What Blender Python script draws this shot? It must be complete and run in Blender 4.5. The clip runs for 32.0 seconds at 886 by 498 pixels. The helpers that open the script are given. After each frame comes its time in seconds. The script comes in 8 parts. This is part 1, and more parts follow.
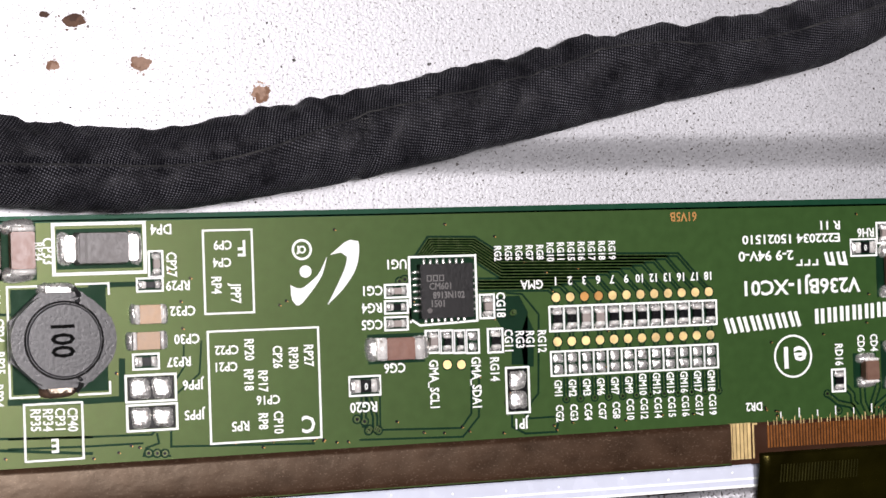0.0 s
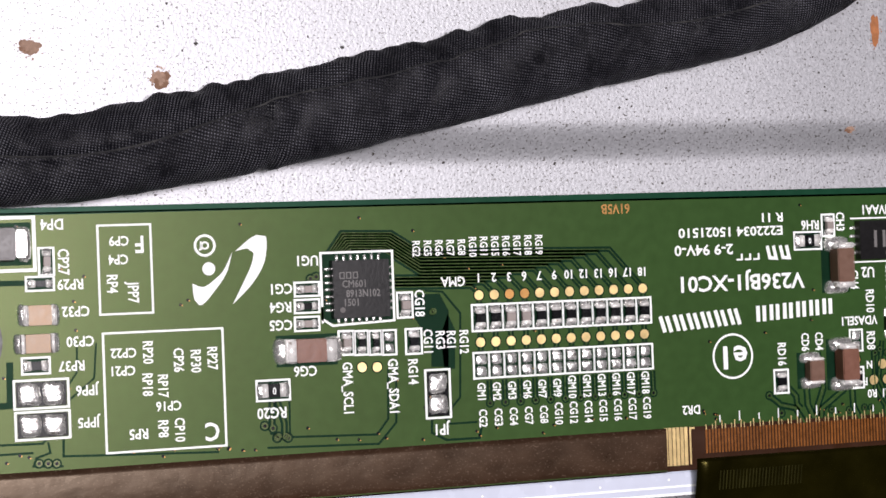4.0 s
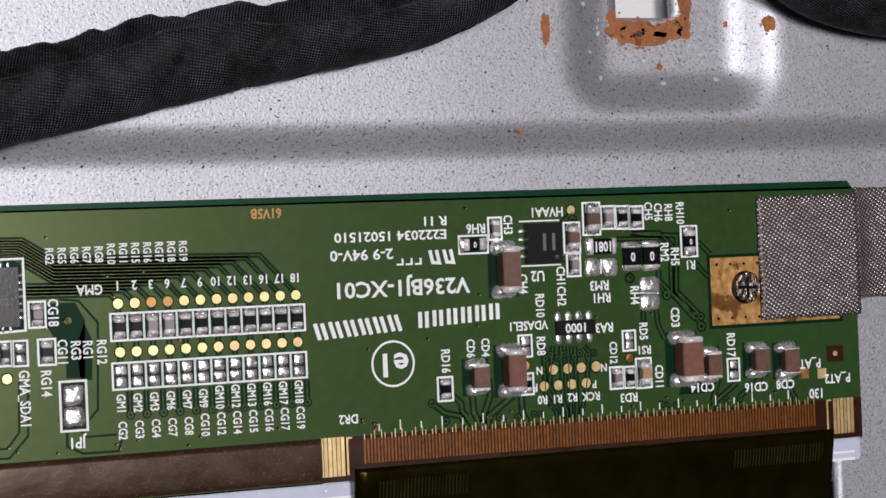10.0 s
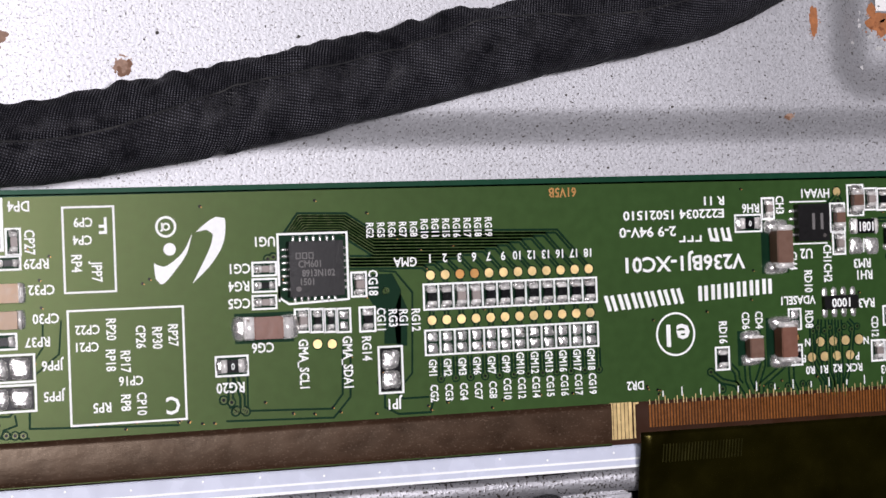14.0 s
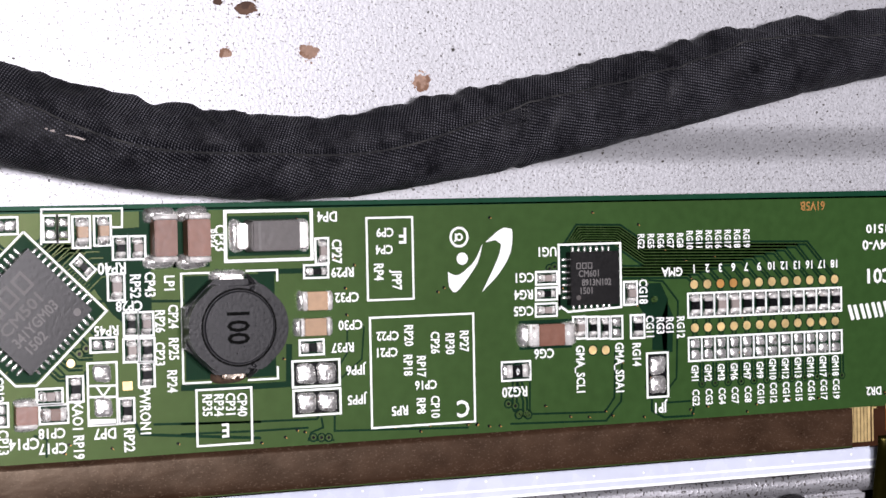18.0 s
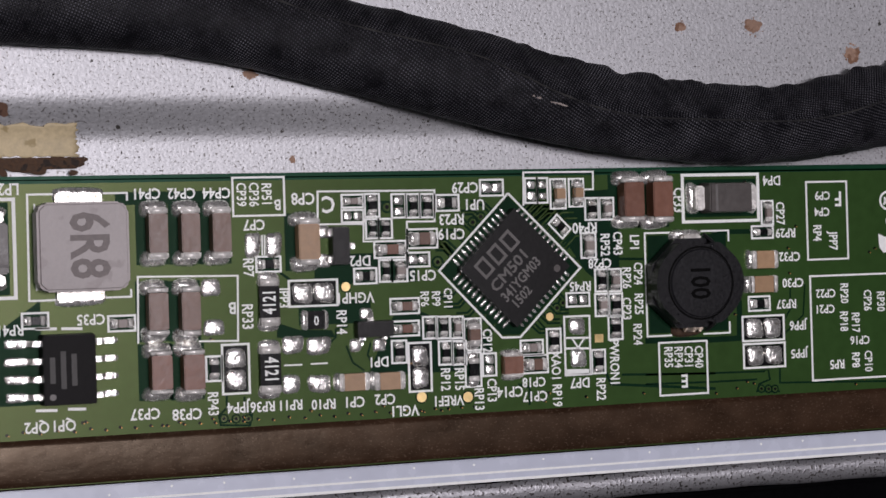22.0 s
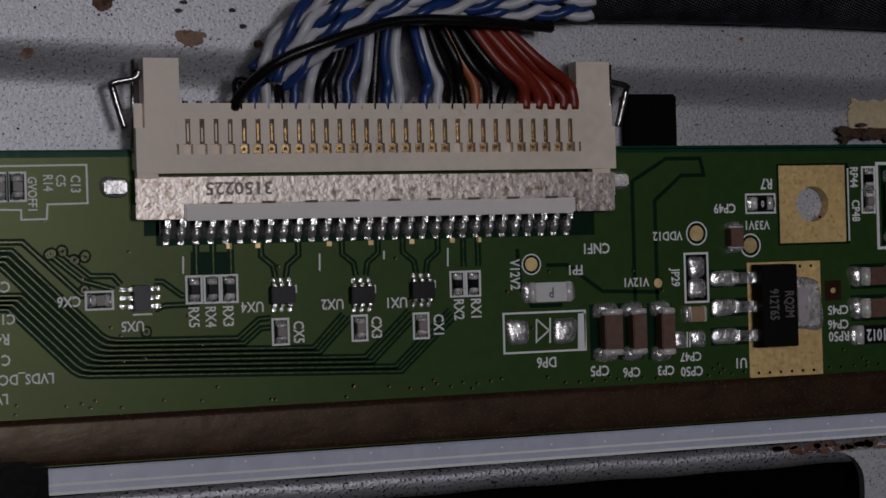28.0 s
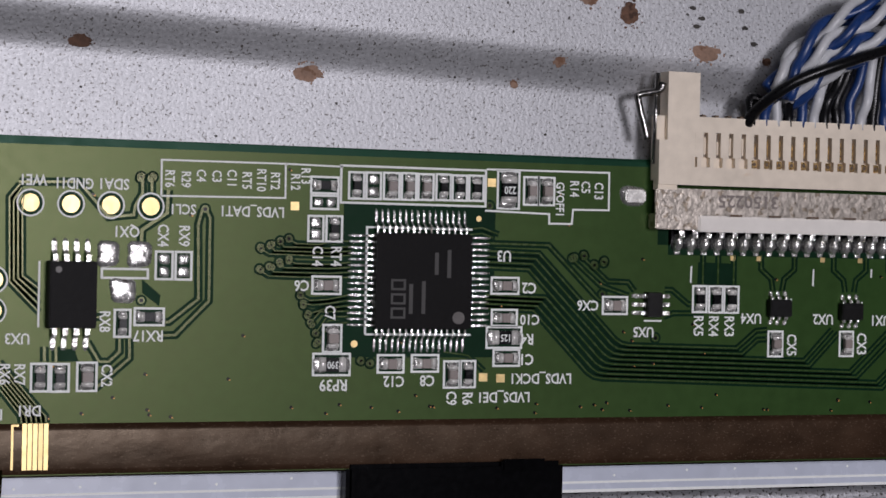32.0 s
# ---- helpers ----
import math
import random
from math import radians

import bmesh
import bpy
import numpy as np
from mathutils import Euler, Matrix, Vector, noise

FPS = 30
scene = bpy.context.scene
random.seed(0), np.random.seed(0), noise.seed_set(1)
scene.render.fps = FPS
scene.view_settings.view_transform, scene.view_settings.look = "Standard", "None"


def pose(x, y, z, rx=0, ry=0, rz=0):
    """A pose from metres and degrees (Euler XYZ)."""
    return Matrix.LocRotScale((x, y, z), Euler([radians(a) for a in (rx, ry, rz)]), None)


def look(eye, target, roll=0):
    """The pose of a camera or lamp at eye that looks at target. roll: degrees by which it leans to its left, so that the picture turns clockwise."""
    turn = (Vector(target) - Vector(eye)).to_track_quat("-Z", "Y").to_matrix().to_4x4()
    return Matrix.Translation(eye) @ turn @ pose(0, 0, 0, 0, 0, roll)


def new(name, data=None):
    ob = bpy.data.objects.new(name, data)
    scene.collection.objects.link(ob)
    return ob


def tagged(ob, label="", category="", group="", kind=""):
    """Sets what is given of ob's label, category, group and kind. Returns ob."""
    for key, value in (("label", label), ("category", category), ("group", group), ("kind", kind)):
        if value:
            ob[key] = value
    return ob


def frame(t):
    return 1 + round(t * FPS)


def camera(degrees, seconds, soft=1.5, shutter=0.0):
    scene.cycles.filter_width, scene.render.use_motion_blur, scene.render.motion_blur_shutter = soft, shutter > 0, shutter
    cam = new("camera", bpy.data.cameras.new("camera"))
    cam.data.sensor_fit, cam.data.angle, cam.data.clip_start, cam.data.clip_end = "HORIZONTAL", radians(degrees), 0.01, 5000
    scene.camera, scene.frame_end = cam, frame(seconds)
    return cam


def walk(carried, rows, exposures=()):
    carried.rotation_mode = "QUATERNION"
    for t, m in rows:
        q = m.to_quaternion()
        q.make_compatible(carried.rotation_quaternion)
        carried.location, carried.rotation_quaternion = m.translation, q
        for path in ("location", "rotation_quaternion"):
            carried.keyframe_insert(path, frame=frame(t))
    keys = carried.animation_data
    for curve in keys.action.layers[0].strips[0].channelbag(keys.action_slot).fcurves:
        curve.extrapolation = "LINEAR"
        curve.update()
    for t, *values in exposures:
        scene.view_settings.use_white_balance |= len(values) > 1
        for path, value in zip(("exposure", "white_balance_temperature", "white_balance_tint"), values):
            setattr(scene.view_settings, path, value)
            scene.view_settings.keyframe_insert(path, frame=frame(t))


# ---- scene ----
# All lengths below are in millimetres and are turned into metres by MM.
MM = 0.001
cam = camera(24.0, 32.0, soft=1.6)
PATH = [
    (0.0, -49.79, 12.68, 151.81, 1.52, -20.30, -2.05),
    (0.5, -50.00, 12.15, 148.51, 1.73, -20.57, -2.15),
    (1.0, -49.44, 11.89, 147.09, 1.57, -20.63, -2.23),
    (1.5, -49.77, 11.75, 145.91, 1.62, -20.67, -2.25),
    (2.0, -49.43, 11.62, 144.65, 1.75, -20.41, -2.33),
    (2.5, -49.51, 11.49, 143.47, 1.84, -20.58, -2.50),
    (4.5, -35.88, 14.23, 144.74, 1.00, -20.71, -2.15),
    (5.0, -29.70, 14.97, 144.51, 0.87, -21.61, -2.42),
    (5.5, -24.67, 15.13, 145.18, 0.50, -21.29, -2.63),
    (6.0, -20.19, 15.61, 143.99, 0.61, -21.36, -3.00),
    (6.5, -13.75, 15.19, 144.17, 0.18, -21.10, -3.20),
    (7.0, -14.69, 14.09, 144.90, 0.61, -21.41, -3.18),
    (7.5, -15.21, 13.04, 143.84, 0.73, -22.09, -2.98),
    (8.0, -15.16, 13.71, 142.41, 0.43, -22.90, -2.74),
    (8.5, -15.87, 14.64, 143.78, 0.48, -22.90, -2.60),
    (9.0, -16.20, 14.65, 144.89, 0.39, -22.79, -2.55),
    (9.5, -19.96, 14.37, 147.84, 0.69, -22.96, -2.46),
    (10.0, -21.26, 14.03, 147.75, 0.93, -23.01, -2.54),
    (10.5, -21.38, 13.46, 147.59, 0.91, -22.88, -2.68),
    (11.0, -23.19, 13.27, 147.76, 0.96, -23.09, -2.57),
    (11.5, -26.35, 11.54, 150.70, 1.10, -22.76, -2.58),
    (12.0, -34.57, 12.17, 153.27, 1.00, -21.64, -2.59),
    (12.5, -37.00, 13.40, 152.49, 0.76, -21.81, -2.36),
    (13.0, -40.22, 13.31, 154.35, 1.13, -20.62, -2.46),
    (13.5, -40.43, 12.46, 154.23, 1.10, -21.20, -2.54),
    (14.0, -41.81, 12.60, 151.13, 0.89, -21.25, -2.20),
    (14.5, -45.00, 11.82, 147.52, 0.56, -22.10, -1.75),
    (16.5, -49.53, 13.51, 148.33, 0.81, -22.32, -1.77),
    (17.0, -49.42, 14.07, 150.02, 0.57, -20.97, -1.54),
    (17.5, -59.54, 14.41, 148.29, 0.44, -23.15, -1.65),
    (18.0, -70.75, 17.92, 146.17, -0.80, -23.82, -1.20),
    (18.5, -75.48, 16.63, 144.95, -1.02, -23.80, -1.11),
    (19.0, -78.00, 14.68, 143.53, -0.10, -24.02, -1.06),
    (19.5, -81.40, 14.54, 146.08, 0.01, -22.82, -1.35),
    (20.0, -87.61, 14.81, 144.72, 0.16, -21.83, -1.95),
    (20.5, -89.67, 14.67, 145.60, 0.01, -21.67, -1.78),
    (21.0, -89.98, 13.93, 144.37, 0.09, -22.28, -1.80),
    (21.5, -96.40, 13.09, 142.17, 0.31, -22.00, -1.69),
    (22.0, -101.12, 12.59, 144.31, 0.57, -21.61, -1.79),
    (22.5, -107.91, 12.30, 146.23, 0.46, -21.50, -1.44),
    (23.0, -112.71, 11.20, 146.34, 0.70, -21.21, -1.35),
    (23.5, -120.63, 10.82, 147.98, 0.73, -20.73, -0.92),
    (24.0, -122.78, 11.27, 147.24, 0.30, -20.72, -0.80),
    (24.5, -123.27, 10.74, 145.86, -0.04, -20.94, -0.71),
    (25.0, -127.11, 10.24, 146.14, 0.13, -21.15, -1.20),
    (25.5, -135.94, 11.82, 151.01, 0.32, -19.11, -1.73),
    (27.5, -173.55, 11.70, 139.99, 0.30, -23.69, -1.50),
    (28.0, -177.33, 10.55, 140.62, 0.76, -23.04, -1.76),
    (28.5, -184.33, 10.50, 143.75, 1.81, -20.91, -2.39),
    (29.0, -189.36, 9.84, 141.02, 1.64, -20.61, -1.94),
    (29.5, -199.93, 13.42, 139.10, 0.60, -22.00, -1.25),
    (30.0, -202.87, 13.37, 140.17, 0.64, -21.43, -1.31),
    (30.5, -203.74, 13.49, 140.70, 0.32, -20.51, -1.41),
    (31.0, -205.66, 11.33, 140.51, 0.14, -20.65, -0.63),
    (31.5, -208.85, 11.86, 141.12, 0.25, -20.77, 0.28),
    (32.0, -207.99, 11.34, 132.12, -0.35, -21.39, 1.23),
]
EXPOSURES = [
    (0.0, 0.60, 6440, 16), (2.0, 0.57, 6440, 16), (5.0, 0.28, 6280, 18), (6.0, 0.0, 6230, 18), (9.0, -0.12, 6230, 18), (11.0, -0.05, 6230, 18), (12.0, 0.0, 6230, 18), (13.0, 0.18, 6230, 18), (16.5, 0.35, 6230, 18), (18.0, 0.64, 6230, 18), (19.0, -0.05, 6230, 18), (20.0, -0.17, 6230, 18), (21.0, -0.47, 6300, 19), (23.0, -0.46, 6280, 19), (24.0, -0.76, 6260, 19), (25.0, -0.38, 6280, 18), (25.5, -0.43, 6230, 18), (27.5, -2.15, 6150, 17), (28.2, -2.05, 6100, 17), (28.5, -1.3, 6080, 16), (28.8, -1.0, 6050, 16), (29.5, -0.98, 6050, 16), (31.0, -1.14, 6150, 17), (32.0, -0.75, 6150, 17),
]
walk(cam, [(t, pose(x * MM, y * MM, z * MM, rx, ry, rz)) for t, x, y, z, rx, ry, rz in PATH], EXPOSURES)

# ---- light: a bench lamp overhead, an added fill lamp to the left, unseen grey walls ----
world = bpy.data.worlds.new("room")
scene.world = world
world.use_nodes = True
world.node_tree.nodes["Background"].inputs["Color"].default_value = (0.96, 0.98, 1.0, 1)
world.node_tree.nodes["Background"].inputs["Strength"].default_value = 0.05


def area_lamp(name, eye, target, size, watts, colour):
    data = bpy.data.lights.new(name, "AREA")
    data.shape, data.size, data.size_y, data.energy, data.color = "RECTANGLE", size[0], size[1], watts, colour
    ob = new(name, data)
    ob.matrix_world = look(eye, target)
    return ob


area_lamp("bench_lamp", (0.04, 0.12, 2.05), (-0.05, 0.01, 0.0), (0.42, 0.42), 27.0, (1.0, 0.965, 0.95))
# weaker lamp added only as fill
area_lamp("fill_lamp", (-0.80, 0.40, 2.4), (-0.05, 0.01, 0.0), (0.8, 0.8), 17.0, (1.0, 0.97, 0.95))

# ---- materials ----
MATS = {}


def material(name, colour, rough=0.5, metal=0.0, vary=0.15, grain=400.0, bump=0.0, spots=None, scale2=60.0, coat=0.0, stretch=(1, 1, 1), spec=0.5, tint=None, depth=0.1, sheen=0.12):
    """A surface with two scales of variation, fine relief and, if wanted, spots of a second colour (colour, share, scale)."""
    m = bpy.data.materials.new(name)
    m.use_nodes = True
    n, l = m.node_tree.nodes, m.node_tree.links
    b = n["Principled BSDF"]
    b.inputs["Roughness"].default_value, b.inputs["Metallic"].default_value = rough, metal
    b.inputs["Coat Weight"].default_value = coat
    b.inputs["Specular IOR Level"].default_value = spec
    b.inputs["Coat Roughness"].default_value = 0.12
    if tint:
        b.inputs["Specular Tint"].default_value = (*tint, 1)
    geo = n.new("ShaderNodeNewGeometry")
    scl = n.new("ShaderNodeVectorMath")
    scl.operation = "MULTIPLY"
    scl.inputs[1].default_value = stretch
    l.new(geo.outputs["Position"], scl.inputs[0])
    info = n.new("ShaderNodeObjectInfo")
    big, fine = n.new("ShaderNodeTexNoise"), n.new("ShaderNodeTexNoise")
    for t, s, d in ((big, scale2, 3.0), (fine, grain * 10, 4.0)):
        t.inputs["Scale"].default_value, t.inputs["Detail"].default_value = s, d
        l.new(scl.outputs[0], t.inputs["Vector"])
    mix = n.new("ShaderNodeMath")
    mix.operation = "ADD"
    l.new(big.outputs["Fac"], mix.inputs[0])
    l.new(fine.outputs["Fac"], mix.inputs[1])
    rng = n.new("ShaderNodeMapRange")
    rng.inputs["From Min"].default_value, rng.inputs["From Max"].default_value = 0.6, 1.4
    rng.inputs["To Min"].default_value, rng.inputs["To Max"].default_value = 1 - vary, 1 + vary
    l.new(mix.outputs[0], rng.inputs["Value"])
    own = n.new("ShaderNodeMapRange")
    own.inputs["To Min"].default_value, own.inputs["To Max"].default_value = 1 - vary * 0.5, 1 + vary * 0.5
    l.new(info.outputs["Random"], own.inputs["Value"])
    mul = n.new("ShaderNodeMath")
    mul.operation = "MULTIPLY"
    l.new(rng.outputs[0], mul.inputs[0])
    l.new(own.outputs[0], mul.inputs[1])
    col = n.new("ShaderNodeVectorMath")
    col.operation = "SCALE"
    col.inputs[0].default_value = colour
    l.new(mul.outputs[0], col.inputs["Scale"])
    out = col.outputs[0]
    if spots:
        tone, share, size = spots
        v = n.new("ShaderNodeTexNoise")
        v.inputs["Scale"].default_value, v.inputs["Detail"].default_value = size, 5.0
        l.new(scl.outputs[0], v.inputs["Vector"])
        step = n.new("ShaderNodeMapRange")
        step.inputs["From Min"].default_value, step.inputs["From Max"].default_value = 1 - share, 1 - share + 0.05
        l.new(v.outputs["Fac"], step.inputs["Value"])
        two = n.new("ShaderNodeMix")
        two.data_type = "RGBA"
        two.inputs[7].default_value = (*tone, 1)
        l.new(step.outputs[0], two.inputs[0])
        l.new(out, two.inputs[6])
        out = two.outputs[2]
    l.new(out, b.inputs["Base Color"])
    rr = n.new("ShaderNodeMapRange")
    rr.inputs["To Min"].default_value, rr.inputs["To Max"].default_value = max(rough - sheen, 0.03), min(rough + sheen, 1)
    l.new(fine.outputs["Fac"], rr.inputs["Value"])
    l.new(rr.outputs[0], b.inputs["Roughness"])
    if bump:
        bp = n.new("ShaderNodeBump")
        bp.inputs["Strength"].default_value, bp.inputs["Distance"].default_value = bump, depth * MM
        l.new(fine.outputs["Fac"], bp.inputs["Height"])
        l.new(bp.outputs[0], b.inputs["Normal"])
    MATS[name] = m
    return m


def fabric(name, colour, light, scale, rough=0.6, metal=0.0, strength=0.8, spec=0.5, power=1.0, turn=4, worn=(320, 0.4, 0.8)):
    """A woven cloth: two crossing wave patterns give threads and their relief."""
    m = bpy.data.materials.new(name)
    m.use_nodes = True
    n, l = m.node_tree.nodes, m.node_tree.links
    b = n["Principled BSDF"]
    b.inputs["Roughness"].default_value, b.inputs["Metallic"].default_value = rough, metal
    b.inputs["Specular IOR Level"].default_value = spec
    uv = n.new("ShaderNodeTexCoord")
    waves = []
    for quarter in (0, 90):
        mp = n.new("ShaderNodeMapping")
        mp.inputs["Rotation"].default_value = (0, 0, radians(quarter + turn))
        l.new(uv.outputs["UV"], mp.inputs["Vector"])
        w = n.new("ShaderNodeTexWave")
        w.inputs["Scale"].default_value, w.inputs["Distortion"].default_value = scale, 1.1
        l.new(mp.outputs[0], w.inputs["Vector"])
        waves.append(w)
    mx = n.new("ShaderNodeMath")
    mx.operation = "MULTIPLY"
    l.new(waves[0].outputs["Fac"], mx.inputs[0])
    l.new(waves[1].outputs["Fac"], mx.inputs[1])
    fade = n.new("ShaderNodeTexNoise")
    fade.inputs["Scale"].default_value, fade.inputs["Detail"].default_value, fade.inputs["Roughness"].default_value = worn[0], 7.0, 0.78
    geo = n.new("ShaderNodeNewGeometry")
    l.new(geo.outputs["Position"], fade.inputs["Vector"])
    wear = n.new("ShaderNodeMapRange")
    wear.inputs["From Min"].default_value, wear.inputs["From Max"].default_value = 0.36, 0.68
    wear.inputs["To Min"].default_value, wear.inputs["To Max"].default_value = worn[1], worn[2]
    l.new(fade.outputs["Fac"], wear.inputs["Value"])
    m3 = n.new("ShaderNodeMath")
    m3.operation = "POWER"
    m3.inputs[1].default_value = power
    l.new(mx.outputs[0], m3.inputs[0])
    m2 = n.new("ShaderNodeMath")
    m2.operation = "MULTIPLY"
    m2.use_clamp = True
    l.new(m3.outputs[0], m2.inputs[0])
    l.new(wear.outputs[0], m2.inputs[1])
    ramp = n.new("ShaderNodeMix")
    ramp.data_type = "RGBA"
    ramp.inputs[6].default_value, ramp.inputs[7].default_value = (*colour, 1), (*light, 1)
    l.new(m2.outputs[0], ramp.inputs[0])
    l.new(ramp.outputs[2], b.inputs["Base Color"])
    bp = n.new("ShaderNodeBump")
    bp.inputs["Strength"].default_value, bp.inputs["Distance"].default_value = strength, 0.00008
    l.new(mx.outputs[0], bp.inputs["Height"])
    l.new(bp.outputs[0], b.inputs["Normal"])
    MATS[name] = m
    return m


material("mask", (0.0228, 0.0615, 0.0146), 0.31, vary=0.18, grain=120, bump=0.04, scale2=70, spec=0.36, tint=(0.90, 0.95, 0.5), sheen=0.03)
material("mask_dark", (0.003, 0.018, 0.008), 0.40, vary=0.2, grain=120, scale2=90, spec=0.10, tint=(0.6, 1.0, 0.7))
material("mask_edge", (0.006, 0.044, 0.021), 0.36, vary=0.15, grain=120, scale2=90, spec=0.16, tint=(0.6, 1.0, 0.8))
material("trace", (0.032, 0.070, 0.018), 0.27, vary=0.12, grain=150, spec=0.5, tint=(1.0, 0.95, 0.6))
material("silk", (0.90, 0.92, 0.90), 0.6, vary=0.08, grain=300, bump=0.05)
material("gold", (0.74, 0.55, 0.25), 0.38, 0.65, vary=0.25, grain=160, bump=0.15, scale2=300)
material("gold_pad", (0.80, 0.58, 0.25), 0.46, 0.85, vary=0.22, grain=220, bump=0.12, scale2=220, spots=((0.60, 0.40, 0.15), 0.40, 2600))
material("gold_worn", (0.56, 0.31, 0.11), 0.42, 1.0, vary=0.4, grain=150, bump=0.25, scale2=260, spots=((0.22, 0.10, 0.03), 0.47, 420))
material("finger_gold", (0.25, 0.085, 0.014), 0.32, 0.4, vary=0.3, grain=200)
material("copper_print", (0.46, 0.23, 0.06), 0.4, 0.4, vary=0.2, grain=200)
material("solder", (0.84, 0.83, 0.80), 0.26, 0.8, vary=0.25, grain=210, bump=0.6, scale2=900, depth=0.15, spots=((0.36, 0.33, 0.30), 0.37, 1900))
material("tin", (0.86, 0.85, 0.82), 0.22, 0.85, vary=0.30, grain=260, bump=0.7, scale2=900, depth=0.15, spots=((0.30, 0.27, 0.24), 0.40, 1700))
material("end_cap", (0.92, 0.90, 0.86), 0.26, 0.25, vary=0.25, grain=260, bump=0.3, scale2=900, depth=0.12, spots=((0.50, 0.45, 0.40), 0.36, 1900))
material("tin_smooth", (0.66, 0.64, 0.60), 0.36, 0.85, vary=0.25, grain=150, bump=0.3, scale2=500, depth=0.15, spots=((0.30, 0.24, 0.18), 0.38, 2600))
material("ceramic_brown", (0.150, 0.082, 0.056), 0.34, vary=0.2, grain=200, bump=0.15)
material("ceramic_red", (0.185, 0.080, 0.050), 0.34, vary=0.2, grain=200, bump=0.15)
material("ceramic_tan", (0.36, 0.225, 0.125), 0.40, vary=0.2, grain=200, bump=0.12)
material("ceramic_grey", (0.26, 0.22, 0.20), 0.45, vary=0.14, grain=200, bump=0.08)
material("resistor_black", (0.006, 0.006, 0.007), 0.26, vary=0.2, grain=200, spec=0.16)
material("chip_black", (0.0070, 0.0066, 0.0070), 0.30, vary=0.3, grain=360, bump=0.08, scale2=300, spec=0.32, sheen=0.05)
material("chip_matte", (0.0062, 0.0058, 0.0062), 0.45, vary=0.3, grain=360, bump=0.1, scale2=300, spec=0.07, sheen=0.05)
material("chip_print", (0.125, 0.118, 0.114), 0.55, vary=0.2, grain=300)
material("chip_print_faint", (0.038, 0.036, 0.034), 0.55, vary=0.2, grain=300)
material("ferrite_black", (0.013, 0.013, 0.015), 0.38, vary=0.3, grain=300, bump=0.1, spec=0.4)
material("ferrite_grey", (0.42, 0.385, 0.38), 0.5, vary=0.14, grain=260, bump=0.2, scale2=220, spots=((0.34, 0.305, 0.30), 0.40, 700))
material("grey_print", (0.19, 0.165, 0.16), 0.6, vary=0.3, grain=300)
material("diode_grey", (0.075, 0.066, 0.062), 0.40, vary=0.25, grain=260, bump=0.15)
material("fuse_white", (0.72, 0.72, 0.70), 0.45, vary=0.08, grain=260)
material("bond_film", (0.040, 0.021, 0.012), 0.31, 0.0, vary=0.5, grain=60, bump=0.45, scale2=40, stretch=(0.6, 1, 1), spec=0.34, tint=(1.0, 0.8, 0.6), spots=((0.085, 0.056, 0.038), 0.40, 8000), sheen=0.1)
material("finger_film", (0.034, 0.011, 0.003), 0.32, vary=0.25, grain=60, spec=0.25)
material("film_olive", (0.0060, 0.0052, 0.0006), 0.22, vary=0.5, grain=40, scale2=70, spec=0.22, tint=(1.0, 0.85, 0.25))
material("film_line", (0.030, 0.028, 0.006), 0.25, 0.3, vary=0.5, grain=60)
material("light_guide", (0.60, 0.64, 0.75), 0.26, vary=0.08, grain=60, scale2=60)
material("plastic_black", (0.0025, 0.0025, 0.003), 0.2, vary=0.4, grain=200, bump=0.06, spec=0.05, sheen=0.05)
material("foam_black", (0.0028, 0.0028, 0.0028), 0.8, vary=0.5, grain=300, bump=0.4, spec=0.07)
material("plug_ivory", (0.90, 0.79, 0.645), 0.42, vary=0.12, grain=120, bump=0.1, scale2=160, spots=((0.74, 0.56, 0.38), 0.33, 420))
material("socket_white", (0.90, 0.86, 0.80), 0.42, vary=0.06, grain=120)
material("shield_steel", (0.60, 0.54, 0.475), 0.36, 0.8, vary=0.3, grain=260, bump=0.4, scale2=150, spots=((0.33, 0.275, 0.215), 0.44, 1500))
material("wire_metal", (0.36, 0.35, 0.34), 0.22, 1.0, vary=0.25, grain=200, bump=0.3)
material("contact_gold", (0.60, 0.40, 0.17), 0.28, 0.8, vary=0.6, grain=300)
# shade of the connector's slots and notches, put into a dark brown
material("slot_shade", (0.15, 0.10, 0.065), 0.6, vary=0.3)
material("ins_black", (0.005, 0.005, 0.006), 0.3, vary=0.2, spec=0.35)
material("ins_blue", (0.014, 0.045, 0.17), 0.32, vary=0.2)
material("ins_white", (0.60, 0.61, 0.63), 0.35, vary=0.12)
material("ins_red", (0.20, 0.020, 0.009), 0.38, vary=0.25)
material("ins_orange", (0.36, 0.10, 0.035), 0.38, vary=0.2)
material("paper_tape", (0.50, 0.41, 0.25), 0.6, vary=0.25, grain=260, bump=0.4, spots=((0.36, 0.28, 0.14), 0.35, 900))
material("glue_brown", (0.07, 0.036, 0.018), 0.8, vary=0.6, grain=400, bump=0.9, spots=((0.02, 0.012, 0.008), 0.45, 1400))
material("rust", (0.125, 0.066, 0.042), 0.85, vary=0.5, grain=300, bump=0.4, scale2=700, spots=((0.062, 0.030, 0.019), 0.46, 1100))
material("rust_faint", (0.30, 0.19, 0.135), 0.8, vary=0.35, grain=300, bump=0.3, scale2=900, spots=((0.19, 0.10, 0.06), 0.45, 1300))
material("rust_orange", (0.33, 0.125, 0.045), 0.85, vary=0.35, grain=300, bump=0.4, scale2=800, spots=((0.20, 0.065, 0.02), 0.42, 1100))
material("ferrite_grey_dark", (0.012, 0.012, 0.014), 0.32, vary=0.4, grain=420, bump=0.12, scale2=500, spec=0.34)
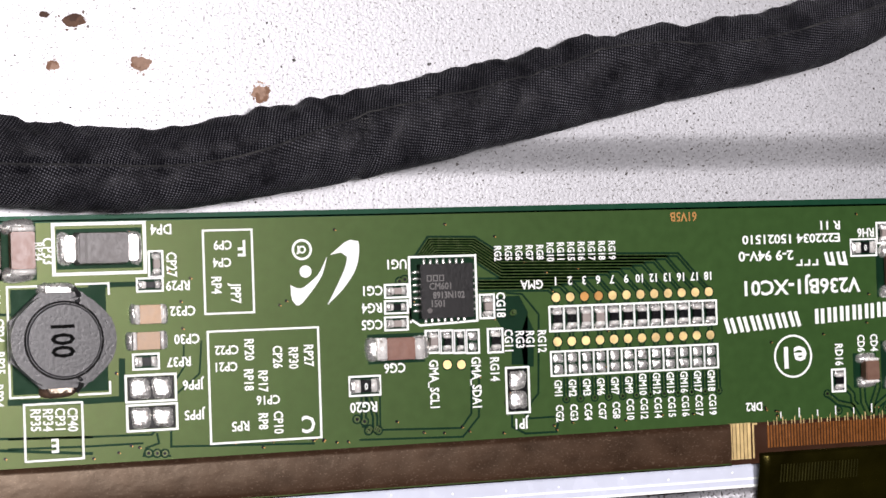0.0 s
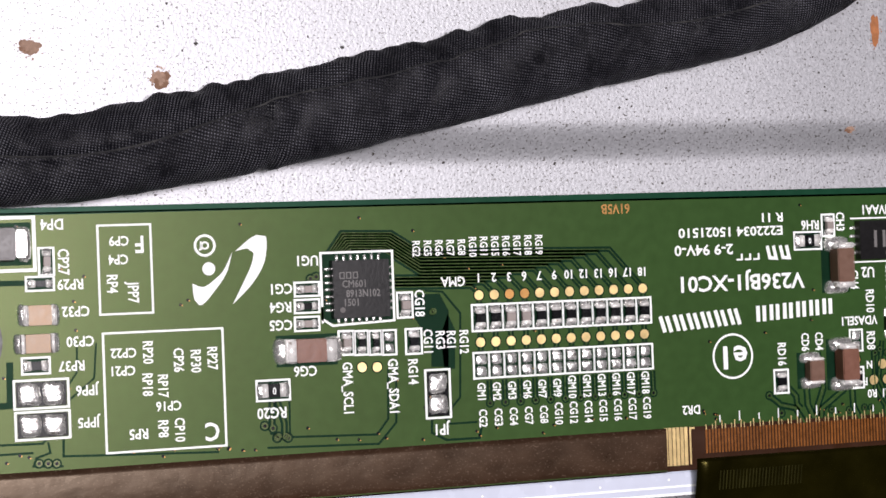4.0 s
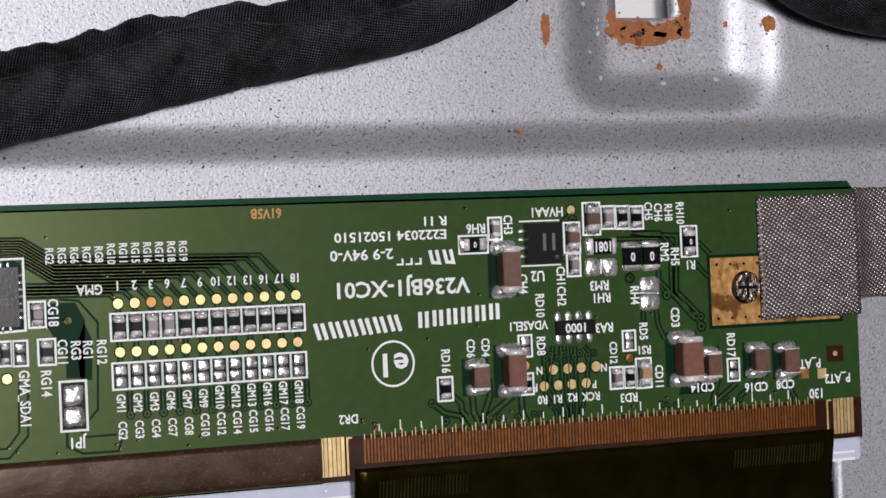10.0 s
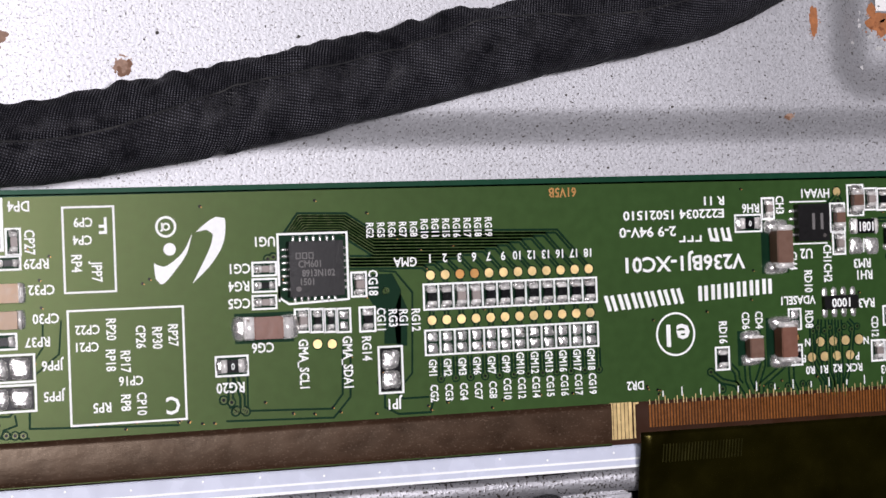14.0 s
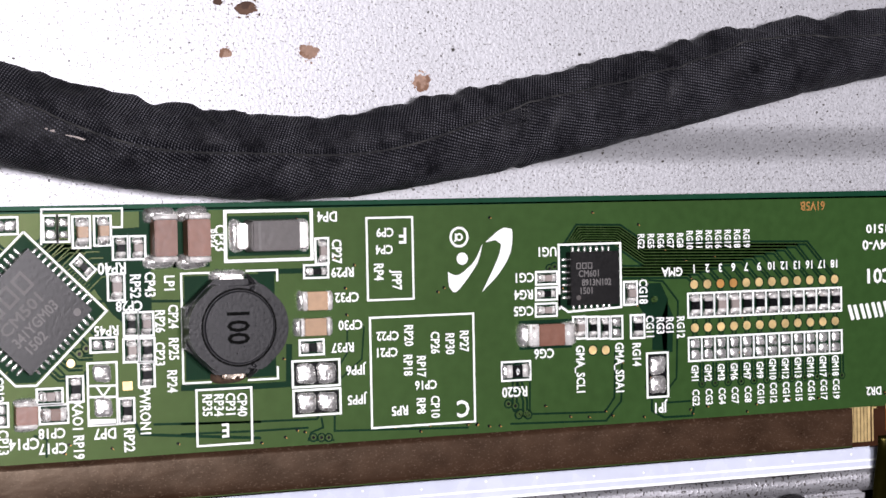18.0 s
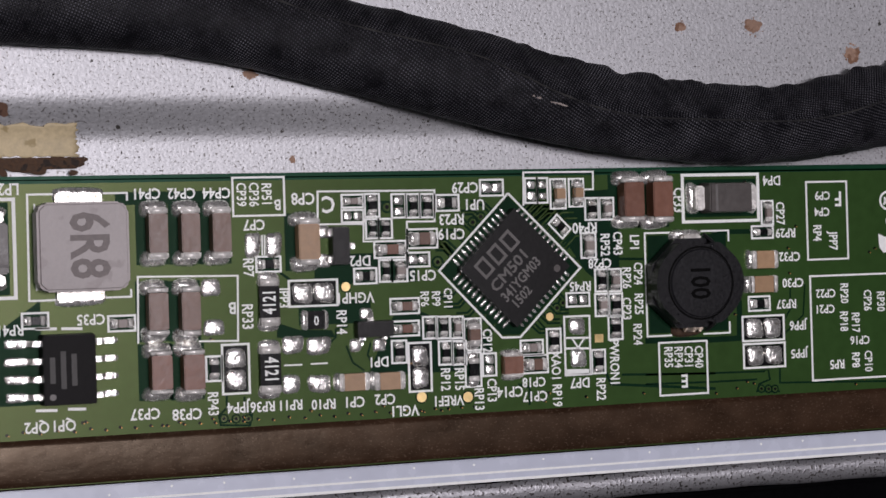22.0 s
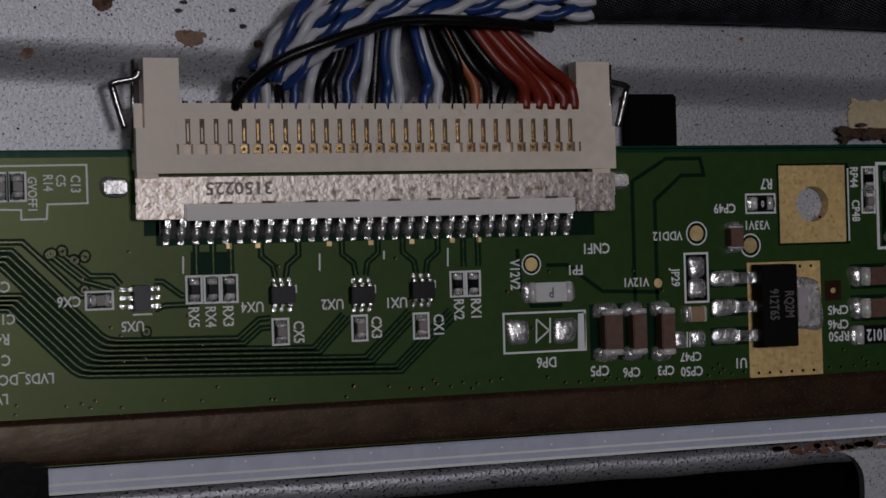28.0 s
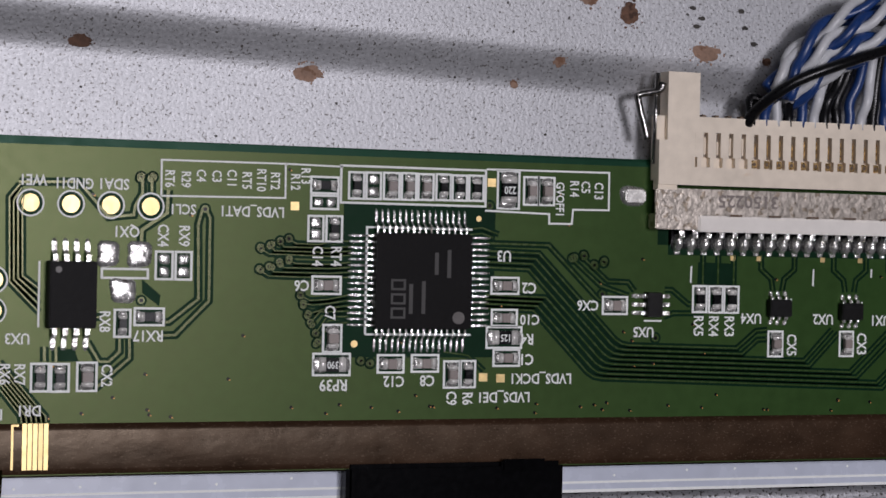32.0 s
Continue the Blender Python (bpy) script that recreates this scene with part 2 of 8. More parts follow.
material("screw_dark", (0.26, 0.22, 0.18), 0.3, 1.0, vary=0.5, grain=200, bump=0.9, scale2=700, depth=0.2, spots=((0.06, 0.045, 0.03), 0.46, 900))
material("seam_dust", (0.040, 0.039, 0.038), 0.8, vary=0.7, grain=300, bump=0.5, scale2=260, spots=((0.008, 0.008, 0.009), 0.55, 350))
material("oxide", (0.50, 0.50, 0.49), 0.75, vary=0.3, grain=300, bump=0.2, scale2=500)
material("screw_black", (0.02, 0.02, 0.021), 0.18, 0.5, vary=0.4, grain=200, bump=0.4, scale2=500)
material("dirt", (0.05, 0.045, 0.04), 0.8, vary=0.4, grain=300)
material("sheet_white", (0.80, 0.80, 0.78), 0.6, vary=0.04)
material("room_wall", (0.13, 0.13, 0.13), 0.8, vary=0.04, grain=20, scale2=1.5)
material("fixture_grey", (0.30, 0.31, 0.30), 0.6, vary=0.1)
# galvanised steel: bright metal, dark pepper specks
material("steel", (0.49, 0.495, 0.515), 0.47, 0.55, vary=0.22, grain=420, bump=0.26, scale2=30, spots=((0.17, 0.165, 0.16), 0.405, 5200))
material("steel_rim", (0.40, 0.40, 0.42), 0.46, 0.75, vary=0.3, grain=420, bump=0.6, scale2=90, spots=((0.07, 0.062, 0.055), 0.44, 4200))
# sleeve: thread highlights are painted into its pale second colour
fabric("sleeve", (0.0018, 0.0018, 0.0034), (0.36, 0.36, 0.41), 1.5, 0.36, spec=0.14, power=2.2, turn=20, worn=(300, 0.0, 0.8))
fabric("shield_cloth", (0.085, 0.070, 0.062), (0.92, 0.84, 0.80), 1.05, 0.34, 0.7, power=0.9, turn=33, worn=(700, 0.45, 1.3))


# ---- mesh helpers, in millimetres ----
def link(name, mesh, mat, parent=None, label="", m=None):
    ob = new(name, mesh)
    if mat and not mesh.materials:
        mesh.materials.append(MATS[mat])
    if parent:
        ob.parent = parent
    if m is not None:
        ob.matrix_local = m
    if label:
        ob["label"] = label
    return ob


def finish(bm, name, smooth=False):
    mesh = bpy.data.meshes.new(name)
    for v in bm.verts:
        v.co *= MM
    if smooth:
        for f in bm.faces:
            f.smooth = True
    bm.to_mesh(mesh)
    bm.free()
    return mesh


def part(name, bm, mat, parent=None, label="", m=None, smooth=False):
    return link(name, finish(bm, name, smooth), mat, parent, label, m)


def at(x, y, z=0.0, turn=0.0):
    return pose(x * MM, y * MM, z * MM, 0, 0, turn)


def thing(name, x, y, z=0.0, turn=0.0, label="", category="", group="", kind=""):
    ob = new(name)
    ob.empty_display_size = 0.002
    ob.matrix_world = at(x, y, z, turn)
    return tagged(ob, label, category, group, kind)


def box(bm, x0, x1, y0, y1, z0, z1, bevel=0.0, taper=0.0):
    vs = []
    for z, t in ((z0, 0.0), (z1, taper)):
        vs += [bm.verts.new((x, y, z)) for x, y in ((x0 + t, y0 + t), (x1 - t, y0 + t), (x1 - t, y1 - t), (x0 + t, y1 - t))]
    faces = [bm.faces.new([vs[i] for i in ids]) for ids in ((3, 2, 1, 0), (4, 5, 6, 7), (0, 1, 5, 4), (1, 2, 6, 5), (2, 3, 7, 6), (3, 0, 4, 7))]
    if bevel:
        edges = list({e for f in faces for e in f.edges})
        bmesh.ops.bevel(bm, geom=edges, offset=bevel, segments=2, affect="EDGES", clamp_overlap=True)


def prism(bm, pts, z0, z1):
    lo, hi = [bm.verts.new((x, y, z0)) for x, y in pts], [bm.verts.new((x, y, z1)) for x, y in pts]
    bm.faces.new(hi)
    bm.faces.new(lo[::-1])
    n = len(pts)
    for i in range(n):
        bm.faces.new((lo[i], lo[(i + 1) % n], hi[(i + 1) % n], hi[i]))


def disc(bm, x, y, r, z0, z1, n=20, top=None):
    top = r if top is None else top
    lo = [bm.verts.new((x + r * math.cos(a), y + r * math.sin(a), z0)) for a in [math.tau * i / n for i in range(n)]]
    hi = [bm.verts.new((x + top * math.cos(a), y + top * math.sin(a), z1)) for a in [math.tau * i / n for i in range(n)]]
    bm.faces.new(hi)
    bm.faces.new(lo[::-1])
    for i in range(n):
        bm.faces.new((lo[i], lo[(i + 1) % n], hi[(i + 1) % n], hi[i]))


def ring(bm, x, y, r0, r1, z0, z1, n=24):
    c = []
    for i in range(n):
        a = math.tau * i / n
        ca, sa = math.cos(a), math.sin(a)
        c.append([bm.verts.new((x + r * ca, y + r * sa, z)) for r, z in ((r0, z0), (r1, z0), (r1, z1), (r0, z1))])
    for i in range(n):
        p, q = c[i], c[(i + 1) % n]
        for j in range(4):
            bm.faces.new((p[j], q[j], q[(j + 1) % 4], p[(j + 1) % 4]))


def strokes(bm, pts, width, z0, z1, closed=False, slope=0.0):
    """A flat band along a line, mitred at its corners."""
    pts = [Vector(p) for p in pts]
    n = len(pts)
    left, right, inner = [], [], []
    for i, p in enumerate(pts):
        a = pts[i - 1] if (i or closed) else None
        b = pts[(i + 1) % n] if (i < n - 1 or closed) else None
        d0 = (p - a).normalized() if a is not None else (b - p).normalized()
        d1 = (b - p).normalized() if b is not None else d0
        t = (d0 + d1)
        t = t.normalized() if t.length > 1e-6 else d0
        nrm = Vector((-t.y, t.x))
        k = max(nrm.dot(Vector((-d0.y, d0.x))), 0.4)
        off = nrm * (width / 2 / k)
        inner.append(off.normalized() * (slope / k))
        left.append(p + off)
        right.append(p - off)
    rows = [[bm.verts.new((*q, z)) for q, z in ((l, z0), (r, z0), (r + d, z1), (l - d, z1))] for l, r, d in zip(left, right, inner)]
    last = n if closed else n - 1
    for i in range(last):
        p, q = rows[i], rows[(i + 1) % n]
        for j in range(4):
            bm.faces.new((p[j], p[(j + 1) % 4], q[(j + 1) % 4], q[j]))
    if not closed:
        bm.faces.new(rows[0][::-1])
        bm.faces.new(rows[-1])
    bmesh.ops.recalc_face_normals(bm, faces=bm.faces)


def smooth_line(pts, step=0.5):
    """Points along a soft curve through the given ones (Catmull-Rom)."""
    pts = [Vector(p) for p in pts]
    ext = [2 * pts[0] - pts[1], *pts, 2 * pts[-1] - pts[-2]]
    out = []
    for i in range(1, len(ext) - 2):
        p0, p1, p2, p3 = ext[i - 1 : i + 3]
        n = max(2, int((p2 - p1).length / step))
        for k in range(n):
            t = k / n
            out.append(0.5 * ((2 * p1) + (p2 - p0) * t + (2 * p0 - 5 * p1 + 4 * p2 - p3) * t * t + (3 * p1 - p0 - 3 * p2 + p3) * t**3))
    out.append(pts[-1])
    return out


def tube(bm, line, radii, sides=10, uv=None, caps=True):
    """A tube along 3D points; radii gives (across, up) at each point; uv turns length and girth into cloth coordinates."""
    n, rows, dist = len(line), [], 0.0
    lay = bm.loops.layers.uv.new("uv") if uv else None
    lens = []
    for i, p in enumerate(line):
        d = (line[min(i + 1, n - 1)] - line[max(i - 1, 0)]).normalized()
        side = d.cross(Vector((0, 0, 1)))
        side = side.normalized() if side.length > 1e-4 else Vector((1, 0, 0))
        up = side.cross(d)
        ra, rb = radii(i, i / (n - 1))
        dist += (p - line[i - 1]).length if i else 0
        lens.append(dist)
        row = []
        for k in range(sides):
            a = math.tau * k / sides
            w = uv(i, a, dist) if uv else 1.0
            row.append(bm.verts.new(p + side * (math.cos(a) * ra * w) + up * (math.sin(a) * rb * w)))
        rows.append(row)
    for i in range(n - 1):
        for k in range(sides):
            f = bm.faces.new((rows[i][k], rows[i + 1][k], rows[i + 1][(k + 1) % sides], rows[i][(k + 1) % sides]))
            f.smooth = True
            if lay:
                for lp, (u, v) in zip(f.loops, ((lens[i], k), (lens[i + 1], k), (lens[i + 1], k + 1), (lens[i], k + 1))):
                    lp[lay].uv = (u, v * 18.0 / sides)
    if caps:
        bm.faces.new(rows[0])
        bm.faces.new(rows[-1][::-1])
    bmesh.ops.recalc_face_normals(bm, faces=bm.faces)


def blob(bm, x, y, rx, ry, h, z0=0.0, seed=0, n=14, rings=4, power=2.6, flat=0.8):
    """A low uneven mound of solder with a soft square outline."""
    rnd = random.Random(seed * 7919 + 13)
    ph = [rnd.uniform(0, 6.28) for _ in range(4)]
    prev = None
    for j in range(rings):
        t = j / rings
        row = []
        for i in range(n):
            a = math.tau * i / n
            ca, sa = math.cos(a), math.sin(a)
            k = (abs(ca) ** power + abs(sa) ** power) ** (-1 / power)
            k *= 1 + 0.05 * math.sin(2 * a + ph[0]) + 0.04 * math.sin(3 * a + ph[1])
            s = math.cos(t * math.pi / 2) ** flat
            row.append(bm.verts.new((x + rx * k * s * ca, y + ry * k * s * sa, z0 + h * (math.sin(t * math.pi / 2) + 0.10 * t * math.sin(2 * a + ph[2])))))
        if prev:
            for i in range(n):
                bm.faces.new((prev[i], prev[(i + 1) % n], row[(i + 1) % n], row[i])).smooth = True
        prev = row
    top = bm.verts.new((x + rx * 0.1 * math.sin(ph[3]), y, z0 + h * 1.02))
    for i in range(n):
        bm.faces.new((prev[i], prev[(i + 1) % n], top)).smooth = True


def patch(bm, x, y, rx, ry, z, seed, n=26, rough=0.28):
    """A thin stain with a ragged outline."""
    rnd = random.Random(seed)
    ph = [(rnd.uniform(0, 6.28), rnd.uniform(0.3, 1.0) / k, k) for k in (2, 3, 5, 7, 11)]
    c = bm.verts.new((x, y, z))
    row = []
    for i in range(n):
        a = math.tau * i / n
        k = 1 + rough * sum(w * math.sin(f * a + p) for p, w, f in ph) + rnd.uniform(-0.08, 0.08)
        row.append(bm.verts.new((x + rx * k * math.cos(a), y + ry * k * math.sin(a), z)))
    for i in range(n):
        bm.faces.new((c, row[i], row[(i + 1) % n]))

TEXTS = []


def words(text, x, y, height, turn, mat="silk", parent=None, z=0.045, squeeze=1.0, name="printed_label"):
    """Queue a line of writing, centred at x, y; all of it is turned into meshes together at the end."""
    TEXTS.append((text, x, y, height, turn, mat, parent, z, squeeze, name))

# ---- the large forms: back plate, bezel, light guide, circuit board, bonded films ----
BX0, BX1, BY0, BY1, BT = -186.0, 74.1, -3.3, 18.2, 1.0


def soft_step(a, b, v):
    t = min(max((v - a) / (b - a), 0.0), 1.0)
    return t * t * (3 - 2 * t)


def plate_z(x, y):
    """The pressed steel back plate: a long soft groove behind the board, and one sunken pad round a square hole."""
    c = 22.4 + max(0.0, -75.0 - x) * 0.033
    z = -1.5 + 1.1 * soft_step(c - 1.9, c + 1.6, y)
    dx, dy = max(abs(x - 58.8) - 5.2, 0.0), max(abs(y - 32.5) - 4.6, 0.0)
    return z - 1.6 * (1 - soft_step(0.0, 4.2, math.hypot(dx, dy)))


def build_plate():
    bm = bmesh.new()
    xs = [-215 + 0.8 * i for i in range(404)]
    ys = [-14 + 3.2 * i for i in range(10)] + [17.6 + 0.4 * i for i in range(60)] + [42 + 4 * i for i in range(12)]
    hole = lambda x, y: 54.7 < x < 59.4 and 31.8 < y < 37.5
    vs = [[bm.verts.new((x, y, plate_z(x, y) if y > 17 else -1.5)) for y in ys] for x in xs]
    for i in range(len(xs) - 1):
        for j in range(len(ys) - 1):
            mx, my = (xs[i] + xs[i + 1]) / 2, (ys[j] + ys[j + 1]) / 2
            if hole(mx, my) or (my < -5 and mx < 72):
                continue
            bm.faces.new((vs[i][j], vs[i + 1][j], vs[i + 1][j + 1], vs[i][j + 1])).smooth = True
    loose = [v for v in bm.verts if not v.link_faces]
    bmesh.ops.delete(bm, geom=loose, context="VERTS")
    ob = part("backdrop_plate", bm, "steel")
    sol = ob.modifiers.new("thickness", "SOLIDIFY")
    sol.thickness, sol.offset = 0.0006, -1
    return tagged(ob, "galvanised steel back plate with speckled finish and rust spots", "metal plate", kind="structure")


plate = build_plate()
plate.name = "back_plate"

# white sheet that shows through the square hole, and the bench below everything
bm = bmesh.new()
box(bm, 48, 68, 27, 46, -5.2, -4.8)
tagged(part("reflector_sheet", bm, "sheet_white"), "plain white sheet below the hole in the plate", "sheet", kind="structure")
bm = bmesh.new()
box(bm, -600, 500, -350, 400, -40, -12, 2)
bench = tagged(part("bench", bm, "fixture_grey"), "plain grey bench top below the panel", "bench", kind="structure")
for lx, ly in ((-560, -310), (460, -310), (-560, 360), (460, 360)):
    bm = bmesh.new()
    box(bm, lx - 25, lx + 25, ly - 25, ly + 25, -760, -40)
    part("leg", bm, "fixture_grey", bench)
# plain unseen room round the bench, added for reflections and bounced light
for name, ext in (("floor", (-2400, 2200, -1900, 2200, -800, -760)), ("ceiling", (-2400, 2200, -1900, 2200, 2700, 2740)), ("wall_west", (-2440, -2400, -1900, 2200, -760, 2700)), ("wall_east", (2200, 2240, -1900, 2200, -760, 2700)), ("wall_south", (-2400, 2200, -1940, -1900, -760, 2700)), ("wall_north", (-2400, 2200, 2200, 2240, -760, 2700))):
    bm = bmesh.new()
    box(bm, *ext)
    tagged(part(name, bm, "room_wall"), "unseen plain grey painted room surface", name.split("_")[0], kind="structure")
bm = bmesh.new()
box(bm, -216, 110, -40, 90, -12, -5.25)
tagged(part("panel_body", bm, "plastic_black"), "black body of the display panel below the plate", "panel", kind="structure")

# bezel below the board: bright steel rim with a rolled edge, a screwed tab, black plastic beyond
bm = bmesh.new()
prof = [(-5.45, -1.25), (-6.2, -1.15), (-6.9, -1.3), (-7.35, -1.75), (-7.5, -2.6), (-7.5, -4.0)]
line = [-212 + 2.0 * i for i in range(143)]
rows = [[bm.verts.new((x, y + 0.05 * math.sin(x * 0.7) + 0.04 * math.sin(x * 0.23), z)) for y, z in prof] for x in line]
for i in range(len(line) - 1):
    for j in range(len(prof) - 1):
        bm.faces.new((rows[i][j], rows[i][j + 1], rows[i + 1][j + 1], rows[i + 1][j])).smooth = True
bezel = part("bezel_rim", bm, "steel_rim")
bezel.modifiers.new("thickness", "SOLIDIFY").thickness = 0.0003
tagged(bezel, "scratched bright steel bezel rim with a rolled edge", "bezel", kind="structure")
bm = bmesh.new()
box(bm, -215, 71.5, -30, -7.7, -4.6, -3.4, 0.3)
tagged(part("bezel_cover", bm, "plastic_black"), "glossy black plastic bezel cover", "bezel", kind="structure")

# white light-guide strip in front of the board
bm = bmesh.new()
box(bm, -200, 74.6, -5.35, -3.5, -1.9, -1.08, 0.12)
guide = tagged(part("light_guide_strip", bm, "light_guide"), "glossy white light-guide strip along the board's edge", "strip", kind="structure")
# highlights along the strip, painted as two raised white lines
bm = bmesh.new()
box(bm, -200, 74, -4.74, -4.58, -1.1, -1.04, 0.02)
part("seam_line", bm, "silk", guide, "thin raised white line painting a highlight")
bm = bmesh.new()
box(bm, -200, 74, -5.37, -5.16, -1.2, -1.02, 0.04)
part("edge_ridge", bm, "silk", guide, "white outer ridge painting an edge highlight")
bm = bmesh.new()
rnd = random.Random(5)
for i in range(60):
    disc(bm, -196 + i * 4.5 + rnd.uniform(-0.6, 0.6), -4.1 + rnd.uniform(-0.2, 0.2), 0.09, -1.09, -1.065, 8)
part("light_dot", bm, "silk", guide)

# the circuit board
board = thing("circuit_board", 0, 0, 0, 0, "long green display driver circuit board with white printing", "circuit board")


def board_piece(name, mat, x0, x1, y0, y1, z0, z1, label="", bevel=0.0):
    b = bmesh.new()
    box(b, x0, x1, y0, y1, z0, z1, bevel)
    return part(name, b, mat, board, label)


bm = bmesh.new()
HX, HY, HR = -80.1, 13.5, 1.42
arc = [(HX + HR * math.sin(a), HY + HR * math.cos(a)) for a in [math.pi * i / 16 for i in range(17)]]
prism(bm, [(HX, BY0), (BX1, BY0), (BX1, BY1 - 0.7), (BX1 - 0.5, BY1), (HX, BY1), *arc], -BT, 0.0)
prism(bm, [(HX, BY1), (BX0, BY1), (BX0, BY0), (HX, BY0), *[(2 * HX - x, y) for x, y in arc[::-1]]], -BT, 0.0)
part("substrate", bm, "mask", board, "green solder mask over copper")
bm = bmesh.new()
prism(bm, [(BX0, BY1 - 0.52), (BX1 - 0.1, BY1 - 0.52), (BX1 - 0.1, BY1 - 0.75), (BX1, BY1 - 0.7), (BX1 - 0.5, BY1 + 0.005), (BX0, BY1 + 0.005)], -0.3, 0.012)
part("bare_border", bm, "mask_edge", board, "dark green copper-free border")
bm = bmesh.new()
prof = [(0.0, -0.2), (0.0, 0.05), (-0.5, 0.09), (-1.5, 0.13), (-2.3, 0.11), (-2.85, 0.08), (-3.2, 0.03), (-3.38, -0.12), (-3.42, -0.6)]
rows = []
for i in range(216):
    x = BX0 + i * (29.0 - BX0) / 215
    rows.append([bm.verts.new((x, y, z + (0.028 * noise.noise((x * 0.35, y * 0.8, 2.0)) + 0.018 * noise.noise((x * 1.3, y * 1.1, 5.0)) if 1 < j < 6 else 0.0))) for j, (y, z) in enumerate(prof)])
for p, q in zip(rows, rows[1:]):
    for j in range(len(prof) - 1):
        bm.faces.new((p[j], p[j + 1], q[j + 1], q[j])).smooth = True
part("bond_strip", bm, "bond_film", board, "brown glossy bonding film strip")
board_piece("bond_edge", "plastic_black", BX0, 29.0, BY0 - 0.12, BY0 - 0.05, -0.5, 0.0)
board_piece("bond_strip", "finger_film", 29.0, BX1, BY0 - 0.05, 0.0, -0.3, 0.03, "amber bonding film over gold fingers")

# ---- electronic parts on the board (top of the solder mask is z = 0) ----
CACHE = {}


def cached(key, make, smooth=False):
    if key not in CACHE:
        b = bmesh.new()
        make(b)
        CACHE[key] = finish(b, key[0], smooth)
    return CACHE[key]


def silk_box(x, y, w, h, parent=None, line=0.15, turn=0.0):
    def make(b):
        strokes(b, [(-w / 2, -h / 2), (w / 2, -h / 2), (w / 2, h / 2), (-w / 2, h / 2)], line, 0.0, 0.035, True)

    return link("printed_outline", cached(("printed_outline", w, h, line), make), "silk", parent or board, "", at(x, y, 0.012, turn))


def silk_line(width, *pts):
    b = bmesh.new()
    strokes(b, pts, width, 0.012, 0.047)
    return part("printed_line", b, "silk", board)


def track(width, *pts):
    """A copper track under the mask with the dark copper-free gap beside it."""
    b = bmesh.new()
    strokes(b, pts, width + 0.34, 0.0, 0.010)
    gap = part("track_gap", b, "mask_dark", board)
    b = bmesh.new()
    strokes(b, pts, width + 0.02, 0.004, 0.034, False, 0.03)
    part("copper_track", b, "trace", gap)


def gap(width, *pts):
    b = bmesh.new()
    strokes(b, pts, width, 0.0, 0.011)
    return part("track_gap", b, "mask_dark", board)


def bare(*pts):
    """A copper-free field of the board."""
    b = bmesh.new()
    prism(b, pts if sum((q[0] - p[0]) * (q[1] + p[1]) for p, q in zip(pts, pts[1:] + pts[:1])) < 0 else pts[::-1], -0.05, 0.008)
    return part("bare_field", b, "mask_dark", board)


def test_dot(x, y, r, mat="gold", white=False):
    b = bmesh.new()
    disc(b, 0, 0, r, 0.0, 0.03, 22)
    ob = part("test_point", b, mat, board, "round gold test point", at(x, y))
    ringed = bmesh.new()
    ring(ringed, 0, 0, r * 1.02, r * (1.36 if white else 1.28), 0.0, 0.015)
    part("track_gap", ringed, "mask_dark", ob)
    if white:
        ringed = bmesh.new()
        ring(ringed, 0, 0, r * 1.36, r * 1.56, 0.0, 0.036)
        part("ring", ringed, "silk", ob)


def via(x, y, r=0.16):
    """A tented through-hole: a dark dimple with a paler rim."""
    rim = cached(("via", r), lambda b: ring(b, 0, 0, r * 0.5, r * 0.95, 0.0, 0.046, 14))
    ob = link("via", rim, "trace", board, "", at(x, y))
    link("track_gap", cached(("track_gap", r), lambda b: ring(b, 0, 0, r, r * 1.5, 0.0, 0.016, 14)), "mask_dark", ob)
    link("dimple", cached(("dimple", r), lambda b: disc(b, 0, 0, r * 0.52, 0.0, 0.040, 12)), "resistor_black", ob)


def gold_square(x, y, w, h, mat="gold"):
    ob = board_piece("gold_pad", mat, x - w / 2, x + w / 2, y - h / 2, y + h / 2, 0.0, 0.03)
    if mat == "finger_film":
        b = bmesh.new()
        disc(b, x, y, 0.22, 0.0, 0.045, 14)
        part("gold_dot", b, "gold", ob)
    return ob


def solder_pad(x, y, w, h, tall=0.32):
    """A bare pad with a mound of solder and nothing on it."""
    seed = int(abs(x * 131 + y * 17) * 10) % 9
    mesh = cached(("solder_mound", round(w, 1), round(h, 1), seed, tall), lambda b: blob(b, 0, 0, w * 0.56, h * 0.56, tall * 0.75, 0.0, seed, 20, 5, 6.0, 0.5))
    ob = link("solder_mound", mesh, "solder", board, "bright uneven mound of solder on an empty pad", at(x, y))
    return ob


def empty_pair(x, y, w, h, axis, boxed=True):
    """A printed outline with two small tinned pads and no part."""
    if boxed:
        silk_box(x, y, w, h)
    long, wide = (h, w) if axis == "v" else (w, h)
    if boxed:
        gold_bg = bmesh.new()
        box(gold_bg, -w / 2 + 0.1, w / 2 - 0.1, -h / 2 + 0.1, h / 2 - 0.1, 0.0, 0.009)
        part("bare_field", gold_bg, "mask_dark", board, "", at(x, y))
    r = min(wide * 0.30, long * 0.2) if boxed else wide * 0.5
    for s in (-1, 1):
        dx, dy = (0, s * long * 0.23) if axis == "v" else (s * long * 0.23, 0)
        if boxed:
            solder_pad(x + dx, y + dy, r * 2, r * 2.0, 0.18)
        else:
            solder_pad(x + dx, y + dy, (w if axis == "v" else w * 0.42), (h if axis == "h" else h * 0.42), 0.3)


